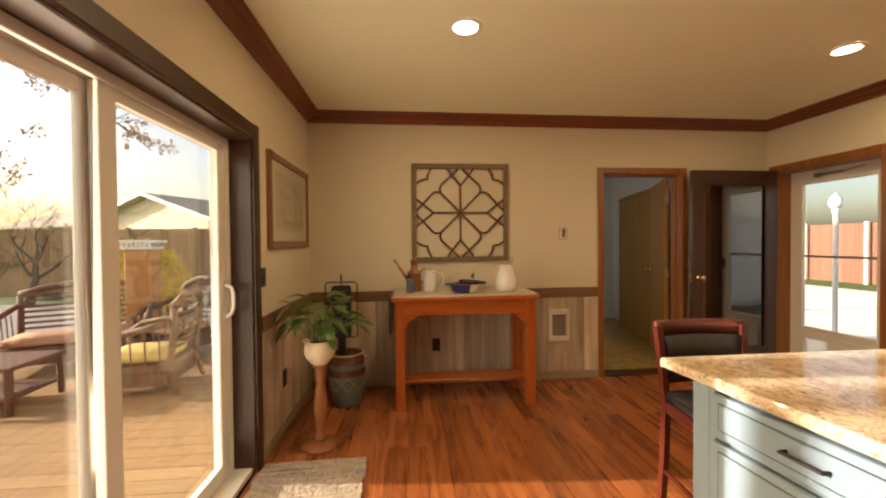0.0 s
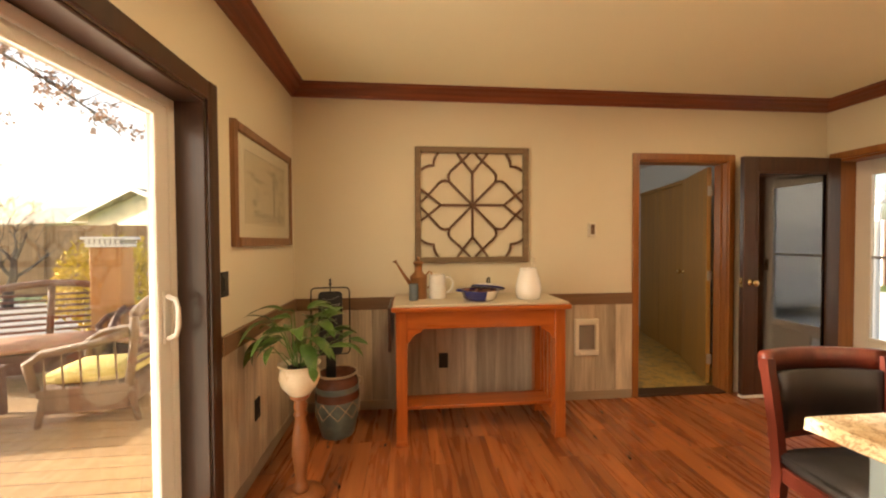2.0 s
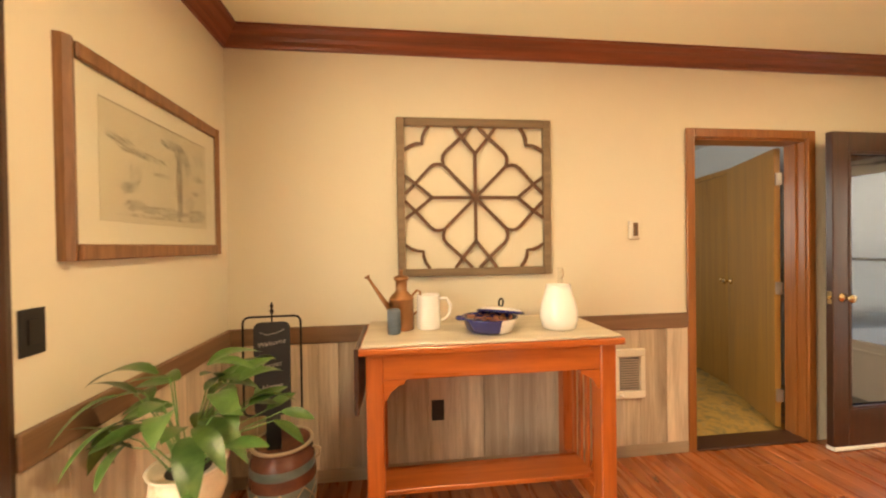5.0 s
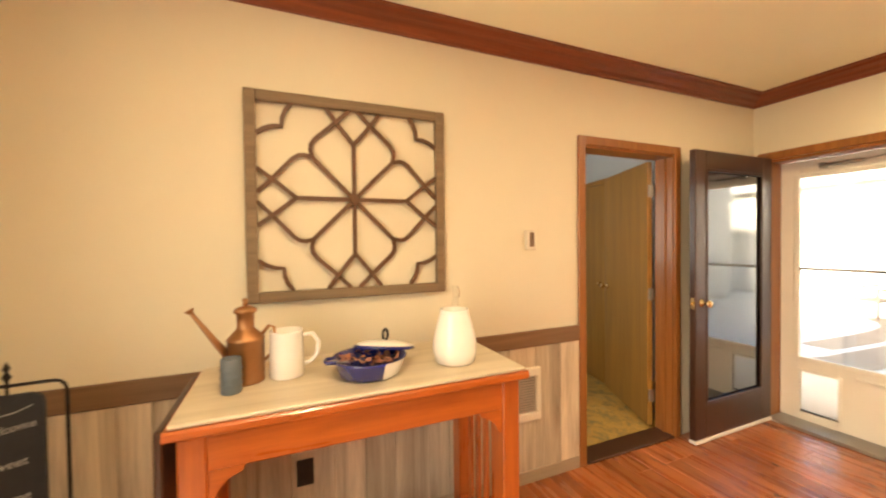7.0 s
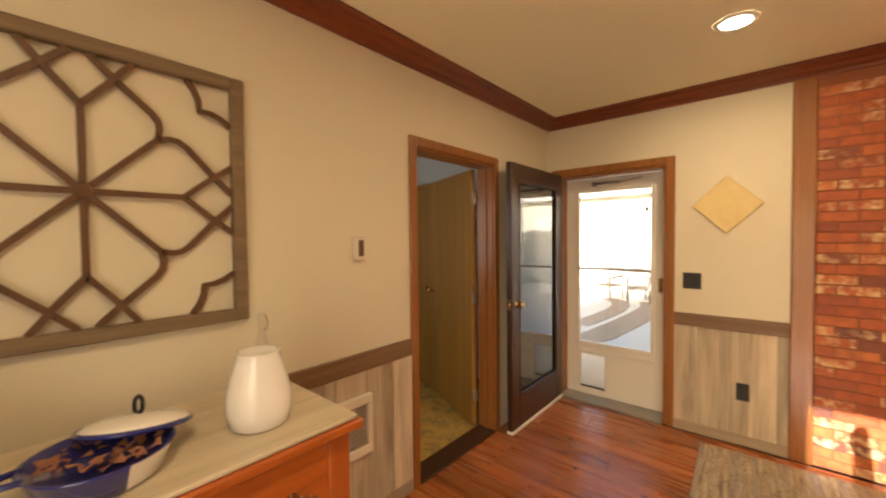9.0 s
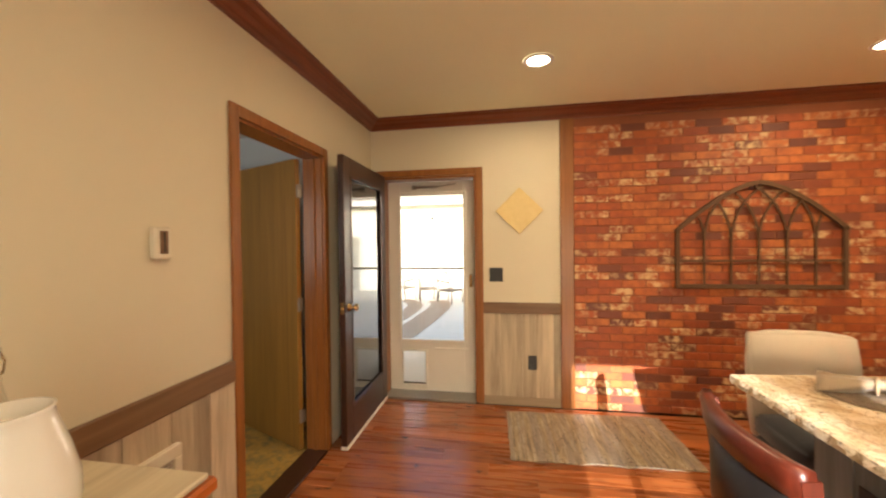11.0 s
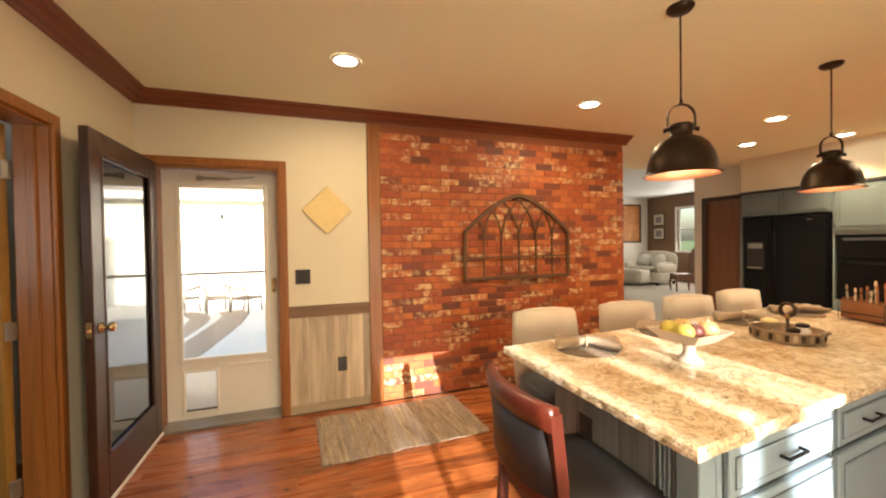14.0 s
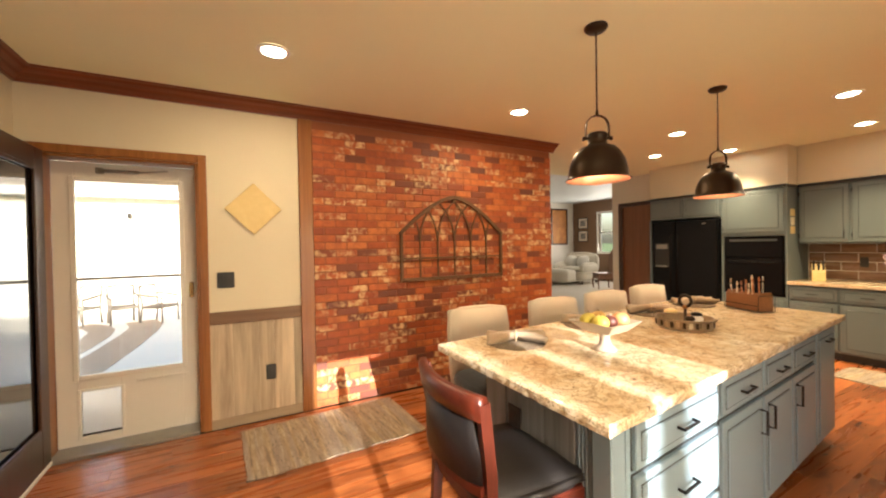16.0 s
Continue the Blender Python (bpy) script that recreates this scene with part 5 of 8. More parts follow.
pl = thing("potted_peace_lily", pose(0.42, 3.545, PZ), "bushy green peace lily in a cream glazed pot", "potted plant")
part("pot", lathe([(0, 0), (0.052, 0), (0.058, 0.006), (0.092, 0.050), (0.103, 0.090), (0.098, 0.125), (0.090, 0.142), (0.106, 0.155), (0.108, 0.162), (0.096, 0.160), (0.086, 0.146), (0, 0.140)], 32), POT, pl, "cream glazed pot with a brown lip", smooth=True)
part("soil", lathe([(0.088, 0.140), (0.05, 0.146), (0, 0.148)], 20), SOIL, pl)


def leaf_mesh(length, width, droop):
    b5 = bmesh.new()
    rows = []
    for i in range(9):
        u = i / 8
        w = width * (math.sin(math.pi * min(1.0, u * 0.96 + 0.04)) ** 0.8) * (1 - 0.25 * u)
        x = length * u * (1 - 0.18 * droop * u)
        z = -droop * length * u * u * 0.55
        rows.append([b5.verts.new((x, s * w, z + (abs(s) * 0.22 * w))) for s in (-1, -0.5, 0, 0.5, 1)])
    for a, b2 in zip(rows, rows[1:]):
        for q in range(4):
            b5.faces.new((a[q], a[q + 1], b2[q + 1], b2[q]))
    me = bpy.data.meshes.new("leaf")
    b5.to_mesh(me)
    b5.free()
    for p in me.polygons:
        p.use_smooth = True
    me.materials.append(PLANT)
    return me


leaves = [leaf_mesh(0.185, 0.040, 0.5), leaf_mesh(0.21, 0.042, 0.9), leaf_mesh(0.16, 0.036, 0.3), leaf_mesh(0.22, 0.044, 1.2)]
rnd = random.Random(21)
for q in range(54):
    az = rnd.uniform(0, 2 * math.pi)
    r = rnd.uniform(0.01, 0.05)
    reach = rnd.uniform(0.02, 0.15) if q % 6 else rnd.uniform(0.16, 0.22)
    hgt = rnd.uniform(0.10, 0.31) * (1.12 - reach * 2.2)
    p0 = Vector((r * math.cos(az), r * math.sin(az), 0.145))
    p1 = p0 + Vector((reach * math.cos(az), reach * math.sin(az), hgt))
    if q % 2 == 0 or reach > 0.15:
        part("stem", tube([p0, p0.lerp(p1, 0.5) + Vector((0, 0, 0.03)), p1], [0.0028, 0.0024, 0.002], 5), STEM, pl)
    lf = new("leaf", leaves[q % 4])
    lf.parent = pl
    tilt = rnd.uniform(-30, 20) + hgt * 80
    lf.matrix_local = Matrix.Translation(p1 - Vector((0, 0, 0.0))) @ pose(0, 0, 0, rnd.uniform(-25, 25), -tilt, math.degrees(az) + rnd.uniform(-30, 30)) @ Matrix.Scale(rnd.uniform(0.62, 0.95), 4)

cr = thing("glazed_crock", pose(0.49, 4.22, 0), "teal and brown glazed crock with a rope diamond net", "crock")
part("lower_body", lathe([(0, 0), (0.105, 0), (0.112, 0.008), (0.128, 0.07), (0.148, 0.16), (0.155, 0.24), (0.152, 0.262)], 34, caps=False), TEAL, cr, "teal glaze", smooth=True)
part("band", lathe([(0.1525, 0.262), (0.150, 0.30), (0.1485, 0.315)], 34, caps=False), CROCK_BROWN, cr, "brown glaze band", smooth=True)
part("upper_band", lathe([(0.1485, 0.315), (0.148, 0.345), (0.146, 0.355)], 34, caps=False), TEAL, cr, smooth=True)
part("neck", lathe([(0.146, 0.355), (0.140, 0.39), (0.122, 0.405), (0.120, 0.42), (0.132, 0.428), (0.130, 0.436), (0.116, 0.434), (0.108, 0.40), (0, 0.36)], 34, caps=False), CROCK_BROWN, cr, smooth=True)
part("rope_rim", tube([(0.134 * math.cos(2 * math.pi * q / 36), 0.134 * math.sin(2 * math.pi * q / 36), 0.433) for q in range(36)], 0.008, 8, closed=True), ROPE, cr, "tan rope round the rim", smooth=True)
for s in (1, -1):
    for q in range(9):
        pts = []
        for i in range(7):
            a = 2 * math.pi * (q + s * i / 6.0) / 9
            z = 0.145 + 0.115 * i / 6
            rr = 0.1475 + 0.009 * i / 6
            pts.append((rr * math.cos(a), rr * math.sin(a), z))
        part("rope_strand", tube(pts, 0.0032, 5), ROPE, cr)
for s in (1, -1):
    part("rope_ear", tube([(s * 0.142, 0, 0.34), (s * 0.170, 0, 0.355), (s * 0.172, 0, 0.385), (s * 0.138, 0, 0.40)], 0.007, 8), ROPE, cr, smooth=True)

sg = thing("chalkboard_sign", pose(0.445, 4.235, 0.39, 0, 0, 4) @ Matrix.Diagonal((1.05, 1, 1.06, 1)), "black chalkboard sign in a thin wire frame, standing in the crock", "sign")
loop = []
for cx, cz, a0 in ((0.097, 0.575, 0), (-0.097, 0.575, 90), (-0.097, 0.185, 180), (0.097, 0.185, 270)):
    loop += [(cx + 0.028 * math.cos(radians(a0 + a)), 0, cz + 0.028 * math.sin(radians(a0 + a))) for a in (0, 30, 60, 90)]
part("wire_frame", tube(loop, 0.005, 8, closed=True), BLACK_METAL, sg, smooth=True)
part("stake", box(-0.032, 0.032, -0.004, 0.004, -0.005, 0.17, 0.002), BLACK_METAL, sg)
part("finial", lathe([(0.004, 0.60), (0.004, 0.615), (0.011, 0.627), (0.004, 0.641), (0.009, 0.651), (0.0, 0.672)], 12), BLACK_METAL, sg, smooth=True)
part("hanger", tube([(0, 0, 0.603), (0, 0, 0.57)], 0.004, 6), BLACK_METAL, sg)
out = []
for cx, cz, a0 in ((0.050, 0.55, 0), (-0.050, 0.55, 90), (-0.050, 0.185, 180), (0.050, 0.185, 270)):
    out += [(cx + 0.028 * math.cos(radians(a0 + a)), cz + 0.028 * math.sin(radians(a0 + a))) for a in (0, 30, 60, 90)]
part("board", prism(out, "Y", -0.010, 0.004), CHALK, sg, "black chalkboard panel")
for word, z, size, tilt in (("Welcome", 0.475, 0.031, 9), ("Sweet", 0.375, 0.034, 9), ("Home", 0.275, 0.036, 9)):
    cu = bpy.data.curves.new("chalk_word", "FONT")
    cu.body, cu.size, cu.align_x, cu.extrude, cu.shear = word, size, "CENTER", 0.0006, 0.25
    tmp = new("chalk_word", cu)
    me = bpy.data.meshes.new_from_object(tmp)
    bpy.data.objects.remove(tmp)
    me.materials.clear()
    me.materials.append(CHALK_LINE)
    wd = new("chalk_word", me)
    wd.parent = sg
    wd.matrix_local = pose(0, -0.0112, z, 90, -tilt, 0)
    wd["label"] = "word in white chalk"
part("chalk_swash", bar([(-0.05, -0.0112, 0.535), (-0.02, -0.0112, 0.522), (0.02, -0.0112, 0.530), (0.055, -0.0112, 0.545)], 0.003, 0.0012, (0, 1, 0)), CHALK_LINE, sg)

# ---------------------------------------------------------------- rugs


def rug_paint(name, along):
    m, n, l, b = material(name)
    s = (4, 42, 1) if along == "X" else (42, 4, 1)
    v = coords(n, l, s)
    a = noise_tex(n, l, v, 1.0, 4.0, 0.7)
    f = noise_tex(n, l, coords(n, l, (1, 1, 1)), 70.0, 3.0, 0.7)
    wide = noise_tex(n, l, coords(n, l, (0.6, 14, 1) if along == "X" else (14, 0.6, 1)), 1.0, 2.0)
    c = ramp(n, l, a, [(0.36, (0.20, 0.16, 0.125)), (0.45, (0.38, 0.29, 0.19)), (0.55, (0.47, 0.37, 0.25)), (0.66, (0.60, 0.52, 0.40))])
    c = mix(n, l, ramp(n, l, wide, [(0.42, (0.6, 0.6, 0.6)), (0.58, (0, 0, 0))]), c, (0.31, 0.265, 0.245))
    c = mix(n, l, ramp(n, l, f, [(0.36, (0.9, 0.9, 0.9)), (0.42, (0, 0, 0))]), c, (0.075, 0.052, 0.048))
    l.new(c, b.inputs["Base Color"])
    b.inputs["Roughness"].default_value = 0.95
    bump(n, l, b, f, 0.9, 0.012)
    return m


RUG_X, RUG_Y = rug_paint("rag_rug_x", "X"), rug_paint("rag_rug_y", "Y")


def rug(x0, x1, y0, y1, m, label, mat, fringe_axis):
    r = thing("rag_rug", m, label, "rug", "woven rag rugs")
    b5 = bmesh.new()
    nx, ny = 30, 30
    rnd2 = random.Random(int(x1 * 1000))
    grid = []
    for i in range(nx + 1):
        row = []
        for j in range(ny + 1):
            e = 0.006 if i in (0, nx) or j in (0, ny) else 0.0
            z = 0.011 + rnd2.uniform(-0.0015, 0.0015)
            wob = 0.006 * math.sin(j * 0.9 + i * 0.1)
            row.append(b5.verts.new((x0 + (x1 - x0) * i / nx + (wob if i in (0, nx) else 0) + rnd2.uniform(-e, e), y0 + (y1 - y0) * j / ny + rnd2.uniform(-e, e), z)))
        grid.append(row)
    top = [b5.faces.new((grid[i][j], grid[i + 1][j], grid[i + 1][j + 1], grid[i][j + 1])) for i in range(nx) for j in range(ny)]
    ret = bmesh.ops.extrude_face_region(b5, geom=top)
    for v2 in ret["geom"]:
        if isinstance(v2, bmesh.types.BMVert):
            v2.co.z = 0.001
    bmesh.ops.recalc_face_normals(b5, faces=b5.faces[:])
    part("weave", b5, mat, r)
    return r


rug(-0.36, 0.36, -0.60, 0.60, pose(4.245, 2.735, 0, 0, 0, 2.5), "tan and brown woven rag rug on laminate floor", RUG_X, "Y")
rug(-0.31, 0.31, -0.55, 0.55, pose(0.445, 2.80, 0, 0, 0, 1.0), "grey and tan woven rag rug beside the sliding door", RUG_X, "Y")
rug(-0.75, 0.75, -0.28, 0.28, pose(2.10, -2.12, 0, 0, 0, -3.6), "tan woven rag rug before the kitchen cabinets", RUG_Y, "X")

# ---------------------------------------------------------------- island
SKEW = 0.0933                                     # shears the island's plan to fit the camera's view
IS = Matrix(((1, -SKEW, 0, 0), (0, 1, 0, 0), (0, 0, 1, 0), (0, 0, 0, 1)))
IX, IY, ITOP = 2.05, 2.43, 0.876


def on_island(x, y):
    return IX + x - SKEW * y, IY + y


isl = thing("kitchen_island", pose(IX, IY, 0), "blue-grey painted kitchen island cabinet with raised drawers and barn-wood end", "kitchen island")


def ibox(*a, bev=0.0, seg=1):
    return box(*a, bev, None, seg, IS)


slab = thing("granite_worktop", pose(IX, IY, 0), "polished cream and brown granite worktop with a rough chiselled edge", "worktop")
sb = bmesh.new()
rnd = random.Random(12)
NE_, SE_ = 1.05, 2.70
loop = []
for (xa, ya), (xb, yb), n in (((0, 0), (NE_, 0), 40), ((NE_, 0), (NE_, -SE_), 90), ((NE_, -SE_), (0, -SE_), 40), ((0, -SE_), (0, 0), 90)):
    for i in range(n):
        loop.append((xa + (xb - xa) * i / n, ya + (yb - ya) * i / n))
cx, cy = NE_ / 2, -SE_ / 2


def inset(x, y, d):
    return (max(d, min(NE_ - d, x)), max(-SE_ + d, min(-d, y)))


rings = []
for z, d, j in ((ITOP - 0.040, 0.010, 0.002), (ITOP - 0.036, 0.002, 0.004), (ITOP - 0.020, 0.0, 0.005), (ITOP - 0.006, 0.002, 0.004), (ITOP, 0.009, 0.001)):
    ring = []
    for x, y in loop:
        px, py = inset(x, y, d + rnd.uniform(0, j))
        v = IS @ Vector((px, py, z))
        ring.append(sb.verts.new(v))
    rings.append(ring)
tb = bmesh.new()
for a, b2 in zip(rings, rings[1:]):
    for i in range(len(a)):
        k2 = (i + 1) % len(a)
        sb.faces.new((a[k2], a[i], b2[i], b2[k2]))
tb.faces.new([tb.verts.new(v.co) for v in rings[-1]])
sb.faces.new(rings[0])
bmesh.ops.recalc_face_normals(sb, faces=sb.faces[:])
tb.normal_update()
if tb.faces[:][0].normal.z < 0:
    bmesh.ops.reverse_faces(tb, faces=tb.faces[:])
part("chiselled_edge", sb, STONE, slab, "rough chiselled stone edge")
part("polished_top", tb, STONE, slab)

BX0, BX1, BY0, BY1 = 0.062, 0.74, -2.64, -0.10
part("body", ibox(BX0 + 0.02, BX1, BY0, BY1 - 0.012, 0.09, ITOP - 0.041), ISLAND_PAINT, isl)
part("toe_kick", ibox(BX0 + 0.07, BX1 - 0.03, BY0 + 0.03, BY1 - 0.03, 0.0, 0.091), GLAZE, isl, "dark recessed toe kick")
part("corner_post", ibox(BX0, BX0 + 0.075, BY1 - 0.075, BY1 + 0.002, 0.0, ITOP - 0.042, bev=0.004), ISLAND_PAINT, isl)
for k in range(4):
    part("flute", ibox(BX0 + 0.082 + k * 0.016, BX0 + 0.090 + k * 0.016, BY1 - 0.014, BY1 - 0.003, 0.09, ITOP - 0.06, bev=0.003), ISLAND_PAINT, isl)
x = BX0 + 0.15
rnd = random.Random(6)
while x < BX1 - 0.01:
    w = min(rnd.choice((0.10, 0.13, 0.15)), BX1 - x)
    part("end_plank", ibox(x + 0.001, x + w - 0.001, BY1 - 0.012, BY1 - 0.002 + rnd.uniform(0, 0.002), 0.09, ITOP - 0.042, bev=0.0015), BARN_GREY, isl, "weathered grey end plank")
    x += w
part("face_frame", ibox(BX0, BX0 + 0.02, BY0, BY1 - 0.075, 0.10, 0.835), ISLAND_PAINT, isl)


def front(parent, y0, y1, z0, z1, mat, M, x=BX0, raised=True):
    """A raised-panel front that faces local -x, with a dark glaze line round its panel."""
    f = part("drawer_front" if z1 - z0 < 0.3 else "cabinet_door", box(x - 0.020, x, y0, y1, z0, z1, 0.004, None, 1, M), mat, parent)
    e = 0.045 if z1 - z0 > 0.3 else 0.03
    part("glaze_line", box(x - 0.0212, x - 0.019, y0 + e - 0.004, y1 - e + 0.004, z0 + e - 0.004, z1 - e + 0.004, 0, None, 1, M), GLAZE, f)
    part("raised_panel", box(x - 0.026, x - 0.019, y0 + e, y1 - e, z0 + e, z1 - e, 0.005, None, 1, M), mat, f)
    # dark sheet round the front stands in for the shade of a gap
    part("painted_gap_shade", box(x - 0.003, x + 0.0008, y0 - 0.005, y1 + 0.005, z0 - 0.005, z1 + 0.005, 0, None, 1, M), GLAZE, f)
    return f


def pull(parent, y, z, upright, M, x=BX0):
    """A square bail pull in dark metal on a face at x."""
    L = 0.055
    xx = x - 0.024
    pts = [(xx, 0, -L), (xx - 0.026, 0, -L), (xx - 0.026, 0, L), (xx, 0, L)]
    if upright:
        pts = [(a, y, z + c) for a, b2, c in pts]
    else:
        pts = [(a, y + c, z) for a, b2, c in pts]
    part("pull", tube([M @ Vector(p) for p in pts], 0.006, 6), BLACK_METAL, parent, "dark bail pull")


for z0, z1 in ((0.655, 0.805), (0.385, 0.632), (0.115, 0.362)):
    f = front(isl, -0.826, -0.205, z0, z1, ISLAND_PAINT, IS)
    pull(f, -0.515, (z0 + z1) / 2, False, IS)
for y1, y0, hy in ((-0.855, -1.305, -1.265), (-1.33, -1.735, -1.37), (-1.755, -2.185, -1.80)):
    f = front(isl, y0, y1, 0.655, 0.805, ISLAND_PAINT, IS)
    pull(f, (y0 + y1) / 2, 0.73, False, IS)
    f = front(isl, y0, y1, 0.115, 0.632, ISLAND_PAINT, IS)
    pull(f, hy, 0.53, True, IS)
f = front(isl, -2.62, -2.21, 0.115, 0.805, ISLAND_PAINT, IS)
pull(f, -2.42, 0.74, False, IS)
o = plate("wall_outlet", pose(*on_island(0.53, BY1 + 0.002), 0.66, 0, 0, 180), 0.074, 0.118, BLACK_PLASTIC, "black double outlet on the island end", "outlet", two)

# ---------------------------------------------------------------- stool with a leather back
st = thing("counter_stool", pose(2.45, 2.49, 0, 0, 0, -3), "red cherry-wood counter stool with black leather seat and back", "stool")
part("seat", soft_box(-0.215, 0.215, -0.20, 0.20, 0.575, 0.635, 0.028, 0.012), LEATHER, st, "black leather seat", smooth=True)
part("seat_rail", box(-0.205, 0.205, -0.19, 0.19, 0.52, 0.575, 0.006), STOOL_WOOD, st)
for s in (-1, 1):
    part("front_leg", tube([(s * 0.185, -0.17, 0.53), (s * 0.195, -0.185, 0.25), (s * 0.205, -0.20, 0.0)], [0.022, 0.020, 0.016], 8), STOOL_WOOD, st, smooth=True)
    back_leg = [(s * 0.19, 0.235, 0.0), (s * 0.19, 0.205, 0.28), (s * 0.195, 0.185, 0.55), (s * 0.205, 0.195, 0.72), (s * 0.215, 0.222, 0.935)]
    part("back_post", bar(back_leg, 0.036, 0.028, (1, 0, 0)), STOOL_WOOD, st)
    part("side_stretcher", tube([(s * 0.195, -0.19, 0.22), (s * 0.19, 0.215, 0.22)], 0.011, 8), STOOL_WOOD, st, smooth=True)
part("foot_rail", tube([(-0.195, -0.192, 0.20), (0.195, -0.192, 0.20)], 0.013, 8), STOOL_WOOD, st, smooth=True)


def bowed(z, depth, w, n=11):
    return [(w * (2 * i / (n - 1) - 1), 0.222 + depth * (1 - (2 * i / (n - 1) - 1) ** 2), z) for i in range(n)]


rail = bmesh.new()
rows = []
for x2, y2, _ in bowed(0, 0.044, 0.225):
    lean = 0.02
    rows.append([rail.verts.new((x2, y2 + dy, z)) for dy, z in ((-0.018, 0.885), (0.018, 0.885), (0.026, 0.94), (0.016, 0.957), (-0.010, 0.955))])
for a, b2 in zip(rows, rows[1:]):
    for k in range(5):
        rail.faces.new((a[k], a[(k + 1) % 5], b2[(k + 1) % 5], b2[k]))
rail.faces.new(rows[0])
rail.faces.new(list(reversed(rows[-1])))
bmesh.ops.recalc_face_normals(rail, faces=rail.faces[:])
part("top_rail", rail, STOOL_WOOD, st, smooth=True)
pad = bmesh.new()
rows = []
for i, (x2, y2, _) in enumerate(bowed(0, 0.040, 0.195)):
    th = 0.028 if 0 < i < 10 else 0.012
    rows.append([pad.verts.new((x2, y2 - 0.010 + dy, z)) for dy, z in ((-th, 0.68), (th * 0.6, 0.68), (th * 0.75, 0.79), (th * 0.6, 0.888), (-th, 0.888), (-th * 1.25, 0.79))])
for a, b2 in zip(rows, rows[1:]):
    for k in range(6):
        pad.faces.new((a[k], a[(k + 1) % 6], b2[(k + 1) % 6], b2[k]))
pad.faces.new(rows[0])
pad.faces.new(list(reversed(rows[-1])))
bmesh.ops.recalc_face_normals(pad, faces=pad.faces[:])
part("back_pad", pad, LEATHER, st, "black leather back pad", smooth=True)
part("lower_rail", bar([(x2, y2 - 0.01, 0.665) for x2, y2, _ in bowed(0, 0.036, 0.20)], 0.030, 0.028, (0, 0, 1)), STOOL_WOOD, st)

# ---------------------------------------------------------------- upholstered chairs


def linen_chair():
    c = thing("upholstered_chair", pose(3.30, 2.0, 0), "upholstered counter chair, beige linen back, dark nailhead-trimmed seat", "chair", "chairs along the island")
    part("seat", soft_box(-0.22, 0.20, -0.215, 0.215, 0.52, 0.63, 0.035, 0.010), NAVY, c, "dark slate upholstered seat", smooth=True)
    bk = soft_box(0.145, 0.225, -0.215, 0.215, 0.50, 0.990, 0.024, 0.004)
    for v in bk.verts:
        u = (v.co.z - 0.5) / 0.485
        v.co.x += 0.05 * u + 0.018 * (v.co.y / 0.215) ** 2 * -1
        v.co.z += 0.004 * (1 - (v.co.y / 0.215) ** 2) * u
    part("backrest", bk, LINEN, c, smooth=True)
    part("seat_rail", box(-0.205, 0.195, -0.20, 0.20, 0.45, 0.525, 0.006), NAVY, c)
    for sx in (-1, 1):
        for sy in (-1, 1):
            part("leg", tube([(sx * 0.18, sy * 0.18, 0.47), (sx * 0.19, sy * 0.19, 0.0)], [0.024, 0.015], 6), DARK_TRIM, c, "dark wooden leg")
    for sy in (-1, 1):
        for k in range(14):
            part("nailhead", lathe([(0.0, 0.0), (0.006, 0.0), (0.004, 0.003), (0, 0.004)], 6, m=pose(-0.19 + k * 0.029, sy * 0.2002, 0.462, -90 * sy, 0, 0)), BRASS, c)
    part("foot_rail", box(-0.20, -0.175, -0.17, 0.17, 0.20, 0.225, 0.004), DARK_TRIM, c)
    return c


ch = linen_chair()
ch.matrix_world = pose(3.17, 2.0, 0, 0, 0, -4)
for x2, y2, a in ((3.18, 1.335, -3), (3.235, 0.71, -6), (3.295, 0.06, -4)):
    copy_thing(ch, pose(x2, y2, 0, 0, 0, a))

# ---------------------------------------------------------------- things on the island
ZT = ITOP + 0.001
fs = thing("fruit_stand", pose(2.575, 1.79, ZT, 0, 0, 4) @ Matrix.Diagonal((0.84, 0.84, 1.2, 1)), "taupe square ceramic pedestal dish with fruit on it", "cake stand")
part("foot", lathe([(0, 0), (0.062, 0), (0.066, 0.005), (0.058, 0.012), (0.036, 0.022), (0.028, 0.040), (0.030, 0.060), (0.046, 0.076), (0, 0.076)], 28), TAUPE_CERAMIC, fs, smooth=True)
dish = bmesh.new()
ri = []
for h2, z in ((0.085, 0.076), (0.135, 0.112), (0.142, 0.118), (0.132, 0.118), (0.080, 0.084)):
    ri.append([dish.verts.new((a * h2, b2 * h2, z)) for a, b2 in ((-1, -1), (0, -1.04), (1, -1), (1.04, 0), (1, 1), (0, 1.04), (-1, 1), (-1.04, 0))])
for a, b2 in zip(ri, ri[1:]):
    for k in range(8):
        dish.faces.new((a[k], a[(k + 1) % 8], b2[(k + 1) % 8], b2[k]))
dish.faces.new(list(reversed(ri[0])))
dish.faces.new(ri[-1])
bmesh.ops.recalc_face_normals(dish, faces=dish.faces[:])
part("dish", dish, TAUPE_CERAMIC, fs)


def fruit(name, x, y, z, r, stops, label, squash=0.92):
    f2 = thing(name, pose(x, y, z), label, "fruit", "fruit on the stand")
    prof = [(0, -r * squash)]
    for k in range(1, 10):
        a = -math.pi / 2 + math.pi * k / 10
        prof.append((r * math.cos(a), r * squash * math.sin(a)))
    prof += [(r * 0.16, r * squash * 0.96), (0, r * squash * 0.86)]
    part("flesh", lathe(prof, 18), mottled(name + "_skin", stops, 22, 0.48, 0.06), f2, smooth=True)
    part("stalk", tube([(0, 0, r * squash * 0.86), (0.004, 0, r * squash + 0.008)], 0.002, 5), DARK_TRIM, f2)
    return f2


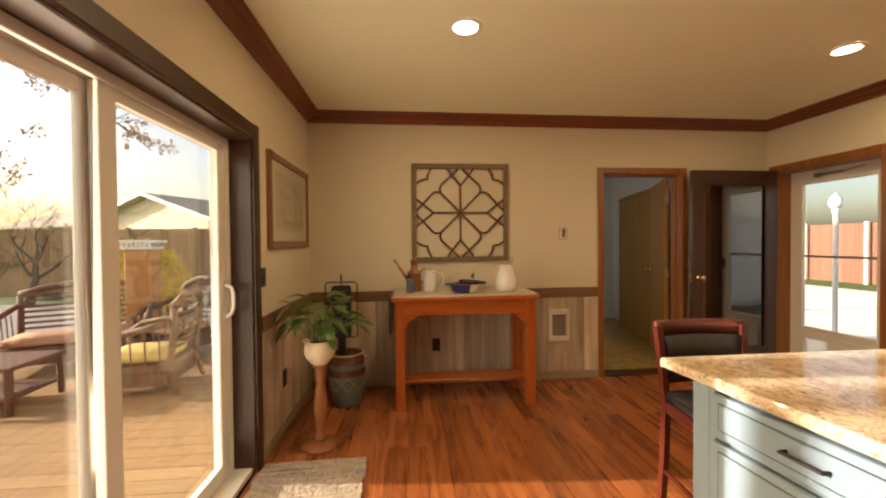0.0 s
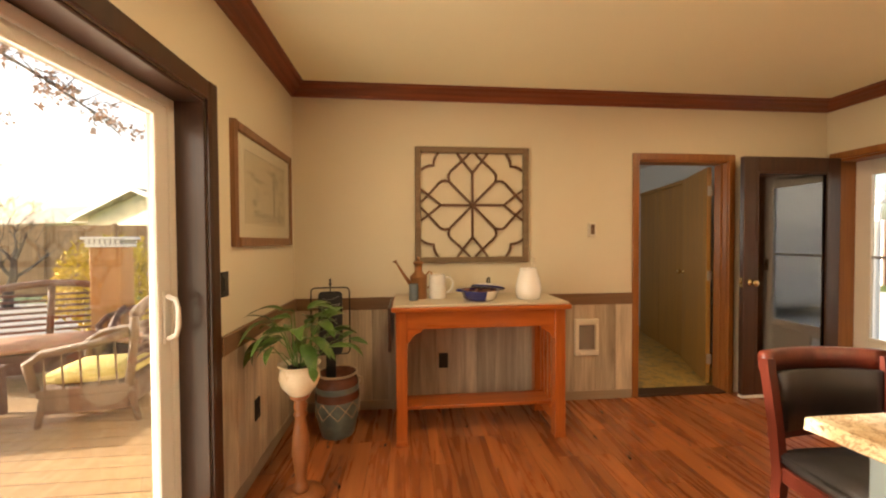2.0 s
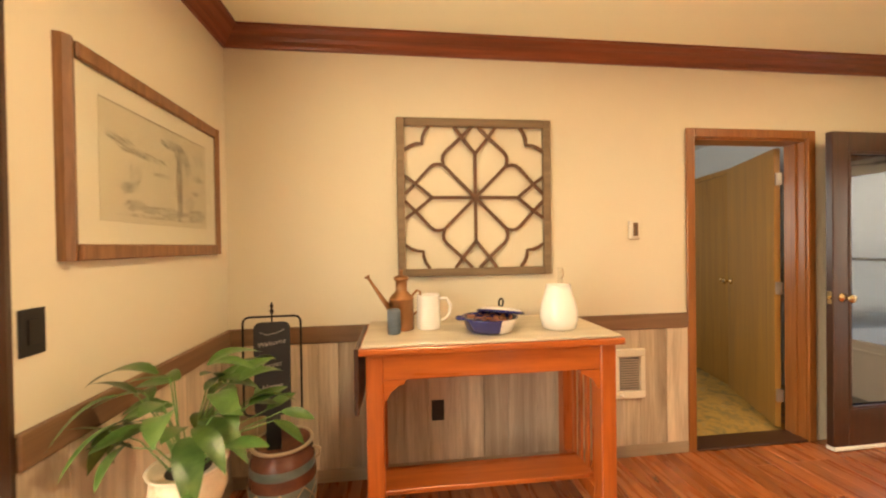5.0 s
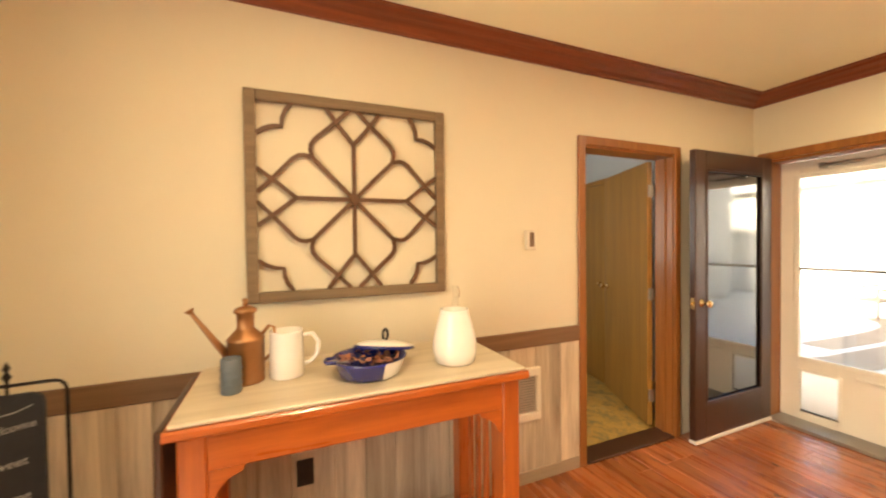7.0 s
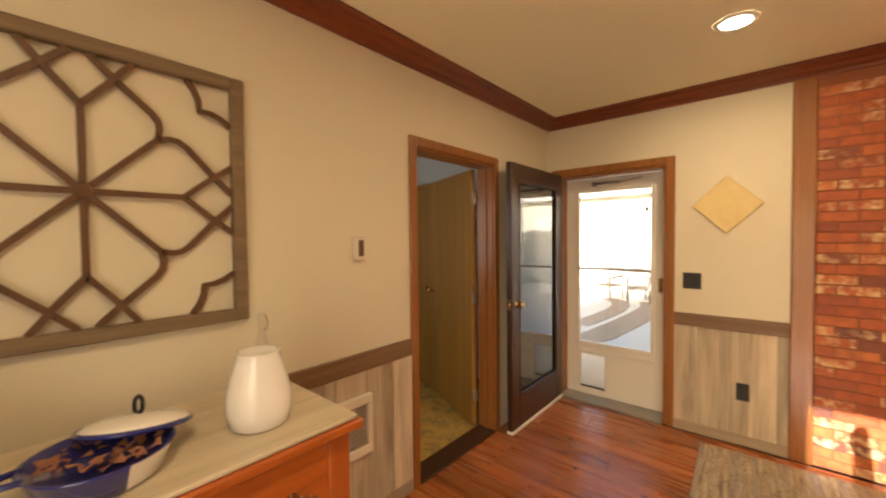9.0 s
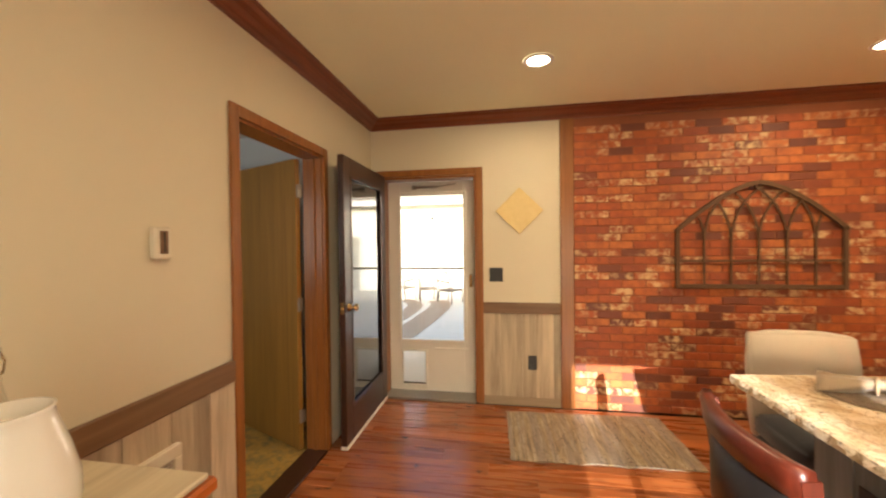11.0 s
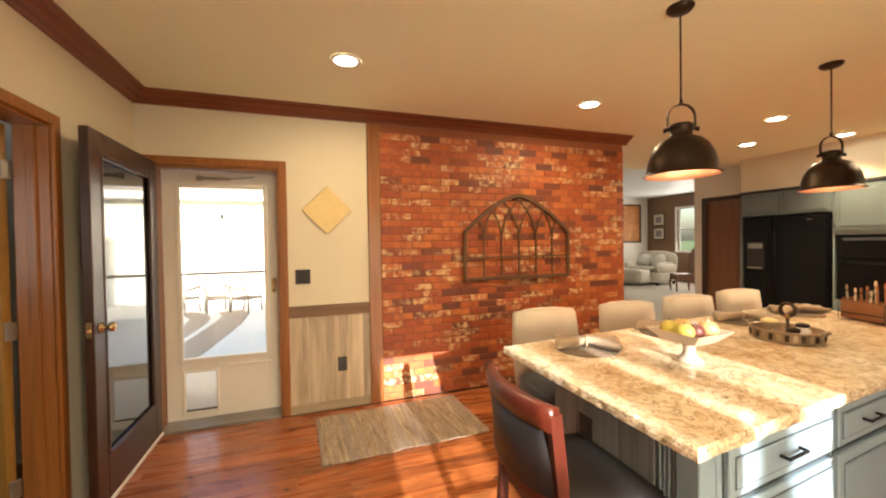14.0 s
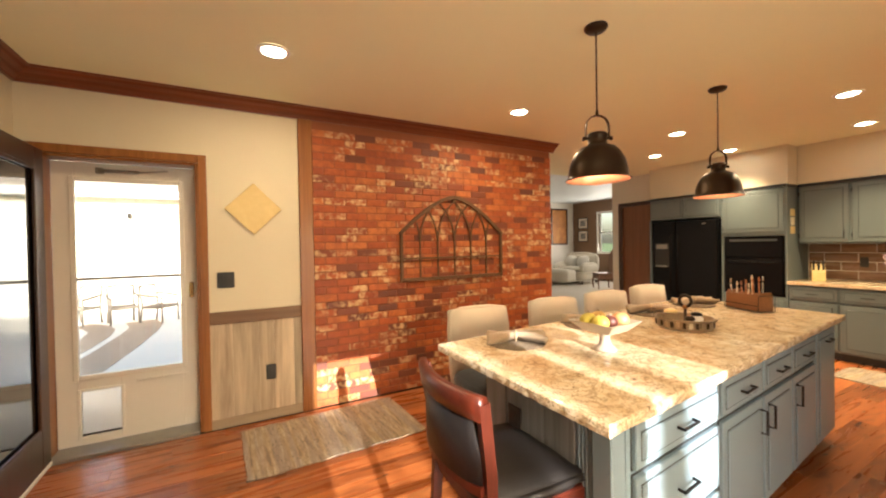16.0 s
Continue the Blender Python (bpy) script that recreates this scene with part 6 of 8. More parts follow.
bx, by, bz = 2.575, 1.79, ZT + 0.102
fruit("lemon", bx + 0.042, by + 0.061, bz + 0.0398, 0.0398, [(0.3, (0.40, 0.31, 0.03)), (0.7, (0.54, 0.44, 0.06))], "ripe yellow lemon on the pedestal dish")
fruit("pear", bx + 0.051, by - 0.019, bz + 0.0398, 0.0398, [(0.3, (0.36, 0.22, 0.05)), (0.7, (0.52, 0.36, 0.11))], "golden yellow pear on the pedestal dish")
fruit("plum", bx - 0.027, by - 0.005, bz + 0.0355, 0.0355, [(0.3, (0.05, 0.012, 0.012)), (0.7, (0.12, 0.03, 0.02))], "dark purple plum on the pedestal dish")
fruit("peach", bx - 0.033, by - 0.073, bz + 0.0398, 0.0398, [(0.3, (0.55, 0.20, 0.08)), (0.7, (0.66, 0.40, 0.16))], "blushed orange peach on the pedestal dish")
fruit("apple", bx - 0.028, by + 0.061, bz + 0.0386, 0.0376, [(0.3, (0.36, 0.33, 0.05)), (0.7, (0.58, 0.50, 0.10))], "yellow-green apple on the pedestal dish")


def place_setting(x, y, rz, label):
    p = thing("place_mat", pose(x, y, ZT, 0, 0, rz), label, "place mat", "place mats")
    part("mat", lathe([(0, 0), (0.148, 0), (0.151, 0.003), (0.148, 0.006), (0, 0.0065)], 32), WOVEN, p)
    for r in (0.05, 0.08, 0.11, 0.14):
        part("coil", tube([(r * math.cos(2 * math.pi * k / 30), r * math.sin(2 * math.pi * k / 30), 0.006) for k in range(30)], 0.003, 5, closed=True), WOVEN, p)
    n = thing("folded_napkin", pose(x, y, ZT + 0.0095, 0, 0, rz + 35), "taupe linen napkin gathered in a ring", "napkin", "napkins")
    rows = []
    nb = bmesh.new()
    for i in range(13):
        u = i / 12
        w = 0.018 + 0.070 * abs(2 * u - 1) ** 1.3
        row = []
        for k in range(9):
            s = 2 * k / 8 - 1
            row.append(nb.verts.new((-0.15 + 0.30 * u, w * s, 0.026 + 0.018 * math.cos(s * 7 + u * 3) * (0.4 + abs(2 * u - 1)) + (0.020 * (1 - abs(2 * u - 1))))))
        rows.append(row)
    for a, b2 in zip(rows, rows[1:]):
        for k in range(8):
            nb.faces.new((a[k], a[k + 1], b2[k + 1], b2[k]))
    ex = bmesh.ops.extrude_face_region(nb, geom=nb.faces[:])
    for v in ex["geom"]:
        if isinstance(v, bmesh.types.BMVert):
            v.co.z = max(0.0, v.co.z - 0.024)
    bmesh.ops.recalc_face_normals(nb, faces=nb.faces[:])
    part("cloth", nb, NAPKIN, n, smooth=True)
    part("napkin_ring", tube([(0, 0.026 * math.cos(2 * math.pi * k / 18), 0.030 + 0.028 * math.sin(2 * math.pi * k / 18)) for k in range(18)], 0.005, 6, closed=True), ROPE, n, "woven napkin ring")


place_setting(2.90, 2.07, 20, "dark round woven place mat with a gathered napkin")
place_setting(2.99, 1.42, -15, "dark round woven place mat under a napkin")
place_setting(3.03, 0.74, 10, "dark round woven place mat under a napkin")
place_setting(3.07, 0.12, 30, "dark round woven place mat under a napkin")

TRAY_METAL = paint("bronzed_metal", (0.34, 0.27, 0.19), 0.30, 0.25, 14, 0.08, 60, metal=0.7)
tr = thing("round_tray", pose(2.66, 0.98, ZT) @ Matrix.Diagonal((0.86, 0.86, 1.2, 1)), "round aged bronze metal tray with a raised rim", "tray")
part("pan", lathe([(0, 0), (0.165, 0), (0.172, 0.006), (0.176, 0.046), (0.180, 0.048), (0.178, 0.052), (0.170, 0.046), (0.164, 0.010), (0, 0.008)], 40), TRAY_METAL, tr, smooth=True)
for k in range(30):
    a = 2 * math.pi * k / 30
    part("gallery_bar", box(0.1755, 0.1795, -0.0105, 0.0105, 0.012, 0.040, 0.0012, m=pose(0, 0, 0, 0, 0, math.degrees(a))), TRAY_METAL if k % 2 else BRONZE, tr)
for s in (-1, 1):
    part("ear", tube([(s * 0.174, -0.04, 0.04), (s * 0.20, -0.03, 0.055), (s * 0.205, 0, 0.058), (s * 0.20, 0.03, 0.055), (s * 0.174, 0.04, 0.04)], 0.005, 6), TRAY_METAL, tr, smooth=True)


def jar(x, y, r, h, mat, label, lidmat):
    j = thing("small_jar", pose(x, y, ZT + 0.0085), label, "jar", "jars on the tray")
    part("body", lathe([(0, 0), (r, 0), (r * 1.04, 0.006), (r * 1.04, h * 0.75), (r * 0.8, h * 0.9), (r * 0.8, h), (0, h)], 20), mat, j, smooth=True)
    part("lid", lathe([(0, h), (r * 0.86, h), (r * 0.86, h + 0.014), (r * 0.3, h + 0.022), (0, h + 0.022)], 20), lidmat, j, smooth=True)


jar(2.715, 1.02, 0.042, 0.075, GLASS, "clear glass jar with a pale wooden lid", MAPLE)
jar(2.615, 0.93, 0.034, 0.060, CERAMIC, "white ceramic jar with a dark lid", BLACK_METAL)
jar(2.595, 1.035, 0.030, 0.050, BLACK_PLASTIC, "small black jar with a bronze lid", BRONZE)
tw = thing("bronze_tray_ornament", pose(2.68, 0.93, ZT + 0.0085), "bronze ribbon ornament standing on the tray", "ornament")
part("stem", lathe([(0, 0), (0.035, 0), (0.036, 0.006), (0.010, 0.012), (0.008, 0.10), (0, 0.10)], 18), BRONZE, tw, smooth=True)
part("bow", tube([(0.034 * math.cos(2 * math.pi * k / 24), 0, 0.140 + 0.034 * math.sin(2 * math.pi * k / 24)) for k in range(24)], 0.009, 8, closed=True), BRONZE, tw, smooth=True)
part("knot", lathe([(0, 0.092), (0.016, 0.096), (0.016, 0.112), (0, 0.116)], 12), COPPER, tw, smooth=True)

cd = thing("utensil_caddy", pose(2.73, 0.03, ZT, 0, 0, 160) @ Matrix.Diagonal((0.78, 1.0, 1.18, 1)), "brown wooden utensil caddy with a dark wire frame", "caddy")
CAD = wood("caddy_wood", (0.14, 0.055, 0.022), (0.29, 0.125, 0.05), "X", 0.45, 0.1, 26, 1.2)
part("bottom_board", box(-0.165, 0.165, -0.06, 0.06, 0.008, 0.018, 0.002), CAD, cd)
for s in (-1, 1):
    part("side_board", box(-0.165, 0.165, s * 0.060, s * 0.050, 0.008, 0.105, 0.002), CAD, cd)
    part("end_board", box(s * 0.165, s * 0.155, -0.050, 0.050, 0.018, 0.118, 0.002), CAD, cd)
    part("wire_hoop", tube([(s * 0.172, -0.068, 0.003), (s * 0.172, -0.068, 0.10), (s * 0.172, 0.068, 0.10), (s * 0.172, 0.068, 0.003)], 0.003, 6), BLACK_METAL, cd)
    part("wire_rail", tube([(-0.172, s * 0.068, 0.04), (0.172, s * 0.068, 0.04)], 0.003, 6), BLACK_METAL, cd)
rnd = random.Random(31)
for k in range(11):
    x2 = -0.13 + k * 0.026
    lean, dy = rnd.uniform(-0.03, 0.03), rnd.uniform(-0.03, 0.03)
    u = thing("wooden_utensil" if k % 3 else "steel_utensil", cd.matrix_world @ pose(x2, dy, 0.020), "pale wooden spoon standing in the caddy" if k % 3 else "steel fork standing in the caddy", "utensil", "utensils in the caddy")
    hh = rnd.uniform(0.11, 0.165)
    mt = (TABLE_TOP if k % 2 else PEDESTAL) if k % 3 else STEEL
    part("handle", tube([(0, 0, 0), (lean * 0.5, 0, hh * 0.5), (lean, 0, hh)], [0.005, 0.005, 0.006], 6), mt, u, smooth=True)
    part("bowl", lathe([(0, -0.018), (0.009, -0.008), (0.011, 0.004), (0.006, 0.015), (0, 0.018)], 10, m=pose(lean, 0, hh + 0.02) @ Matrix.Diagonal((1, 0.35, 1, 1))), mt, u, smooth=True)

# ---------------------------------------------------------------- kitchen along the south wall
FRONT = -2.62


def face(parent, x0, x1, z0, z1, y, mat=GREEN_PAINT):
    """A raised-panel front that faces north at y."""
    name = "drawer_front" if z1 - z0 < 0.3 else "cabinet_door"
    f = part(name, box(x0, x1, y, y + 0.020, z0, z1, 0.004), mat, parent)
    e = 0.05 if z1 - z0 > 0.3 else 0.032
    part("glaze_line", box(x0 + e - 0.004, x1 - e + 0.004, y + 0.019, y + 0.0212, z0 + e - 0.004, z1 - e + 0.004), GLAZE, f)
    part("raised_panel", box(x0 + e, x1 - e, y + 0.019, y + 0.027, z0 + e, z1 - e, 0.006), mat, f)
    return f


def knob_bar(parent, x, y, z, upright):
    a, b2 = ((x, y + 0.024, z - 0.05), (x, y + 0.024, z + 0.05)) if upright else ((x - 0.05, y + 0.024, z), (x + 0.05, y + 0.024, z))
    part("pull", tube([(a[0], y + 0.018, a[2]), (a[0], y + 0.045, a[2]), (b2[0], y + 0.045, b2[2]), (b2[0], y + 0.018, b2[2])], 0.005, 6), BLACK_METAL, parent, "dark bail pull")


edges = [3.43, 2.98, 2.53, 2.08, 1.63, 1.18, 0.73, 0.12]
for x1, x0 in zip(edges, edges[1:]):
    c = thing("base_cabinet", pose(0, 0, 0), "sage-grey painted base cabinet with a drawer and raised-panel door", "cabinet", "base cabinets")
    part("body", box(x0 + 0.001, x1 - 0.001, ROOM_S + 0.002, FRONT, 0.09, 0.834), GREEN_PAINT, c)
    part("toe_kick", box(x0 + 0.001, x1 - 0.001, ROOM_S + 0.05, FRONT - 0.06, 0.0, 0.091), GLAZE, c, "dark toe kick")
    f = face(c, x0 + 0.012, x1 - 0.012, 0.66, 0.81, FRONT)
    knob_bar(f, (x0 + x1) / 2, FRONT, 0.735, False)
    f = face(c, x0 + 0.012, x1 - 0.012, 0.11, 0.64, FRONT)
    knob_bar(f, x0 + 0.05, FRONT, 0.55, True)
cw = thing("kitchen_worktop", pose(0, 0, 0), "cream granite kitchen worktop along the wall", "worktop")
part("slab", box(0.11, 3.435, ROOM_S + 0.001, FRONT + 0.04, 0.835, 0.876, 0.006, seg=2), STONE, cw)
UF = -2.91
uedge = [3.43, 2.96, 2.49, 2.02, 1.55, 1.08, 0.61, 0.12]
for x1, x0 in zip(uedge, uedge[1:]):
    c = thing("wall_cabinet", pose(0, 0, 0), "sage-grey painted wall cabinet with a raised-panel door", "cabinet", "wall cabinets")
    part("body", box(x0 + 0.001, x1 - 0.001, ROOM_S + 0.002, UF, 1.33, 2.078), GREEN_PAINT, c)
    f = face(c, x0 + 0.014, x1 - 0.014, 1.35, 2.03, UF)
    knob_bar(f, x0 + 0.05, UF, 1.44, True)
    for z in (1.43, 1.95):
        part("hinge", box(x1 - 0.012, x1 - 0.004, UF, UF + 0.022, z - 0.025, z + 0.025, 0.002), BLACK_METAL, c, "dark hinge")
structure("cabinet_top_trim", box(0.11, 3.436, UF - 0.01, UF + 0.022, 2.045, 2.079, 0.006), GLAZE, "dark trim strip above wall cabinets", "trim")
structure("oven_cabinet_top_trim", box(3.442, 5.218, FRONT - 0.012, FRONT + 0.022, 2.046, 2.079, 0.006), GLAZE, "dark trim strip above oven cabinet", "trim")

oc = thing("oven_cabinet", pose(0, 0, 0), "tall sage-grey cabinet with a black built-in oven", "cabinet")
ob0, ob1 = 3.44, 4.165
part("side_panel", box(ob0, ob0 + 0.02, ROOM_S + 0.002, FRONT, 0.0, 2.044), GREEN_PAINT, oc)
part("side_panel", box(ob1 - 0.02, ob1, ROOM_S + 0.002, FRONT, 0.0, 2.044), GREEN_PAINT, oc)
part("back_panel", box(ob0 + 0.02, ob1 - 0.02, ROOM_S + 0.002, -2.98, 0.0, 2.044), GLAZE, oc)
part("upper_box", box(ob0 + 0.02, ob1 - 0.02, -2.98, FRONT, 1.44, 2.044), GREEN_PAINT, oc)
part("lower_box", box(ob0 + 0.02, ob1 - 0.02, -2.98, FRONT, 0.09, 0.66), GREEN_PAINT, oc)
f = face(oc, ob0 + 0.03, ob1 - 0.03, 1.49, 2.02, FRONT)
f = face(oc, ob0 + 0.03, ob1 - 0.03, 0.12, 0.62, FRONT)
for z in (1.55, 1.95):
    part("hinge", box(ob1 - 0.03, ob1 - 0.02, FRONT, FRONT + 0.022, z - 0.025, z + 0.025, 0.002), BLACK_METAL, oc, "dark hinge")
ov = thing("built_in_oven", pose(0, 0, 0), "glossy black built-in double oven with a glass front", "oven")
part("body", box(ob0 + 0.022, ob1 - 0.022, -2.97, FRONT - 0.03, 0.662, 1.438, 0.004), APPLIANCE, ov)
part("upper_door", box(ob0 + 0.045, ob1 - 0.045, FRONT - 0.03, FRONT + 0.004, 1.16, 1.42, 0.006), APPLIANCE, ov)
part("lower_door", box(ob0 + 0.045, ob1 - 0.045, FRONT - 0.03, FRONT + 0.004, 0.69, 1.145, 0.006), APPLIANCE, ov)
part("handle", tube([(ob0 + 0.1, FRONT + 0.004, 1.10), (ob0 + 0.1, FRONT + 0.04, 1.10), (ob1 - 0.1, FRONT + 0.04, 1.10), (ob1 - 0.1, FRONT + 0.004, 1.10)], 0.009, 8), APPLIANCE, ov, smooth=True)
part("control_strip", box(ob0 + 0.1, ob1 - 0.1, FRONT + 0.004, FRONT + 0.008, 1.37, 1.40), GLAZE, ov)
for k in range(2):
    part("note", box(ob0 - 0.004, ob0 - 0.0005, -2.83, -2.70, 1.46 + 0.22 * k, 1.55 + 0.22 * k), MAPLE, oc, "yellow note stuck to the side")
part("note", box(ob0 - 0.004, ob0 - 0.0005, -2.82, -2.71, 1.565, 1.665), IVORY, oc, "small picture stuck to the side")



fr = thing("refrigerator", pose(0, 0, 0), "glossy black side-by-side refrigerator with an ice dispenser", "refrigerator")
f0, f1, fy = 4.195, 5.135, -2.56
part("body", box(f0, f1, ROOM_S + 0.03, fy - 0.05, 0.02, 1.70, 0.006), APPLIANCE, fr)
sp = f0 + 0.57
d1 = part("fridge_door", box(f0 + 0.002, sp - 0.004, fy - 0.05, fy, 0.09, 1.695, 0.012, seg=2), APPLIANCE, fr)
d2 = part("freezer_door", box(sp + 0.004, f1 - 0.002, fy - 0.05, fy, 0.09, 1.695, 0.012, seg=2), APPLIANCE, fr)
part("handle", tube([(sp - 0.05, fy, 0.6), (sp - 0.05, fy + 0.05, 0.62), (sp - 0.05, fy + 0.05, 1.48), (sp - 0.05, fy, 1.5)], 0.012, 8), APPLIANCE, d1, smooth=True)
part("handle", tube([(sp + 0.05, fy, 0.6), (sp + 0.05, fy + 0.05, 0.62), (sp + 0.05, fy + 0.05, 1.48), (sp + 0.05, fy, 1.5)], 0.012, 8), APPLIANCE, d2, smooth=True)
part("dispenser_frame", box(sp + 0.10, sp + 0.32, fy, fy + 0.006, 0.98, 1.36, 0.004), BLACK_PLASTIC, d2)
part("dispenser_panel", box(sp + 0.12, sp + 0.30, fy + 0.006, fy + 0.010, 1.27, 1.34, 0.002), GREY_METAL, d2, "grey dispenser panel")
part("dispenser_tray", box(sp + 0.12, sp + 0.30, fy + 0.006, fy + 0.03, 0.99, 1.01, 0.002), GREY_METAL, d2)
part("badge", box(f0 + 0.14, f0 + 0.19, fy, fy + 0.002, 1.63, 1.645), STEEL, d1, "small steel badge")
part("base_grille", box(f0 + 0.01, f1 - 0.01, fy - 0.08, fy - 0.04, 0.0, 0.088), BLACK_PLASTIC, fr)
fc = thing("fridge_cabinet", pose(0, 0, 0), "sage-grey cabinet above the refrigerator with two doors", "cabinet")
part("body", box(4.168, 5.20, ROOM_S + 0.002, FRONT, 1.725, 2.044), GREEN_PAINT, fc)
for a, b2 in ((4.18, 4.66), (4.68, 5.19)):
    f = face(fc, a, b2, 1.735, 2.03, FRONT)
part("side_panel", box(5.185, 5.218, ROOM_S + 0.002, FRONT, 0.0, 1.724), GREEN_PAINT, fc)

# backsplash
TILE = wood("brown_glass_tile", (0.13, 0.070, 0.042), (0.26, 0.155, 0.10), "X", 0.25, 0.3, 12, 2.0, 0.15)
bs = thing("backsplash", pose(0, 0, 0), "brown running-bond tile backsplash with pale joints", "backsplash", kind="structure")
part("grout", box(0.11, 3.436, ROOM_S + 0.001, ROOM_S + 0.006, 0.877, 1.329), LIVING_WALL, bs)
for r in range(4):
    z0 = 0.882 + r * 0.112
    x = 3.43 + (0.0 if r % 2 else -0.15)
    first = True
    x = 3.43
    while x > 0.2:
        w = 0.30 if (r % 2 or x < 3.42) else 0.15
        part("tile", box(max(0.115, x - w + 0.004), x - 0.004, ROOM_S + 0.006, ROOM_S + 0.013, z0, z0 + 0.104), TILE, bs)
        x -= w
plate("wall_outlet", pose(2.93, ROOM_S + 0.0135, 1.10, 0, 0, 180), 0.074, 0.12, BLACK_PLASTIC, "black outlet on the tile backsplash", "outlet", two)
kb = thing("knife_block", pose(3.25, -2.92, 0.877, 0, 0, 20), "pale wooden knife block full of black-handled knives", "knife block")
part("block", prism([(-0.09, 0.0), (0.09, 0.0), (0.09, 0.10), (-0.02, 0.20), (-0.09, 0.15)], "X", -0.06, 0.06), MAPLE, kb)
for k in range(6):
    xx = -0.042 + (k % 3) * 0.042
    yy, zz = (0.045, 0.14) if k < 3 else (-0.005, 0.185)
    part("knife_handle", tube([(xx, yy, zz - 0.01), (xx, yy + 0.05, zz + 0.055)], 0.010, 6), BLACK_PLASTIC, kb, "black knife handle")
fv = thing("dried_flower_crock", pose(2.62, -2.95, 0.877), "tan crock holding a bunch of dried lilac flowers", "vase")
part("crock", lathe([(0, 0), (0.055, 0), (0.065, 0.02), (0.068, 0.11), (0.060, 0.14), (0.063, 0.15), (0.055, 0.15), (0.052, 0.12), (0, 0.05)], 22), MAPLE, fv, smooth=True)
FLOWER = mottled("lilac_petals", [(0.3, (0.20, 0.15, 0.20)), (0.7, (0.42, 0.34, 0.40))], 40, 0.9, 0.1)
rnd = random.Random(77)
for k in range(16):
    a, r = rnd.uniform(0, 6.28), rnd.uniform(0.02, 0.10)
    tip = (r * math.cos(a), r * math.sin(a), rnd.uniform(0.22, 0.32))
    part("stem", tube([(0, 0, 0.06), (tip[0] * 0.4, tip[1] * 0.4, 0.17), tip], 0.002, 5), STEM, fv)
    part("flower", lathe([(0, -0.02), (0.014, -0.008), (0.018, 0.006), (0.010, 0.02), (0, 0.024)], 8, m=pose(*tip, rnd.uniform(-30, 30), rnd.uniform(-30, 30), 0)), FLOWER, fv, "dried lilac flower")

# hall door beside the refrigerator
d = thing("door_5", pose(0, -2.93, 0), "dark brown flush hall door in a dark casing, closed", "door", kind="structure")
part("leaf", box(5.33, 5.96, -0.05, -0.02, 0.015, 2.03, 0.002), HALL_DOOR, d)
part("casing", box(5.245, 5.33, 0.001, 0.018, 0.0, 2.03, 0.003), DARK_TRIM, d)
part("casing", box(5.94, 6.02, 0.001, 0.018, 0.0, 2.03, 0.003), DARK_TRIM, d)
part("casing", box(5.245, 6.02, 0.001, 0.018, 2.031, 2.10, 0.003), DARK_TRIM, d)

# ---------------------------------------------------------------- living room things
WHITE_CUSHION = fabric("white_cushion", (0.82, 0.79, 0.72), 0.12, 60)
so = thing("cream_chaise", pose(10.75, -6.95, 0.004, 0, 0, 188), "cream upholstered chaise armchair with loose cushions", "armchair")
part("base", soft_box(-0.62, 0.62, -0.50, 0.45, 0.10, 0.42, 0.06, 0.01), CREAM_SOFA, so, smooth=True)
part("seat_cushion", soft_box(-0.40, 0.40, -0.62, 0.30, 0.42, 0.55, 0.06, 0.02), CREAM_SOFA, so, smooth=True)
part("ottoman", soft_box(-0.66, 0.40, -1.10, -0.52, 0.07, 0.50, 0.06, 0.02), CREAM_SOFA, so, smooth=True)
part("backrest", soft_box(-0.60, 0.60, 0.25, 0.52, 0.40, 1.02, 0.11, 0.03), CREAM_SOFA, so, smooth=True)
for s in (-1, 1):
    part("arm", soft_box(s * 0.40 if s > 0 else -0.66, 0.66 if s > 0 else s * 0.40, -0.48, 0.45, 0.35, 0.70, 0.12, 0.02), CREAM_SOFA, so, smooth=True)
    for yy in (-0.42, 0.40):
        part("foot", lathe([(0, 0), (0.03, 0), (0.04, 0.10), (0, 0.10)], 10, cx=s * 0.52, cy=yy), DARK_TRIM, so)
for k, (x2, r) in enumerate(((-0.22, 12), (0.20, -10))):
    cu = thing("scatter_cushion", so.matrix_world @ pose(x2 * 1.3, 0.02, 0.56, -22, r, 0), "pale patterned scatter cushion on the chaise", "cushion", "scatter cushions")
    part("cover", soft_box(-0.20, 0.20, -0.06, 0.06, 0.0, 0.38, 0.055, 0.03), WHITE_CUSHION, cu, smooth=True)
ac = thing("carved_wooden_chair", pose(9.05, -6.25, 0.004, 0, 0, 150), "dark carved high-backed wooden chair", "chair")
part("seat", box(-0.24, 0.24, -0.24, 0.24, 0.42, 0.47, 0.012), HALL_DOOR, ac)
for sx in (-1, 1):
    part("front_leg", tube([(sx * 0.21, -0.21, 0.42), (sx * 0.23, -0.24, 0.2), (sx * 0.21, -0.22, 0.0)], [0.028, 0.022, 0.018], 8), HALL_DOOR, ac, smooth=True)
    part("back_post", tube([(sx * 0.21, 0.24, 0.0), (sx * 0.21, 0.22, 0.45), (sx * 0.22, 0.27, 0.85), (sx * 0.17, 0.31, 1.08)], 0.024, 8), HALL_DOOR, ac, smooth=True)
part("back_panel", box(-0.20, 0.20, 0.235, 0.249, 0.47, 1.04, 0.004), HALL_DOOR, ac, "dark carved back panel")
part("apron", box(-0.22, 0.22, -0.22, 0.22, 0.30, 0.42, 0.01), HALL_DOOR, ac)
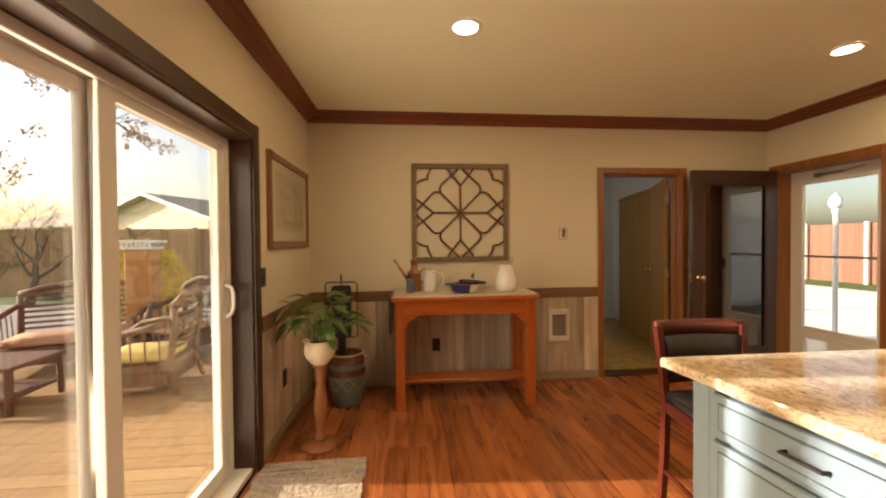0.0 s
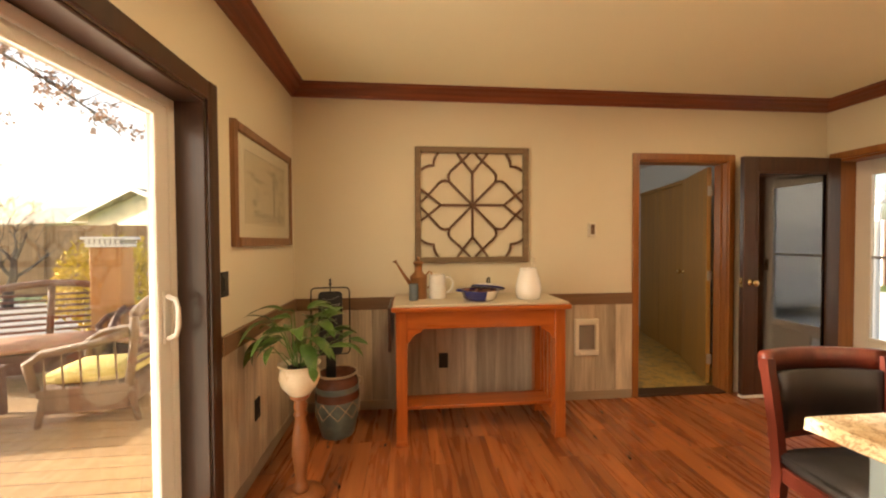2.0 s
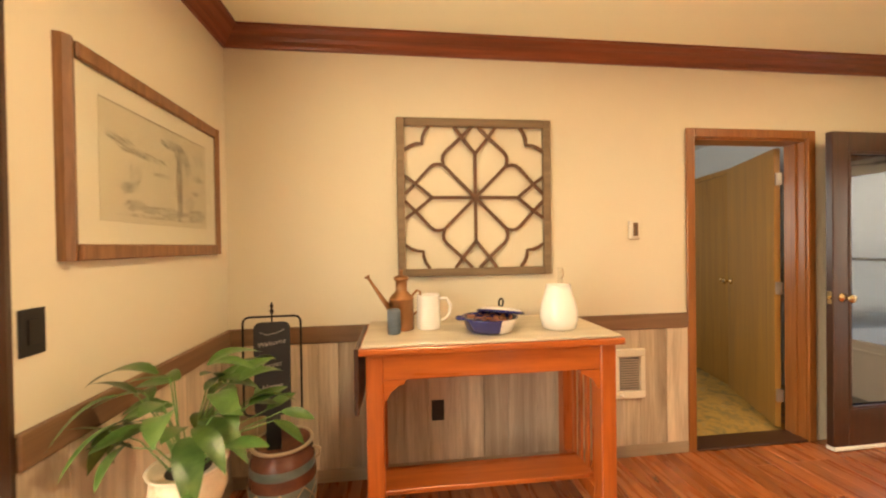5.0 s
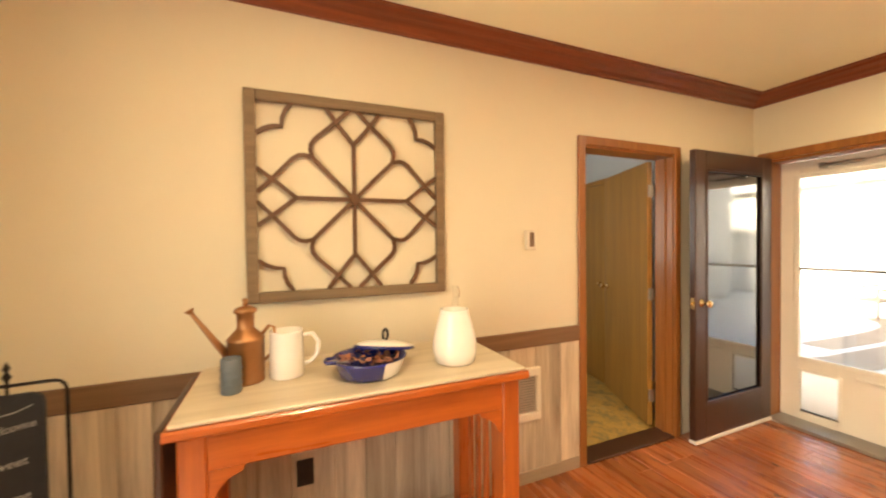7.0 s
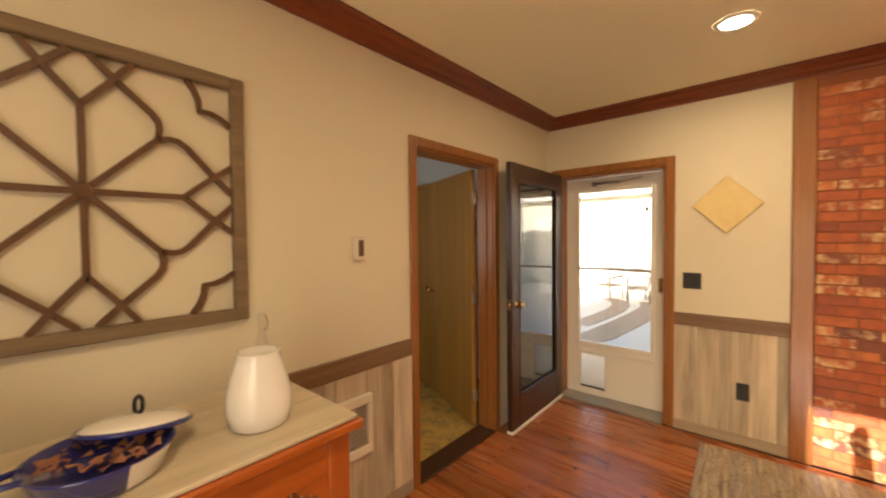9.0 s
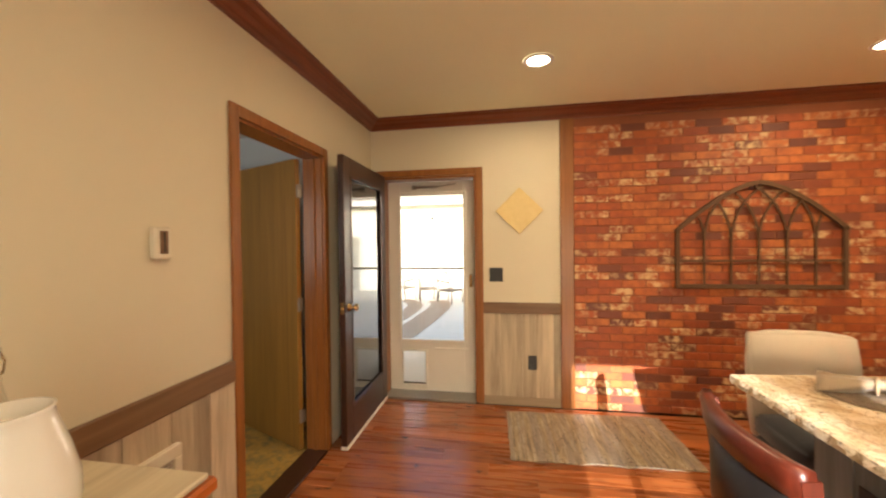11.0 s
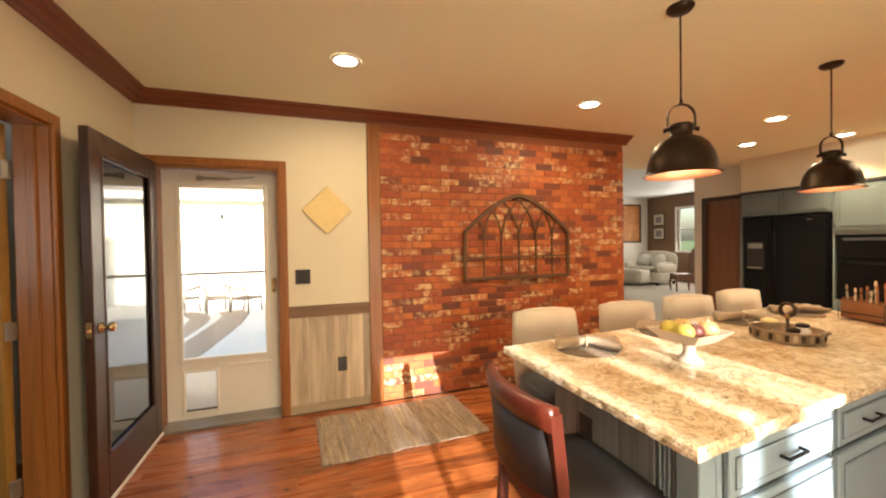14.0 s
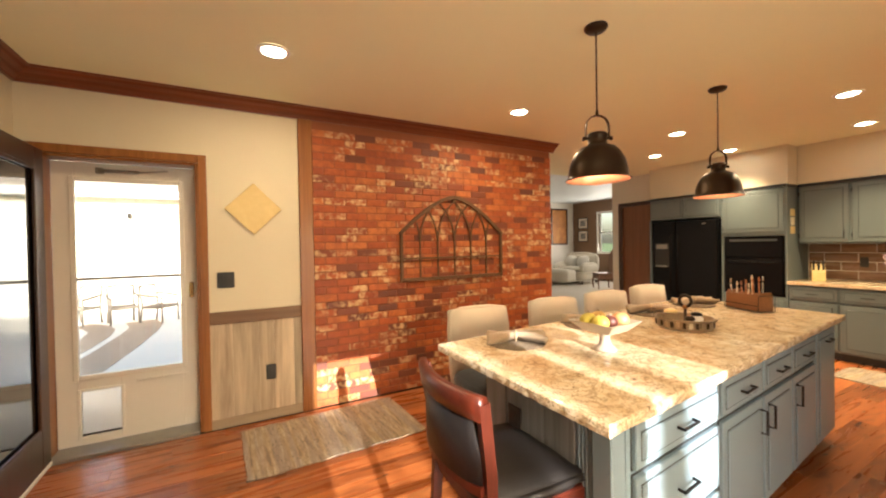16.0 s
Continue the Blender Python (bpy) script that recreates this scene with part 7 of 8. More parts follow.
part("crest", prism([(-0.19, 1.04), (0.19, 1.04), (0.16, 1.13), (0.06, 1.14), (0.0, 1.19), (-0.06, 1.14), (-0.16, 1.13)], "Y", 0.29, 0.325), HALL_DOOR, ac)
part("splat", prism([(-0.10, 0.50), (0.10, 0.50), (0.06, 0.66), (0.13, 0.84), (0.08, 1.04), (-0.08, 1.04), (-0.13, 0.84), (-0.06, 0.66)], "Y", 0.25, 0.275), HALL_DOOR, ac)


def small_frame(name, m, w, h, label, inner, outer=BLACK_PLASTIC):
    p = thing(name, m, label, "picture")
    part("frame", box(-w, -w + 0.03, -0.025, -0.001, -h, h, 0.003), outer, p)
    part("frame", box(w - 0.03, w, -0.025, -0.001, -h, h, 0.003), outer, p)
    part("frame", box(-w + 0.03, w - 0.03, -0.025, -0.001, h - 0.03, h, 0.003), outer, p)
    part("frame", box(-w + 0.03, w - 0.03, -0.025, -0.001, -h, -h + 0.03, 0.003), outer, p)
    part("mat_board", box(-w + 0.03, w - 0.03, -0.012, -0.002, -h + 0.03, h - 0.03), IVORY, p)
    part("print", box(-w * 0.5, w * 0.5, -0.014, -0.0122, -h * 0.5, h * 0.5), inner, p, "small grey print")
    return p


GREY_PRINT = mottled("grey_print", [(0.3, (0.10, 0.10, 0.10)), (0.7, (0.40, 0.39, 0.37))], 14, 0.8, 0.0)
small_frame("framed_print", pose(11.42, LS, 2.11, 0, 0, 180), 0.23, 0.21, "black-framed small print on brown wall", GREY_PRINT)
small_frame("framed_print", pose(11.42, LS, 1.63, 0, 0, 180), 0.23, 0.21, "black-framed small print on brown wall", GREY_PRINT)
ORANGE_ART = mottled("orange_painting", [(0.3, (0.20, 0.06, 0.015)), (0.55, (0.48, 0.18, 0.04)), (0.75, (0.62, 0.34, 0.10))], 2.2, 0.6, 0.1)
ap = thing("large_painting", pose(LE, -7.35, 2.0, 0, 0, -90), "large dark-framed orange landscape painting", "picture")
for a, b2, c2, e in ((-0.42, -0.36, -0.68, 0.68), (0.36, 0.42, -0.68, 0.68), (-0.36, 0.36, 0.62, 0.68), (-0.36, 0.36, -0.68, -0.62)):
    part("frame", box(a, b2, -0.04, -0.001, c2, e, 0.006), DARK_TRIM, ap)
part("canvas", box(-0.36, 0.36, -0.02, -0.002, -0.62, 0.62), ORANGE_ART, ap)
# the second, wider window is unseen, added to hold a lamp
for wx0, wx1, wz0, wz1, nm in ((10.06, 10.72, 1.05, 2.42, "window_1"), (6.2, 7.6, 1.0, 2.4, "window_2")):
    w = thing(nm, pose(0, LS, 0), "white double-hung window in brown wall", "window", kind="structure")
    for a, b2, c2, e in ((wx0 - 0.07, wx0, wz0 - 0.07, wz1 + 0.07), (wx1, wx1 + 0.07, wz0 - 0.07, wz1 + 0.07), (wx0, wx1, wz1, wz1 + 0.07), (wx0, wx1, wz0 - 0.07, wz0)):
        part("casing", box(a, b2, 0.0, 0.02, c2, e, 0.004), WHITE_TRIM, w)
    part("meeting_rail", box(wx0, wx1, -0.10, -0.06, (wz0 + wz1) / 2 - 0.025, (wz0 + wz1) / 2 + 0.025, 0.003), WHITE_TRIM, w)
    for a in (wx0, wx1 - 0.05):
        part("sash_stile", box(a, a + 0.05, -0.10, -0.06, wz0, wz1, 0.003), WHITE_TRIM, w)
    part("pane", box(wx0 + 0.05, wx1 - 0.05, -0.083, -0.078, wz0, wz1), GLASS, w, "clear window glass", shadow=False)

# ---------------------------------------------------------------- west side: deck, garden, neighbours
DZ = -0.10
WICKER = mottled("red_brown_wicker", [(0.3, (0.075, 0.030, 0.018)), (0.7, (0.20, 0.085, 0.050))], 60, 0.6, 0.8)
TAN_WICKER = mottled("tan_wicker", [(0.3, (0.12, 0.062, 0.030)), (0.7, (0.26, 0.150, 0.080))], 60, 0.6, 0.8)
FLORAL = mottled("floral_cushion", [(0.3, (0.42, 0.12, 0.07)), (0.5, (0.55, 0.36, 0.22)), (0.7, (0.48, 0.20, 0.10))], 22, 0.9, 0.3)
YELLOW = mottled("yellow_cushion", [(0.3, (0.42, 0.29, 0.04)), (0.6, (0.66, 0.52, 0.14)), (0.75, (0.72, 0.64, 0.34))], 45, 0.9, 0.3)
BARK = mottled("bark", [(0.3, (0.05, 0.036, 0.026)), (0.7, (0.13, 0.10, 0.075))], 22, 0.95, 0.8)
BUD = mottled("pink_bud", [(0.3, (0.34, 0.17, 0.11)), (0.7, (0.55, 0.36, 0.26))], 30, 0.8, 0.1)
GRAVEL = mottled("grey_gravel", [(0.3, (0.22, 0.21, 0.19)), (0.7, (0.40, 0.38, 0.35))], 24, 0.95, 0.8)
tagged(part("garden_path", prism([(-30, 9.6), (-3.0, 8.6), (3.0, 9.4), (3.0, 13.0), (-8, 13.6), (-30, 13.0)], "Z", -0.419, -0.405), GRAVEL), "pale grey gravel path across the lawn", "path", "", "structure")


def wicker_seat(name, m, w, cushion, weave, label):
    """A wicker armchair or settee that faces local -y."""
    c = thing(name, m, label, "outdoor seat")
    h = w / 2
    part("seat_frame", box(-h, h, -0.33, 0.30, 0.24, 0.31, 0.02, seg=2), weave, c)
    part("skirt", box(-h + 0.02, h - 0.02, -0.30, 0.28, 0.10, 0.24, 0.01), weave, c)
    part("cushion", soft_box(-h + 0.05, h - 0.05, -0.34, 0.24, 0.31, 0.42, 0.045, 0.015), cushion, c, "patterned seat cushion", smooth=True)
    for sx in (-1, 1):
        part("leg", tube([(sx * (h - 0.04), -0.29, 0.28), (sx * (h - 0.02), -0.33, 0.0)], [0.03, 0.02], 8), weave, c, smooth=True)
        part("leg", tube([(sx * (h - 0.04), 0.28, 0.28), (sx * (h - 0.02), 0.36, 0.0)], [0.03, 0.02], 8), weave, c, smooth=True)
        part("arm", tube([(sx * (h - 0.01), 0.30, 0.72), (sx * (h + 0.03), 0.10, 0.66), (sx * (h + 0.03), -0.25, 0.60), (sx * (h + 0.02), -0.36, 0.52), (sx * (h - 0.02), -0.34, 0.30)], 0.032, 8), weave, c, smooth=True)
        for k in range(5):
            yy = -0.26 + k * 0.12
            part("arm_spindle", tube([(sx * h, yy, 0.29), (sx * (h + 0.02), yy, 0.62)], 0.008, 5), weave, c)
    n = 10
    top = []
    for i in range(n + 1):
        u = 2 * i / n - 1
        top.append((u * (h - 0.02), 0.40 - 0.06 * abs(u), 0.98 - 0.12 * u * u))
    part("back_roll", tube(top, 0.042, 8), weave, c, smooth=True)
    posts = [-1, 1] if w < 0.9 else [-1, 0, 1]
    for u in posts:
        part("back_post", tube([(u * (h - 0.04), 0.28, 0.28), (u * (h - 0.03), 0.33, 0.62), (u * (h - 0.02), 0.40 - 0.06 * abs(u), 0.97 - 0.12 * u * u)], 0.034, 8), weave, c, smooth=True)
    for k in range(7):
        z = 0.44 + k * 0.068
        t2 = (z - 0.30) / 0.68
        part("back_slat", tube([(-(h - 0.05), 0.28 + 0.06 * t2, z), (0, 0.28 + 0.12 * t2, z), (h - 0.05, 0.28 + 0.06 * t2, z)], 0.019, 6, flat=0.6), weave, c)
    return c


wicker_seat("wicker_settee", pose(-3.05, 6.05, DZ, 0, 0, 24), 1.35, FLORAL, WICKER, "red-brown wicker settee with a floral cushion")
wicker_seat("wicker_armchair", pose(-1.62, 5.08, DZ, 0, 0, -82), 0.66, YELLOW, TAN_WICKER, "tan wicker armchair with a yellow cushion")
wicker_seat("wicker_armchair", pose(-2.05, 6.35, DZ, 0, 0, -20), 0.66, FLORAL, WICKER, "red-brown wicker armchair with a floral cushion")
ct = thing("outdoor_coffee_table", pose(-2.85, 4.75, DZ, 0, 0, 4), "dark wicker coffee table with a lower shelf", "table")
part("top", box(-0.45, 0.45, -0.30, 0.30, 0.38, 0.42, 0.012, seg=2), WICKER, ct)
part("shelf", box(-0.40, 0.40, -0.25, 0.25, 0.11, 0.14, 0.008), WICKER, ct)
for sx in (-1, 1):
    for sy in (-1, 1):
        part("leg", tube([(sx * 0.41, sy * 0.26, 0.38), (sx * 0.42, sy * 0.27, 0.0)], [0.032, 0.026], 8), WICKER, ct, smooth=True)

BLOOM = mottled("yellow_blossom", [(0.3, (0.52, 0.36, 0.02)), (0.6, (0.70, 0.52, 0.05)), (0.8, (0.76, 0.62, 0.14))], 5, 0.8, 0.1)
pil = thing("garden_pillar", pose(-2.62, 6.52, -0.42, 0, 0, 8), "square orange-stained wooden pillar with a fluted white cap", "pillar")
PILLAR = wood("orange_pillar_wood", (0.34, 0.13, 0.030), (0.55, 0.25, 0.070), "Z", 0.5, 0.1, 20, 1.0)
part("shaft", box(-0.155, 0.155, -0.155, 0.155, 0.0, 1.72, 0.012), PILLAR, pil)
part("plinth", box(-0.19, 0.19, -0.19, 0.19, 0.0, 0.42, 0.012), PILLAR, pil)
part("cap_collar", box(-0.18, 0.18, -0.18, 0.18, 1.72, 1.76, 0.008), WHITE_TRIM, pil, "white cap collar")
for k in range(7):
    for sx in (-1, 1):
        part("cap_flute", box(-0.175 + k * 0.0525, -0.140 + k * 0.0525, sx * 0.175, sx * 0.190, 1.762, 1.81, 0.003), WHITE_TRIM, pil)
part("cap_top", box(-0.21, 0.21, -0.21, 0.21, 1.812, 1.845, 0.008), WHITE_TRIM, pil, "flat white cap")
part("cap_core", box(-0.172, 0.172, -0.172, 0.172, 1.76, 1.812), GREY_METAL, pil)
bush = thing("yellow_bush", pose(-3.55, 7.85, -0.42) @ Matrix.Diagonal((0.72, 0.72, 0.80, 1)), "rounded bush in full yellow blossom beside the deck", "bush")
rb = random.Random(9)
st_b, bl_b = bmesh.new(), bmesh.new()
for k in range(26):
    a, e = rb.uniform(0, 2 * math.pi), rb.uniform(0.25, 1.0)
    tip = Vector((0.95 * e * math.cos(a), 0.95 * e * math.sin(a), rb.uniform(1.3, 2.2)))
    tube([(0.1 * math.cos(a), 0.1 * math.sin(a), 0), tip * 0.55 + Vector((0, 0, 0.2)), tip], [0.018, 0.011, 0.005], 4, bm=st_b)
for k in range(4200):
    a, w2 = rb.uniform(0, 2 * math.pi), rb.uniform(-0.9, 1)
    rr2 = (0.70 + 0.30 * rb.random() ** 0.5) * (1 + 0.10 * math.sin(3 * a + 1) + 0.08 * math.sin(7 * a + 5 * w2))
    h2 = math.sqrt(1 - w2 * w2)
    c2 = Vector((0.95 * rr2 * h2 * math.cos(a), 0.95 * rr2 * h2 * math.sin(a), 1.38 + 0.88 * rr2 * w2))
    s = rb.uniform(0.04, 0.09)
    bl_b.faces.new([bl_b.verts.new(c2 + Vector((rb.uniform(-s, s), rb.uniform(-s, s), rb.uniform(-s, s)))) for _ in range(3)])
part("stems", st_b, BARK, bush)
part("blossoms", bl_b, BLOOM, bush, "dense yellow blossoms")

FY = 15.8
fn = thing("board_fence", pose(0, 0, 0), "tall weathered brown board fence behind the lawn", "fence")
fence_mesh = {}


def fence_board(parent, m, h, key, mat=FENCE):
    if key not in fence_mesh:
        b5 = box(-0.068, 0.068, -0.012, 0.012, 0, h, 0.004)
        me = bpy.data.meshes.new("board")
        b5.to_mesh(me)
        b5.free()
        me.materials.append(mat)
        fence_mesh[key] = me
    o2 = new("board", fence_mesh[key])
    o2.parent = parent
    o2.matrix_local = m


for k in range(130):
    fence_board(fn, pose(-18.5 + k * 0.143, FY, -0.42), 2.38 + 0.0, "west")
for k in range(9):
    part("post", box(-18.4 + k * 2.3, -18.28 + k * 2.3, FY - 0.12, FY - 0.02, -0.42, 2.02, 0.008), FENCE, fn)
for z in (0.0, 1.75):
    part("rail", box(-18.5, 0.0, FY - 0.06, FY - 0.014, z, z + 0.09, 0.004), FENCE, fn)

HOUSE_CREAM = paint("cream_yellow_siding", (0.86, 0.77, 0.56), 0.7, 0.05, 2, 0.05)
hs = thing("neighbour_house", pose(-13.9, 24.4, -0.42, 0, 0, -22) @ Matrix.Diagonal((1.45, 1, 1, 1)), "cream neighbour house with a low tan gabled roof", "house")
part("front_wall", prism([(-3.0, 0), (3.0, 0), (3.0, 3.35), (0, 4.55), (-3.0, 3.35)], "Y", 0.0, 0.2), HOUSE_CREAM, hs)
part("side_wall", box(-3.0, -2.8, 0.2, 9.0, 0, 3.35), HOUSE_CREAM, hs)
part("side_wall", box(2.8, 3.0, 0.2, 9.0, 0, 3.35), HOUSE_CREAM, hs)
for s in (-1, 1):
    part("roof_slope", prism([(s * 3.55, 3.06), (s * 3.55, 3.18), (0, 4.80), (0, 4.66)], "Y", -0.5, 9.2), ROOFING, hs)
    part("barge_board", prism([(s * 3.58, 2.98), (s * 3.58, 3.20), (0, 4.84), (0, 4.62)], "Y", -0.56, -0.501), WHITE_TRIM, hs, "cream barge board")
part("wing_wall", box(3.0, 12.0, 2.4, 2.6, 0, 3.2), HOUSE_CREAM, hs)
part("wing_roof", prism([(1.6, 3.10), (1.6, 3.22), (5.6, 4.7), (9.4, 3.22), (9.4, 3.10)], "X", 2.6, 12.6), ROOFING, hs)
part("back_wing_wall", box(-12.0, -3.0, 2.4, 2.6, 0, 3.2), HOUSE_CREAM, hs)
part("back_wing_roof", prism([(1.6, 3.10), (1.6, 3.22), (5.6, 4.7), (9.4, 3.22), (9.4, 3.10)], "X", -12.6, -2.6), ROOFING, hs)
for x2 in (-1.4, 1.2):
    w = part("window", box(x2 - 0.5, x2 + 0.5, -0.02, -0.001, 1.5, 2.6, 0.01), WHITE_TRIM, hs)
    part("window_pane", box(x2 - 0.42, x2 + 0.42, -0.026, -0.0202, 1.58, 2.52), APPLIANCE, w, "dark window pane")


def bare_tree(name, m, height, spread, seed, label, levels=4, buds=0, bud_mat=BUD, first=3, trunk_share=0.36):
    """A tapered trunk with limbs that fork; twigs in one mesh, buds as small clumps."""
    rnd2 = random.Random(seed)
    tree = thing(name, m, label, "tree")
    limbs = []

    def grow(p, d, length, r, level):
        pts, rad = [p], [r]
        q = p.copy()
        dd = d.copy()
        for i in range(4):
            dd = (dd + Vector((rnd2.uniform(-0.22, 0.22), rnd2.uniform(-0.22, 0.22), rnd2.uniform(-0.05, 0.16)))).normalized()
            q = q + dd * length / 4
            pts.append(q.copy())
            rad.append(r * (1 - 0.16 * (i + 1)))
        limbs.append((level, pts, rad))
        if level < levels:
            for k in range(first if level == 0 else rnd2.randint(2, 3)):
                i = rnd2.randint(2, 4)
                a = rnd2.uniform(0, 2 * math.pi)
                side = Vector((math.cos(a) * spread, math.sin(a) * spread, rnd2.uniform(0.15, 0.7)))
                grow(pts[i], (dd * 0.7 + side).normalized(), length * rnd2.uniform(0.55, 0.78), rad[i] * 0.62, level + 1)

    grow(Vector((0, 0, 0)), Vector((0, 0, 1)), height * trunk_share, height * 0.028, 0)
    trunk = bmesh.new()
    crown = bmesh.new()
    bd = bmesh.new()
    for level, pts, rad in limbs:
        tube(pts, [max(0.004, x2) for x2 in rad], 8 if level < 2 else 4, bm=trunk if level < 2 else crown)
        if buds and level >= levels - 1:
            for p2 in pts[1:]:
                for _ in range(buds):
                    c2 = p2 + Vector((rnd2.uniform(-0.10, 0.10), rnd2.uniform(-0.10, 0.10), rnd2.uniform(-0.14, 0.05)))
                    s = rnd2.uniform(0.022, 0.050)
                    vs = [bd.verts.new(c2 + Vector((rnd2.uniform(-s, s), rnd2.uniform(-s, s), rnd2.uniform(-s, s)))) for _ in range(4)]
                    for tri in ((0, 1, 2), (0, 2, 3), (0, 3, 1), (1, 3, 2)):
                        bd.faces.new([vs[t2] for t2 in tri])
    part("trunk", trunk, BARK, tree, smooth=True)
    cr2 = part("crown", crown, BARK, tree, "bare twigs")
    if buds:
        part("buds", bd, bud_mat, tree, "pinkish spring buds")
    else:
        bd.free()
    return tree


bare_tree("garden_tree", pose(-9.9, 12.9, -0.42, 0, 0, 30), 4.6, 0.9, 5, "leafless bushy garden tree before the fence", 5, 0, BUD, 5)
big_tree = bare_tree("budding_tree", pose(-6.9, 8.6, -0.42), 7.4, 1.0, 11, "budding tree with spreading twigs beside the deck", 5, 2, BUD, 5)
# unseen tree, added so its stems stripe the island with shadow
twin = thing("twin_stem_tree", pose(-5.9, 2.74, -0.42), "unseen two-stemmed tree added to cast shadow stripes on the island", "tree")
part("stem", tube([(0, 0, 0), (0.02, 0.09, 0.9), (0.0, 0.14, 2.0), (0.03, 0.15, 3.4), (0.0, 0.15, 4.8), (0.05, 0.18, 5.8)], [0.16, 0.12, 0.115, 0.11, 0.09, 0.04], 10), BARK, twin, smooth=True)
part("stem", tube([(0, -0.02, 0), (0.02, -0.09, 0.9), (0.0, -0.14, 2.0), (-0.03, -0.145, 3.4), (0.0, -0.145, 4.8), (-0.05, -0.17, 5.6)], [0.13, 0.11, 0.105, 0.10, 0.07, 0.03], 10), BARK, twin, smooth=True)
tb2 = bmesh.new()
for k in range(18):
    a, r2 = 2.4 * k, 0.5 + 0.04 * k
    z2 = 4.7 + 0.05 * k
    sy = 0.16 if k % 2 else -0.13
    tube([(0, sy, z2), (0.5 * r2 * math.cos(a), sy + 0.5 * r2 * math.sin(a), z2 + 0.35), (r2 * math.cos(a), sy + r2 * math.sin(a), z2 + 0.8)], [0.022, 0.014, 0.005], 5, bm=tb2)
part("crown", tb2, BARK, twin, "bare twigs")
part("side_limb", tube([(0, 0.14, 2.4), (0.03, 0.30, 3.0), (0.02, 0.52, 3.45), (0.0, 0.86, 3.66)], [0.035, 0.028, 0.018, 0.006], 7), BARK, twin, smooth=True)
# out-of-view leaves added where they block the sun from the rug
clump = bmesh.new()
rk = random.Random(3)
for k in range(1300):
    c2 = Vector((rk.uniform(-0.22, 0.22), 0.66 + 0.34 * rk.uniform(-1, 1), 3.59 + 0.105 * rk.uniform(-1, 1) + 0.03 * math.sin(k)))
    s = rk.uniform(0.015, 0.035)
    clump.faces.new([clump.verts.new(c2 + Vector((rk.uniform(-s, s), rk.uniform(-s, s), rk.uniform(-s, s)))) for _ in range(3)])
part("leaf_clump", clump, BUD, twin, "unseen leaf clump added to keep sun off the rug")
LIMB_AT = big_tree.matrix_world.inverted()
limb = part("overhanging_limb", tube([(-6.6, 8.3, 3.4), (-5.7, 7.4, 4.15), (-4.9, 6.95, 4.3), (-4.37, 6.9, 3.92), (-3.6, 6.83, 3.45), (-2.88, 6.76, 2.95), (-2.6, 6.7, 2.7)], [0.08, 0.055, 0.036, 0.024, 0.016, 0.010, 0.005], 8), BARK, big_tree, smooth=True)
limb.data.transform(LIMB_AT)
rt = random.Random(77)
tw_b, bd_b = bmesh.new(), bmesh.new()
for k in range(44):
    u = k / 43
    base = Vector((-4.9 + 2.25 * u, 6.95 - 0.24 * u, 4.3 - 1.55 * u + 0.10 * math.sin(u * 3)))
    d3 = Vector((rt.uniform(-0.2, 0.8), rt.uniform(-0.7, 0.7), rt.uniform(-0.8, 0.35))).normalized()
    ln = rt.uniform(0.25, 0.6)
    pts = [base, base + d3 * ln * 0.5 + Vector((0, 0, 0.02)), base + d3 * ln + Vector((0, 0, -0.04))]
    tube(pts, [0.006, 0.004, 0.0025], 4, bm=tw_b)
    for _ in range(15):
        c2 = base + d3 * ln * rt.uniform(0.2, 1.05) + Vector((rt.uniform(-0.05, 0.05), rt.uniform(-0.05, 0.05), rt.uniform(-0.08, 0.03)))
        s = rt.uniform(0.020, 0.045)
        vs = [bd_b.verts.new(c2 + Vector((rt.uniform(-s, s), rt.uniform(-s, s), rt.uniform(-s, s)))) for _ in range(4)]
        for tri in ((0, 1, 2), (0, 2, 3), (0, 3, 1), (1, 3, 2)):
            bd_b.faces.new([vs[t2] for t2 in tri])
part("limb_twigs", tw_b, BARK, big_tree).data.transform(LIMB_AT)
part("limb_buds", bd_b, BUD, big_tree, "pinkish spring buds").data.transform(LIMB_AT)
SHRUB = mottled("shrub_leaf", [(0.3, (0.06, 0.07, 0.02)), (0.7, (0.16, 0.15, 0.05))], 30, 0.8, 0.2)
bare_tree("garden_shrub", pose(-12.6, 14.6, -0.42), 2.6, 1.1, 8, "low straggly shrub before the fence", 4, 3, SHRUB, 5)

# deck boards
dk = thing("deck", pose(0, 0, 0), "sunlit tan timber deck with long boards", "deck", kind="structure")
part("joists", box(-3.95, -0.11, -0.2, 7.12, -0.42, DZ - 0.03), GAP, dk)
bme = box(-1.95, 1.95, -0.066, 0.066, -0.026, 0.0, 0.003)
deck_me = bpy.data.meshes.new("board")
bme.to_mesh(deck_me)
bme.free()
DECK_X = wood("deck_board_x", (0.25, 0.145, 0.060), (0.43, 0.270, 0.120), "X", 0.55, 0.0, 18, 0.8, 0.1)
deck_me.materials.append(DECK_X)
for k in range(52):
    o2 = new("board", deck_me)
    o2.parent = dk
    o2.matrix_local = pose(-2.07, -0.1 + k * 0.1385, DZ)

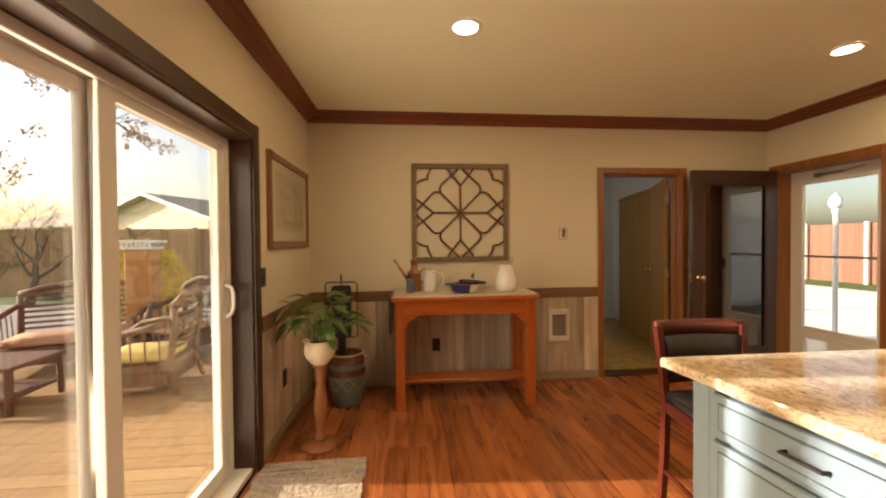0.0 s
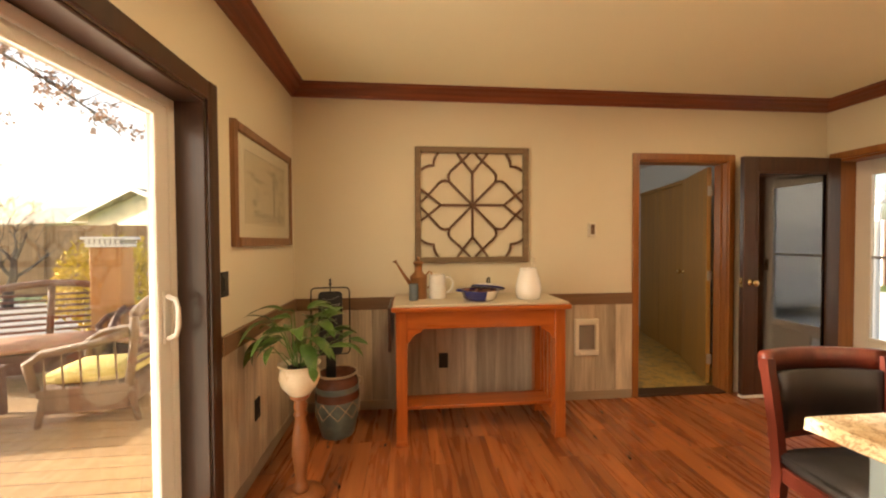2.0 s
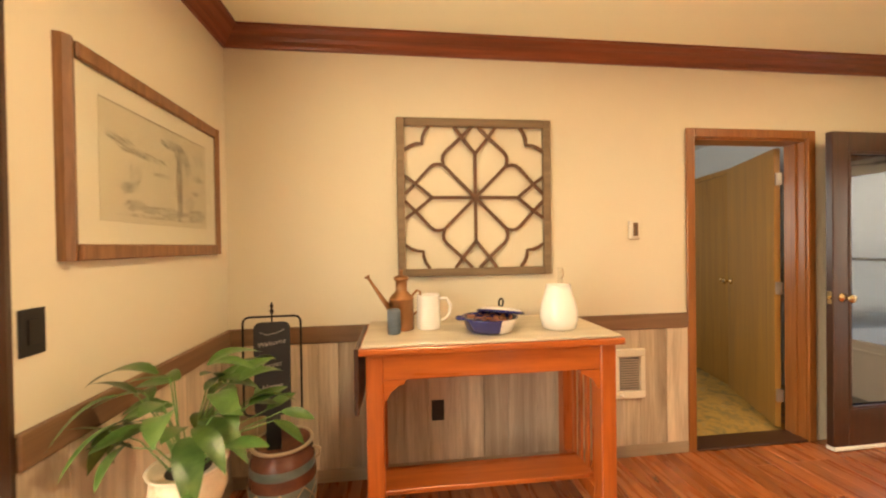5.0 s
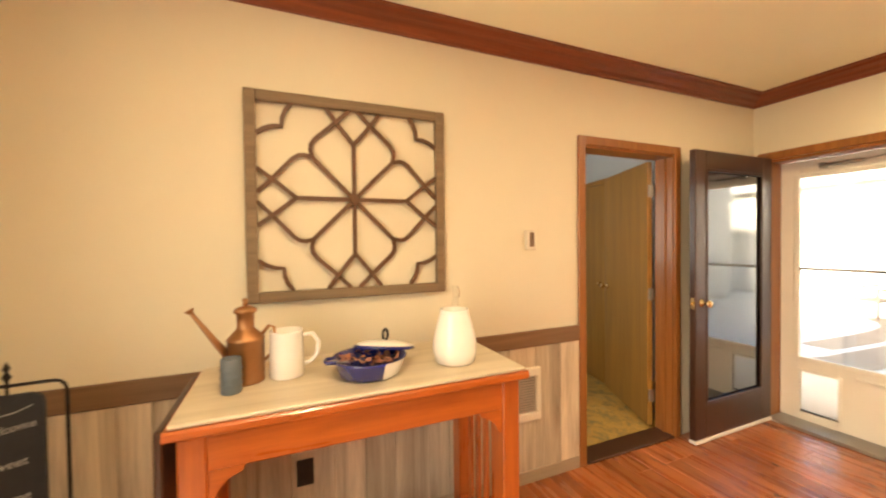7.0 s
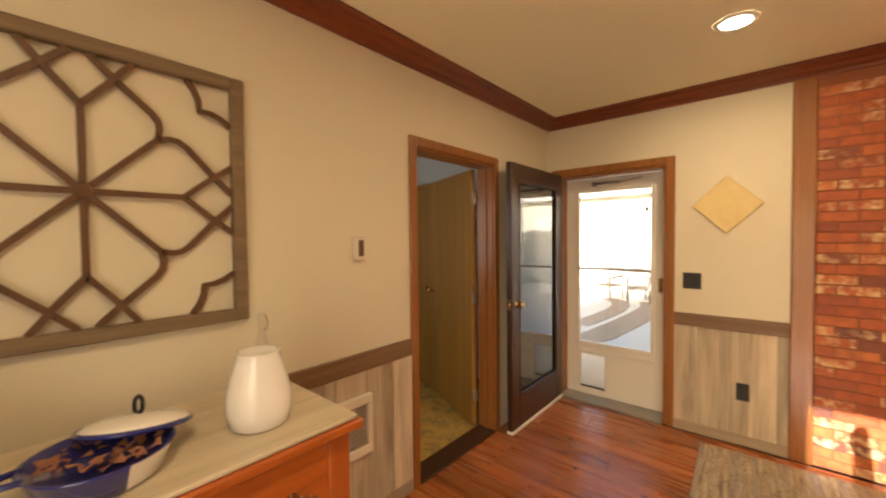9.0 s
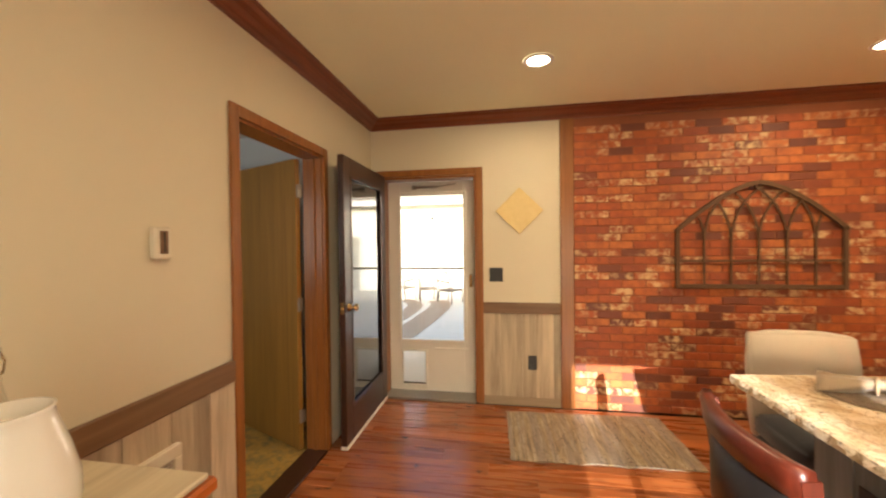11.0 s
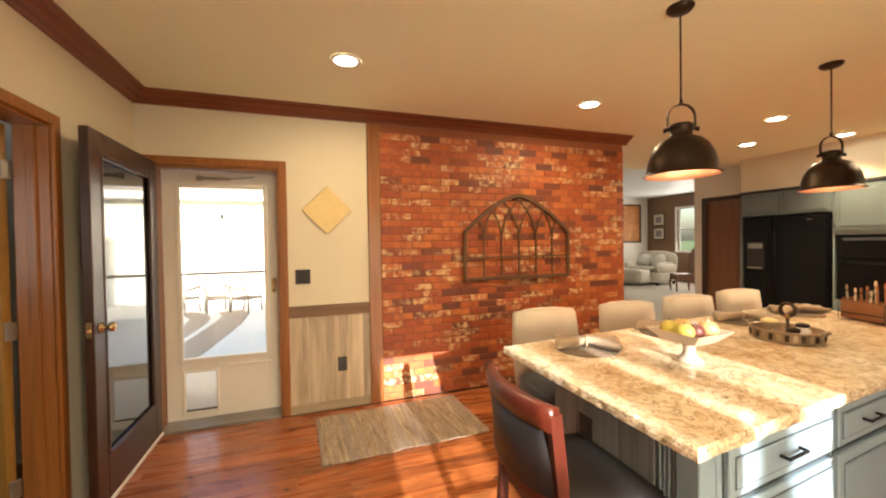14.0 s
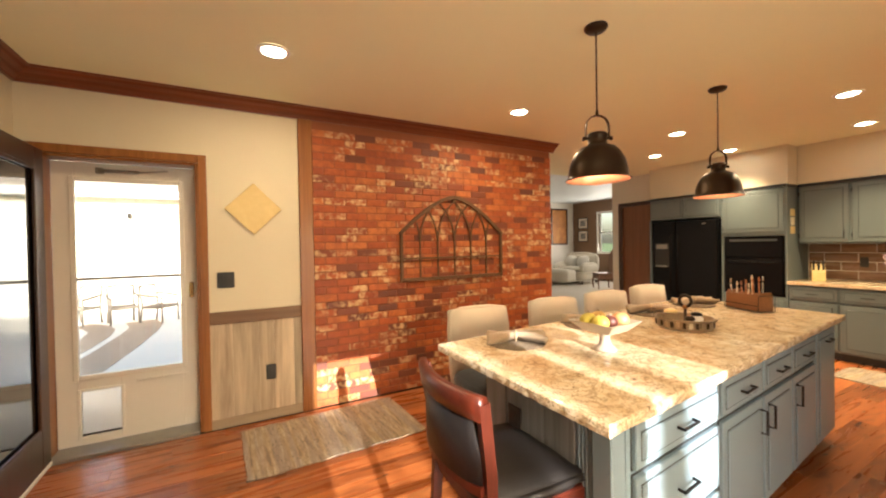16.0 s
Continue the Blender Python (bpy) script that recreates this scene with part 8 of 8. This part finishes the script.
# ---------------------------------------------------------------- east side: patio
PZE = -0.40
tagged(part("patio", box(4.95, 15.9, -3.0, 9.5, -0.43, PZE), CONCRETE), "pale concrete patio slab beside the house", "patio", "", "structure")
tagged(part("door_step", box(4.95, 5.75, 3.45, 4.65, PZE, -0.04, 0.01), CONCRETE), "pale concrete step outside the storm door", "step", "", "structure")
wp = thing("white_garden_pole", pose(7.75, 6.35, PZE), "slim white garden pole with a round cap", "pole")
part("shaft", lathe([(0.06, 0.0), (0.06, 0.08), (0.034, 0.12), (0.032, 2.15), (0.045, 2.19), (0.045, 2.24), (0, 2.24)], 14), WHITE_TRIM, wp, smooth=True)
part("cap", lathe([(0, 2.24), (0.07, 2.26), (0.095, 2.34), (0.07, 2.42), (0.02, 2.47), (0, 2.52)], 18), WHITE_TRIM, wp, "round white cap", smooth=True)
# two flat brown bands laid on the patio slab
SWIRL = mottled("brown_ground_band", [(0.3, (0.34, 0.25, 0.18)), (0.7, (0.47, 0.37, 0.28))], 3, 0.95, 0.4)
og = thing("curved_path", pose(0, 0, PZE), "brown curving bands on the pale patio", "path", kind="structure")
for w, way in ((0.62, [(7.6, 5.75), (8.75, 5.45), (10.2, 5.34), (11.7, 5.28), (12.6, 5.32), (13.3, 5.55)]), (0.45, [(9.4, 6.10), (10.65, 6.0), (11.6, 5.98), (12.4, 6.08), (13.0, 6.35), (13.4, 6.75)])):
    part("curve_band", bar([(x2, y2, 0.006) for x2, y2 in way], w, 0.012, (0, 0, 1)), SWIRL, og)
GREY_WICKER = mottled("grey_brown_wicker", [(0.3, (0.11, 0.088, 0.066)), (0.7, (0.21, 0.175, 0.14))], 60, 0.7, 0.6)


def patio_chair(x2, y2, rz):
    c = thing("patio_chair", pose(x2, y2, PZE, 0, 0, rz), "grey-brown wicker patio chair with a wide woven back", "chair", "patio chairs")
    part("seat", box(-0.27, 0.27, -0.26, 0.24, 0.36, 0.43, 0.02), GREY_WICKER, c)
    for sx in (-1, 1):
        part("front_leg", tube([(sx * 0.26, -0.25, 0.64), (sx * 0.27, -0.27, 0.0)], 0.022, 6), GREY_WICKER, c)
        part("back_leg", tube([(sx * 0.25, 0.30, 0.0), (sx * 0.25, 0.24, 0.42), (sx * 0.26, 0.32, 0.90)], 0.022, 6), GREY_WICKER, c)
        part("arm", tube([(sx * 0.26, -0.28, 0.62), (sx * 0.30, -0.05, 0.66), (sx * 0.27, 0.27, 0.70)], 0.028, 6), GREY_WICKER, c)
    part("top_rail", tube([(-0.26, 0.32, 0.90), (0, 0.33, 0.94), (0.26, 0.32, 0.90)], 0.026, 6), GREY_WICKER, c)
    for k in range(9):
        z2 = 0.46 + k * 0.052
        y3 = 0.245 + (z2 - 0.42) * 0.16
        part("back_weave", tube([(-0.25, y3, z2), (0.25, y3, z2)], 0.013, 5), GREY_WICKER, c)
    return c


patio_chair(13.3, 5.90, -70)
patio_chair(13.57, 6.76, -115)
patio_chair(13.03, 5.12, -30)
RED_FENCE = wood("red_fence_board", (0.20, 0.085, 0.055), (0.33, 0.155, 0.105), "Z", 0.8, 0.0, 14, 0.8, 0.10)
fe = thing("red_fence", pose(0, 0, 0), "reddish-brown board fence with white posts", "fence")
for k in range(150):
    fence_board(fe, pose(19.0, -2 + k * 0.143, -0.42, 0, 0, 90), 2.42, "east", RED_FENCE)
for k in range(10):
    part("post", box(18.80, 18.92, -2 + k * 2.3, -1.88 + k * 2.3, -0.42, 2.05, 0.008), WHITE_TRIM, fe, "white post")
tagged(part("east_drive", box(11.2, 16.5, 9.6, 40, -0.43, -0.405), CONCRETE), "pale concrete drive", "drive", "", "structure")

wing = thing("house_wing", pose(16.0, 0, 0.22), "sunlit cream lap-sided house wing across the patio", "house")
for k in range(17):
    z = 0.4 + k * 0.145
    part("siding_board", prism([(-0.022, z), (0.0, z + 0.15), (0.10, z + 0.15), (0.10, z)], "Y", -4.0, 9.5), SIDING, wing)
part("foundation", box(0.0, 0.10, -4.0, 9.5, -0.64, 0.4), CONCRETE, wing)
part("end_wall", box(0.10, 2.9, 9.35, 9.5, -0.64, 2.87), SIDING, wing)
part("roof", prism([(-0.45, 2.80), (-0.45, 2.92), (1.3, 3.6), (2.98, 2.92), (2.98, 2.80)], "Y", -4.4, 9.8), ROOFING, wing)
part("fascia", box(-0.49, -0.455, -4.4, 9.8, 2.72, 2.94, 0.005), WHITE_TRIM, wing)
lp = part("wall_lamp", lathe([(0, 0), (0.05, 0.0), (0.06, 0.10), (0.03, 0.16), (0, 0.17)], 14, cx=-0.09, cy=6.25, bm=None), BLACK_PLASTIC, wing, "small dark wall lamp")
lp.location.z = 2.14

# ---------------------------------------------------------------- brick wall, piece by piece
BL, BH, JT = 0.181, 0.0567, 0.0085
wall = thing("brick_wall", pose(ROOM_E, 0, 0), "red-orange brick wall in running bond with whitewashed remnants", "brick wall", kind="structure")
part("mortar", box(-0.0005, 0.028, BR_Y0 + 0.004, BR_Y1, 0.0, CEIL - 0.085), MORTAR, wall)
part("mortar_end", box(0.028, 0.198, BR_Y0 + 0.004, BR_Y0 + 0.028, 0.0, CEIL - 0.085), MORTAR, wall)
shapes = {}


def brick_mesh(length, deep=0.018):
    key = (round(length, 3), deep)
    if key not in shapes:
        b5 = box(-0.0, deep, -length / 2, length / 2, -BH / 2, BH / 2, 0.0035)
        me = bpy.data.meshes.new("brick")
        b5.to_mesh(me)
        b5.free()
        me.materials.append(BRICK)
        shapes[key] = me
    return shapes[key]


rnd = random.Random(40)
rest = []
made = 0
courses = int((CEIL - 0.088) / (BH + JT))
for c in range(courses):
    z = 0.004 + BH / 2 + c * (BH + JT)
    y = BR_Y1 - 0.004
    first = True
    while y > BR_Y0 + 0.03:
        L = BL if not (first and c % 2) else BL / 2 - JT / 2
        first = False
        if y - L < BR_Y0:
            L = y - BR_Y0
        if L > 0.03:
            x = -0.006 + rnd.uniform(-0.0018, 0.0018)
            yc = y - L / 2
            near = yc > 1.05 and made < 300
            if near:
                made += 1
                o2 = new("brick", brick_mesh(L))
                o2.parent = wall
                o2.matrix_local = pose(x, yc, z, rnd.uniform(-0.3, 0.3), 0, rnd.uniform(-0.5, 0.5))
            else:
                rest.append((x, yc, z, L))
        y -= L + JT
end_rows = []
for c in range(courses):
    z = 0.004 + BH / 2 + c * (BH + JT)
    x = 0.014 + (0.0 if c % 2 else -0.006)
    while x < 0.19:
        L = 0.092 if c % 2 else 0.18
        L = min(L, 0.198 - x)
        if L > 0.02:
            end_rows.append((x, z, L))
        x += L + JT
bm = bmesh.new()
for x, yc, z, L in rest:
    box(x, x + 0.018, yc - L / 2, yc + L / 2, z - BH / 2, z + BH / 2, bm=bm)
for x, z, L in end_rows:
    box(x, x + L, BR_Y0, BR_Y0 + 0.014, z - BH / 2, z + BH / 2, bm=bm)
far = part("far_bricks", bm, BRICK_REST, wall)
tagged(far, kind="stuff")

# ---------------------------------------------------------------- floor planks
PW_, PL_ = 0.128, 1.215
plank_shapes = {}


def plank_mesh(w, length):
    key = (round(w, 3), round(length, 3))
    if key not in plank_shapes:
        b5 = box(-w / 2, w / 2, -length / 2, length / 2, -0.012, 0.0, 0.0012)
        me = bpy.data.meshes.new("plank")
        b5.to_mesh(me)
        b5.free()
        me.materials.append(FLOORING)
        plank_shapes[key] = me
    return plank_shapes[key]


rnd = random.Random(15)
x = ROOM_W
row = 0
count = 0
while x < HALL_X - 0.02:
    w = min(PW_, HALL_X - x)
    if x < ROOM_E - 0.05:
        w = min(w, ROOM_E - x)
    south, north = (ROOM_S, ROOM_N) if x < ROOM_E - 0.05 else (-2.93 if x > 5.2 else ROOM_S, LN)
    y = south - rnd.choice((0.0, 0.30, 0.61, 0.91))
    while y < north:
        a, b2 = max(y, south), min(y + PL_, north)
        if b2 - a > 0.02:
            o2 = new("plank", plank_mesh(w - 0.0006, b2 - a - 0.0006))
            o2.parent = subfloor
            o2.matrix_local = pose(x + w / 2, (a + b2) / 2, rnd.uniform(-0.0003, 0.0))
            count += 1
        y += PL_
    x += w
    row += 1
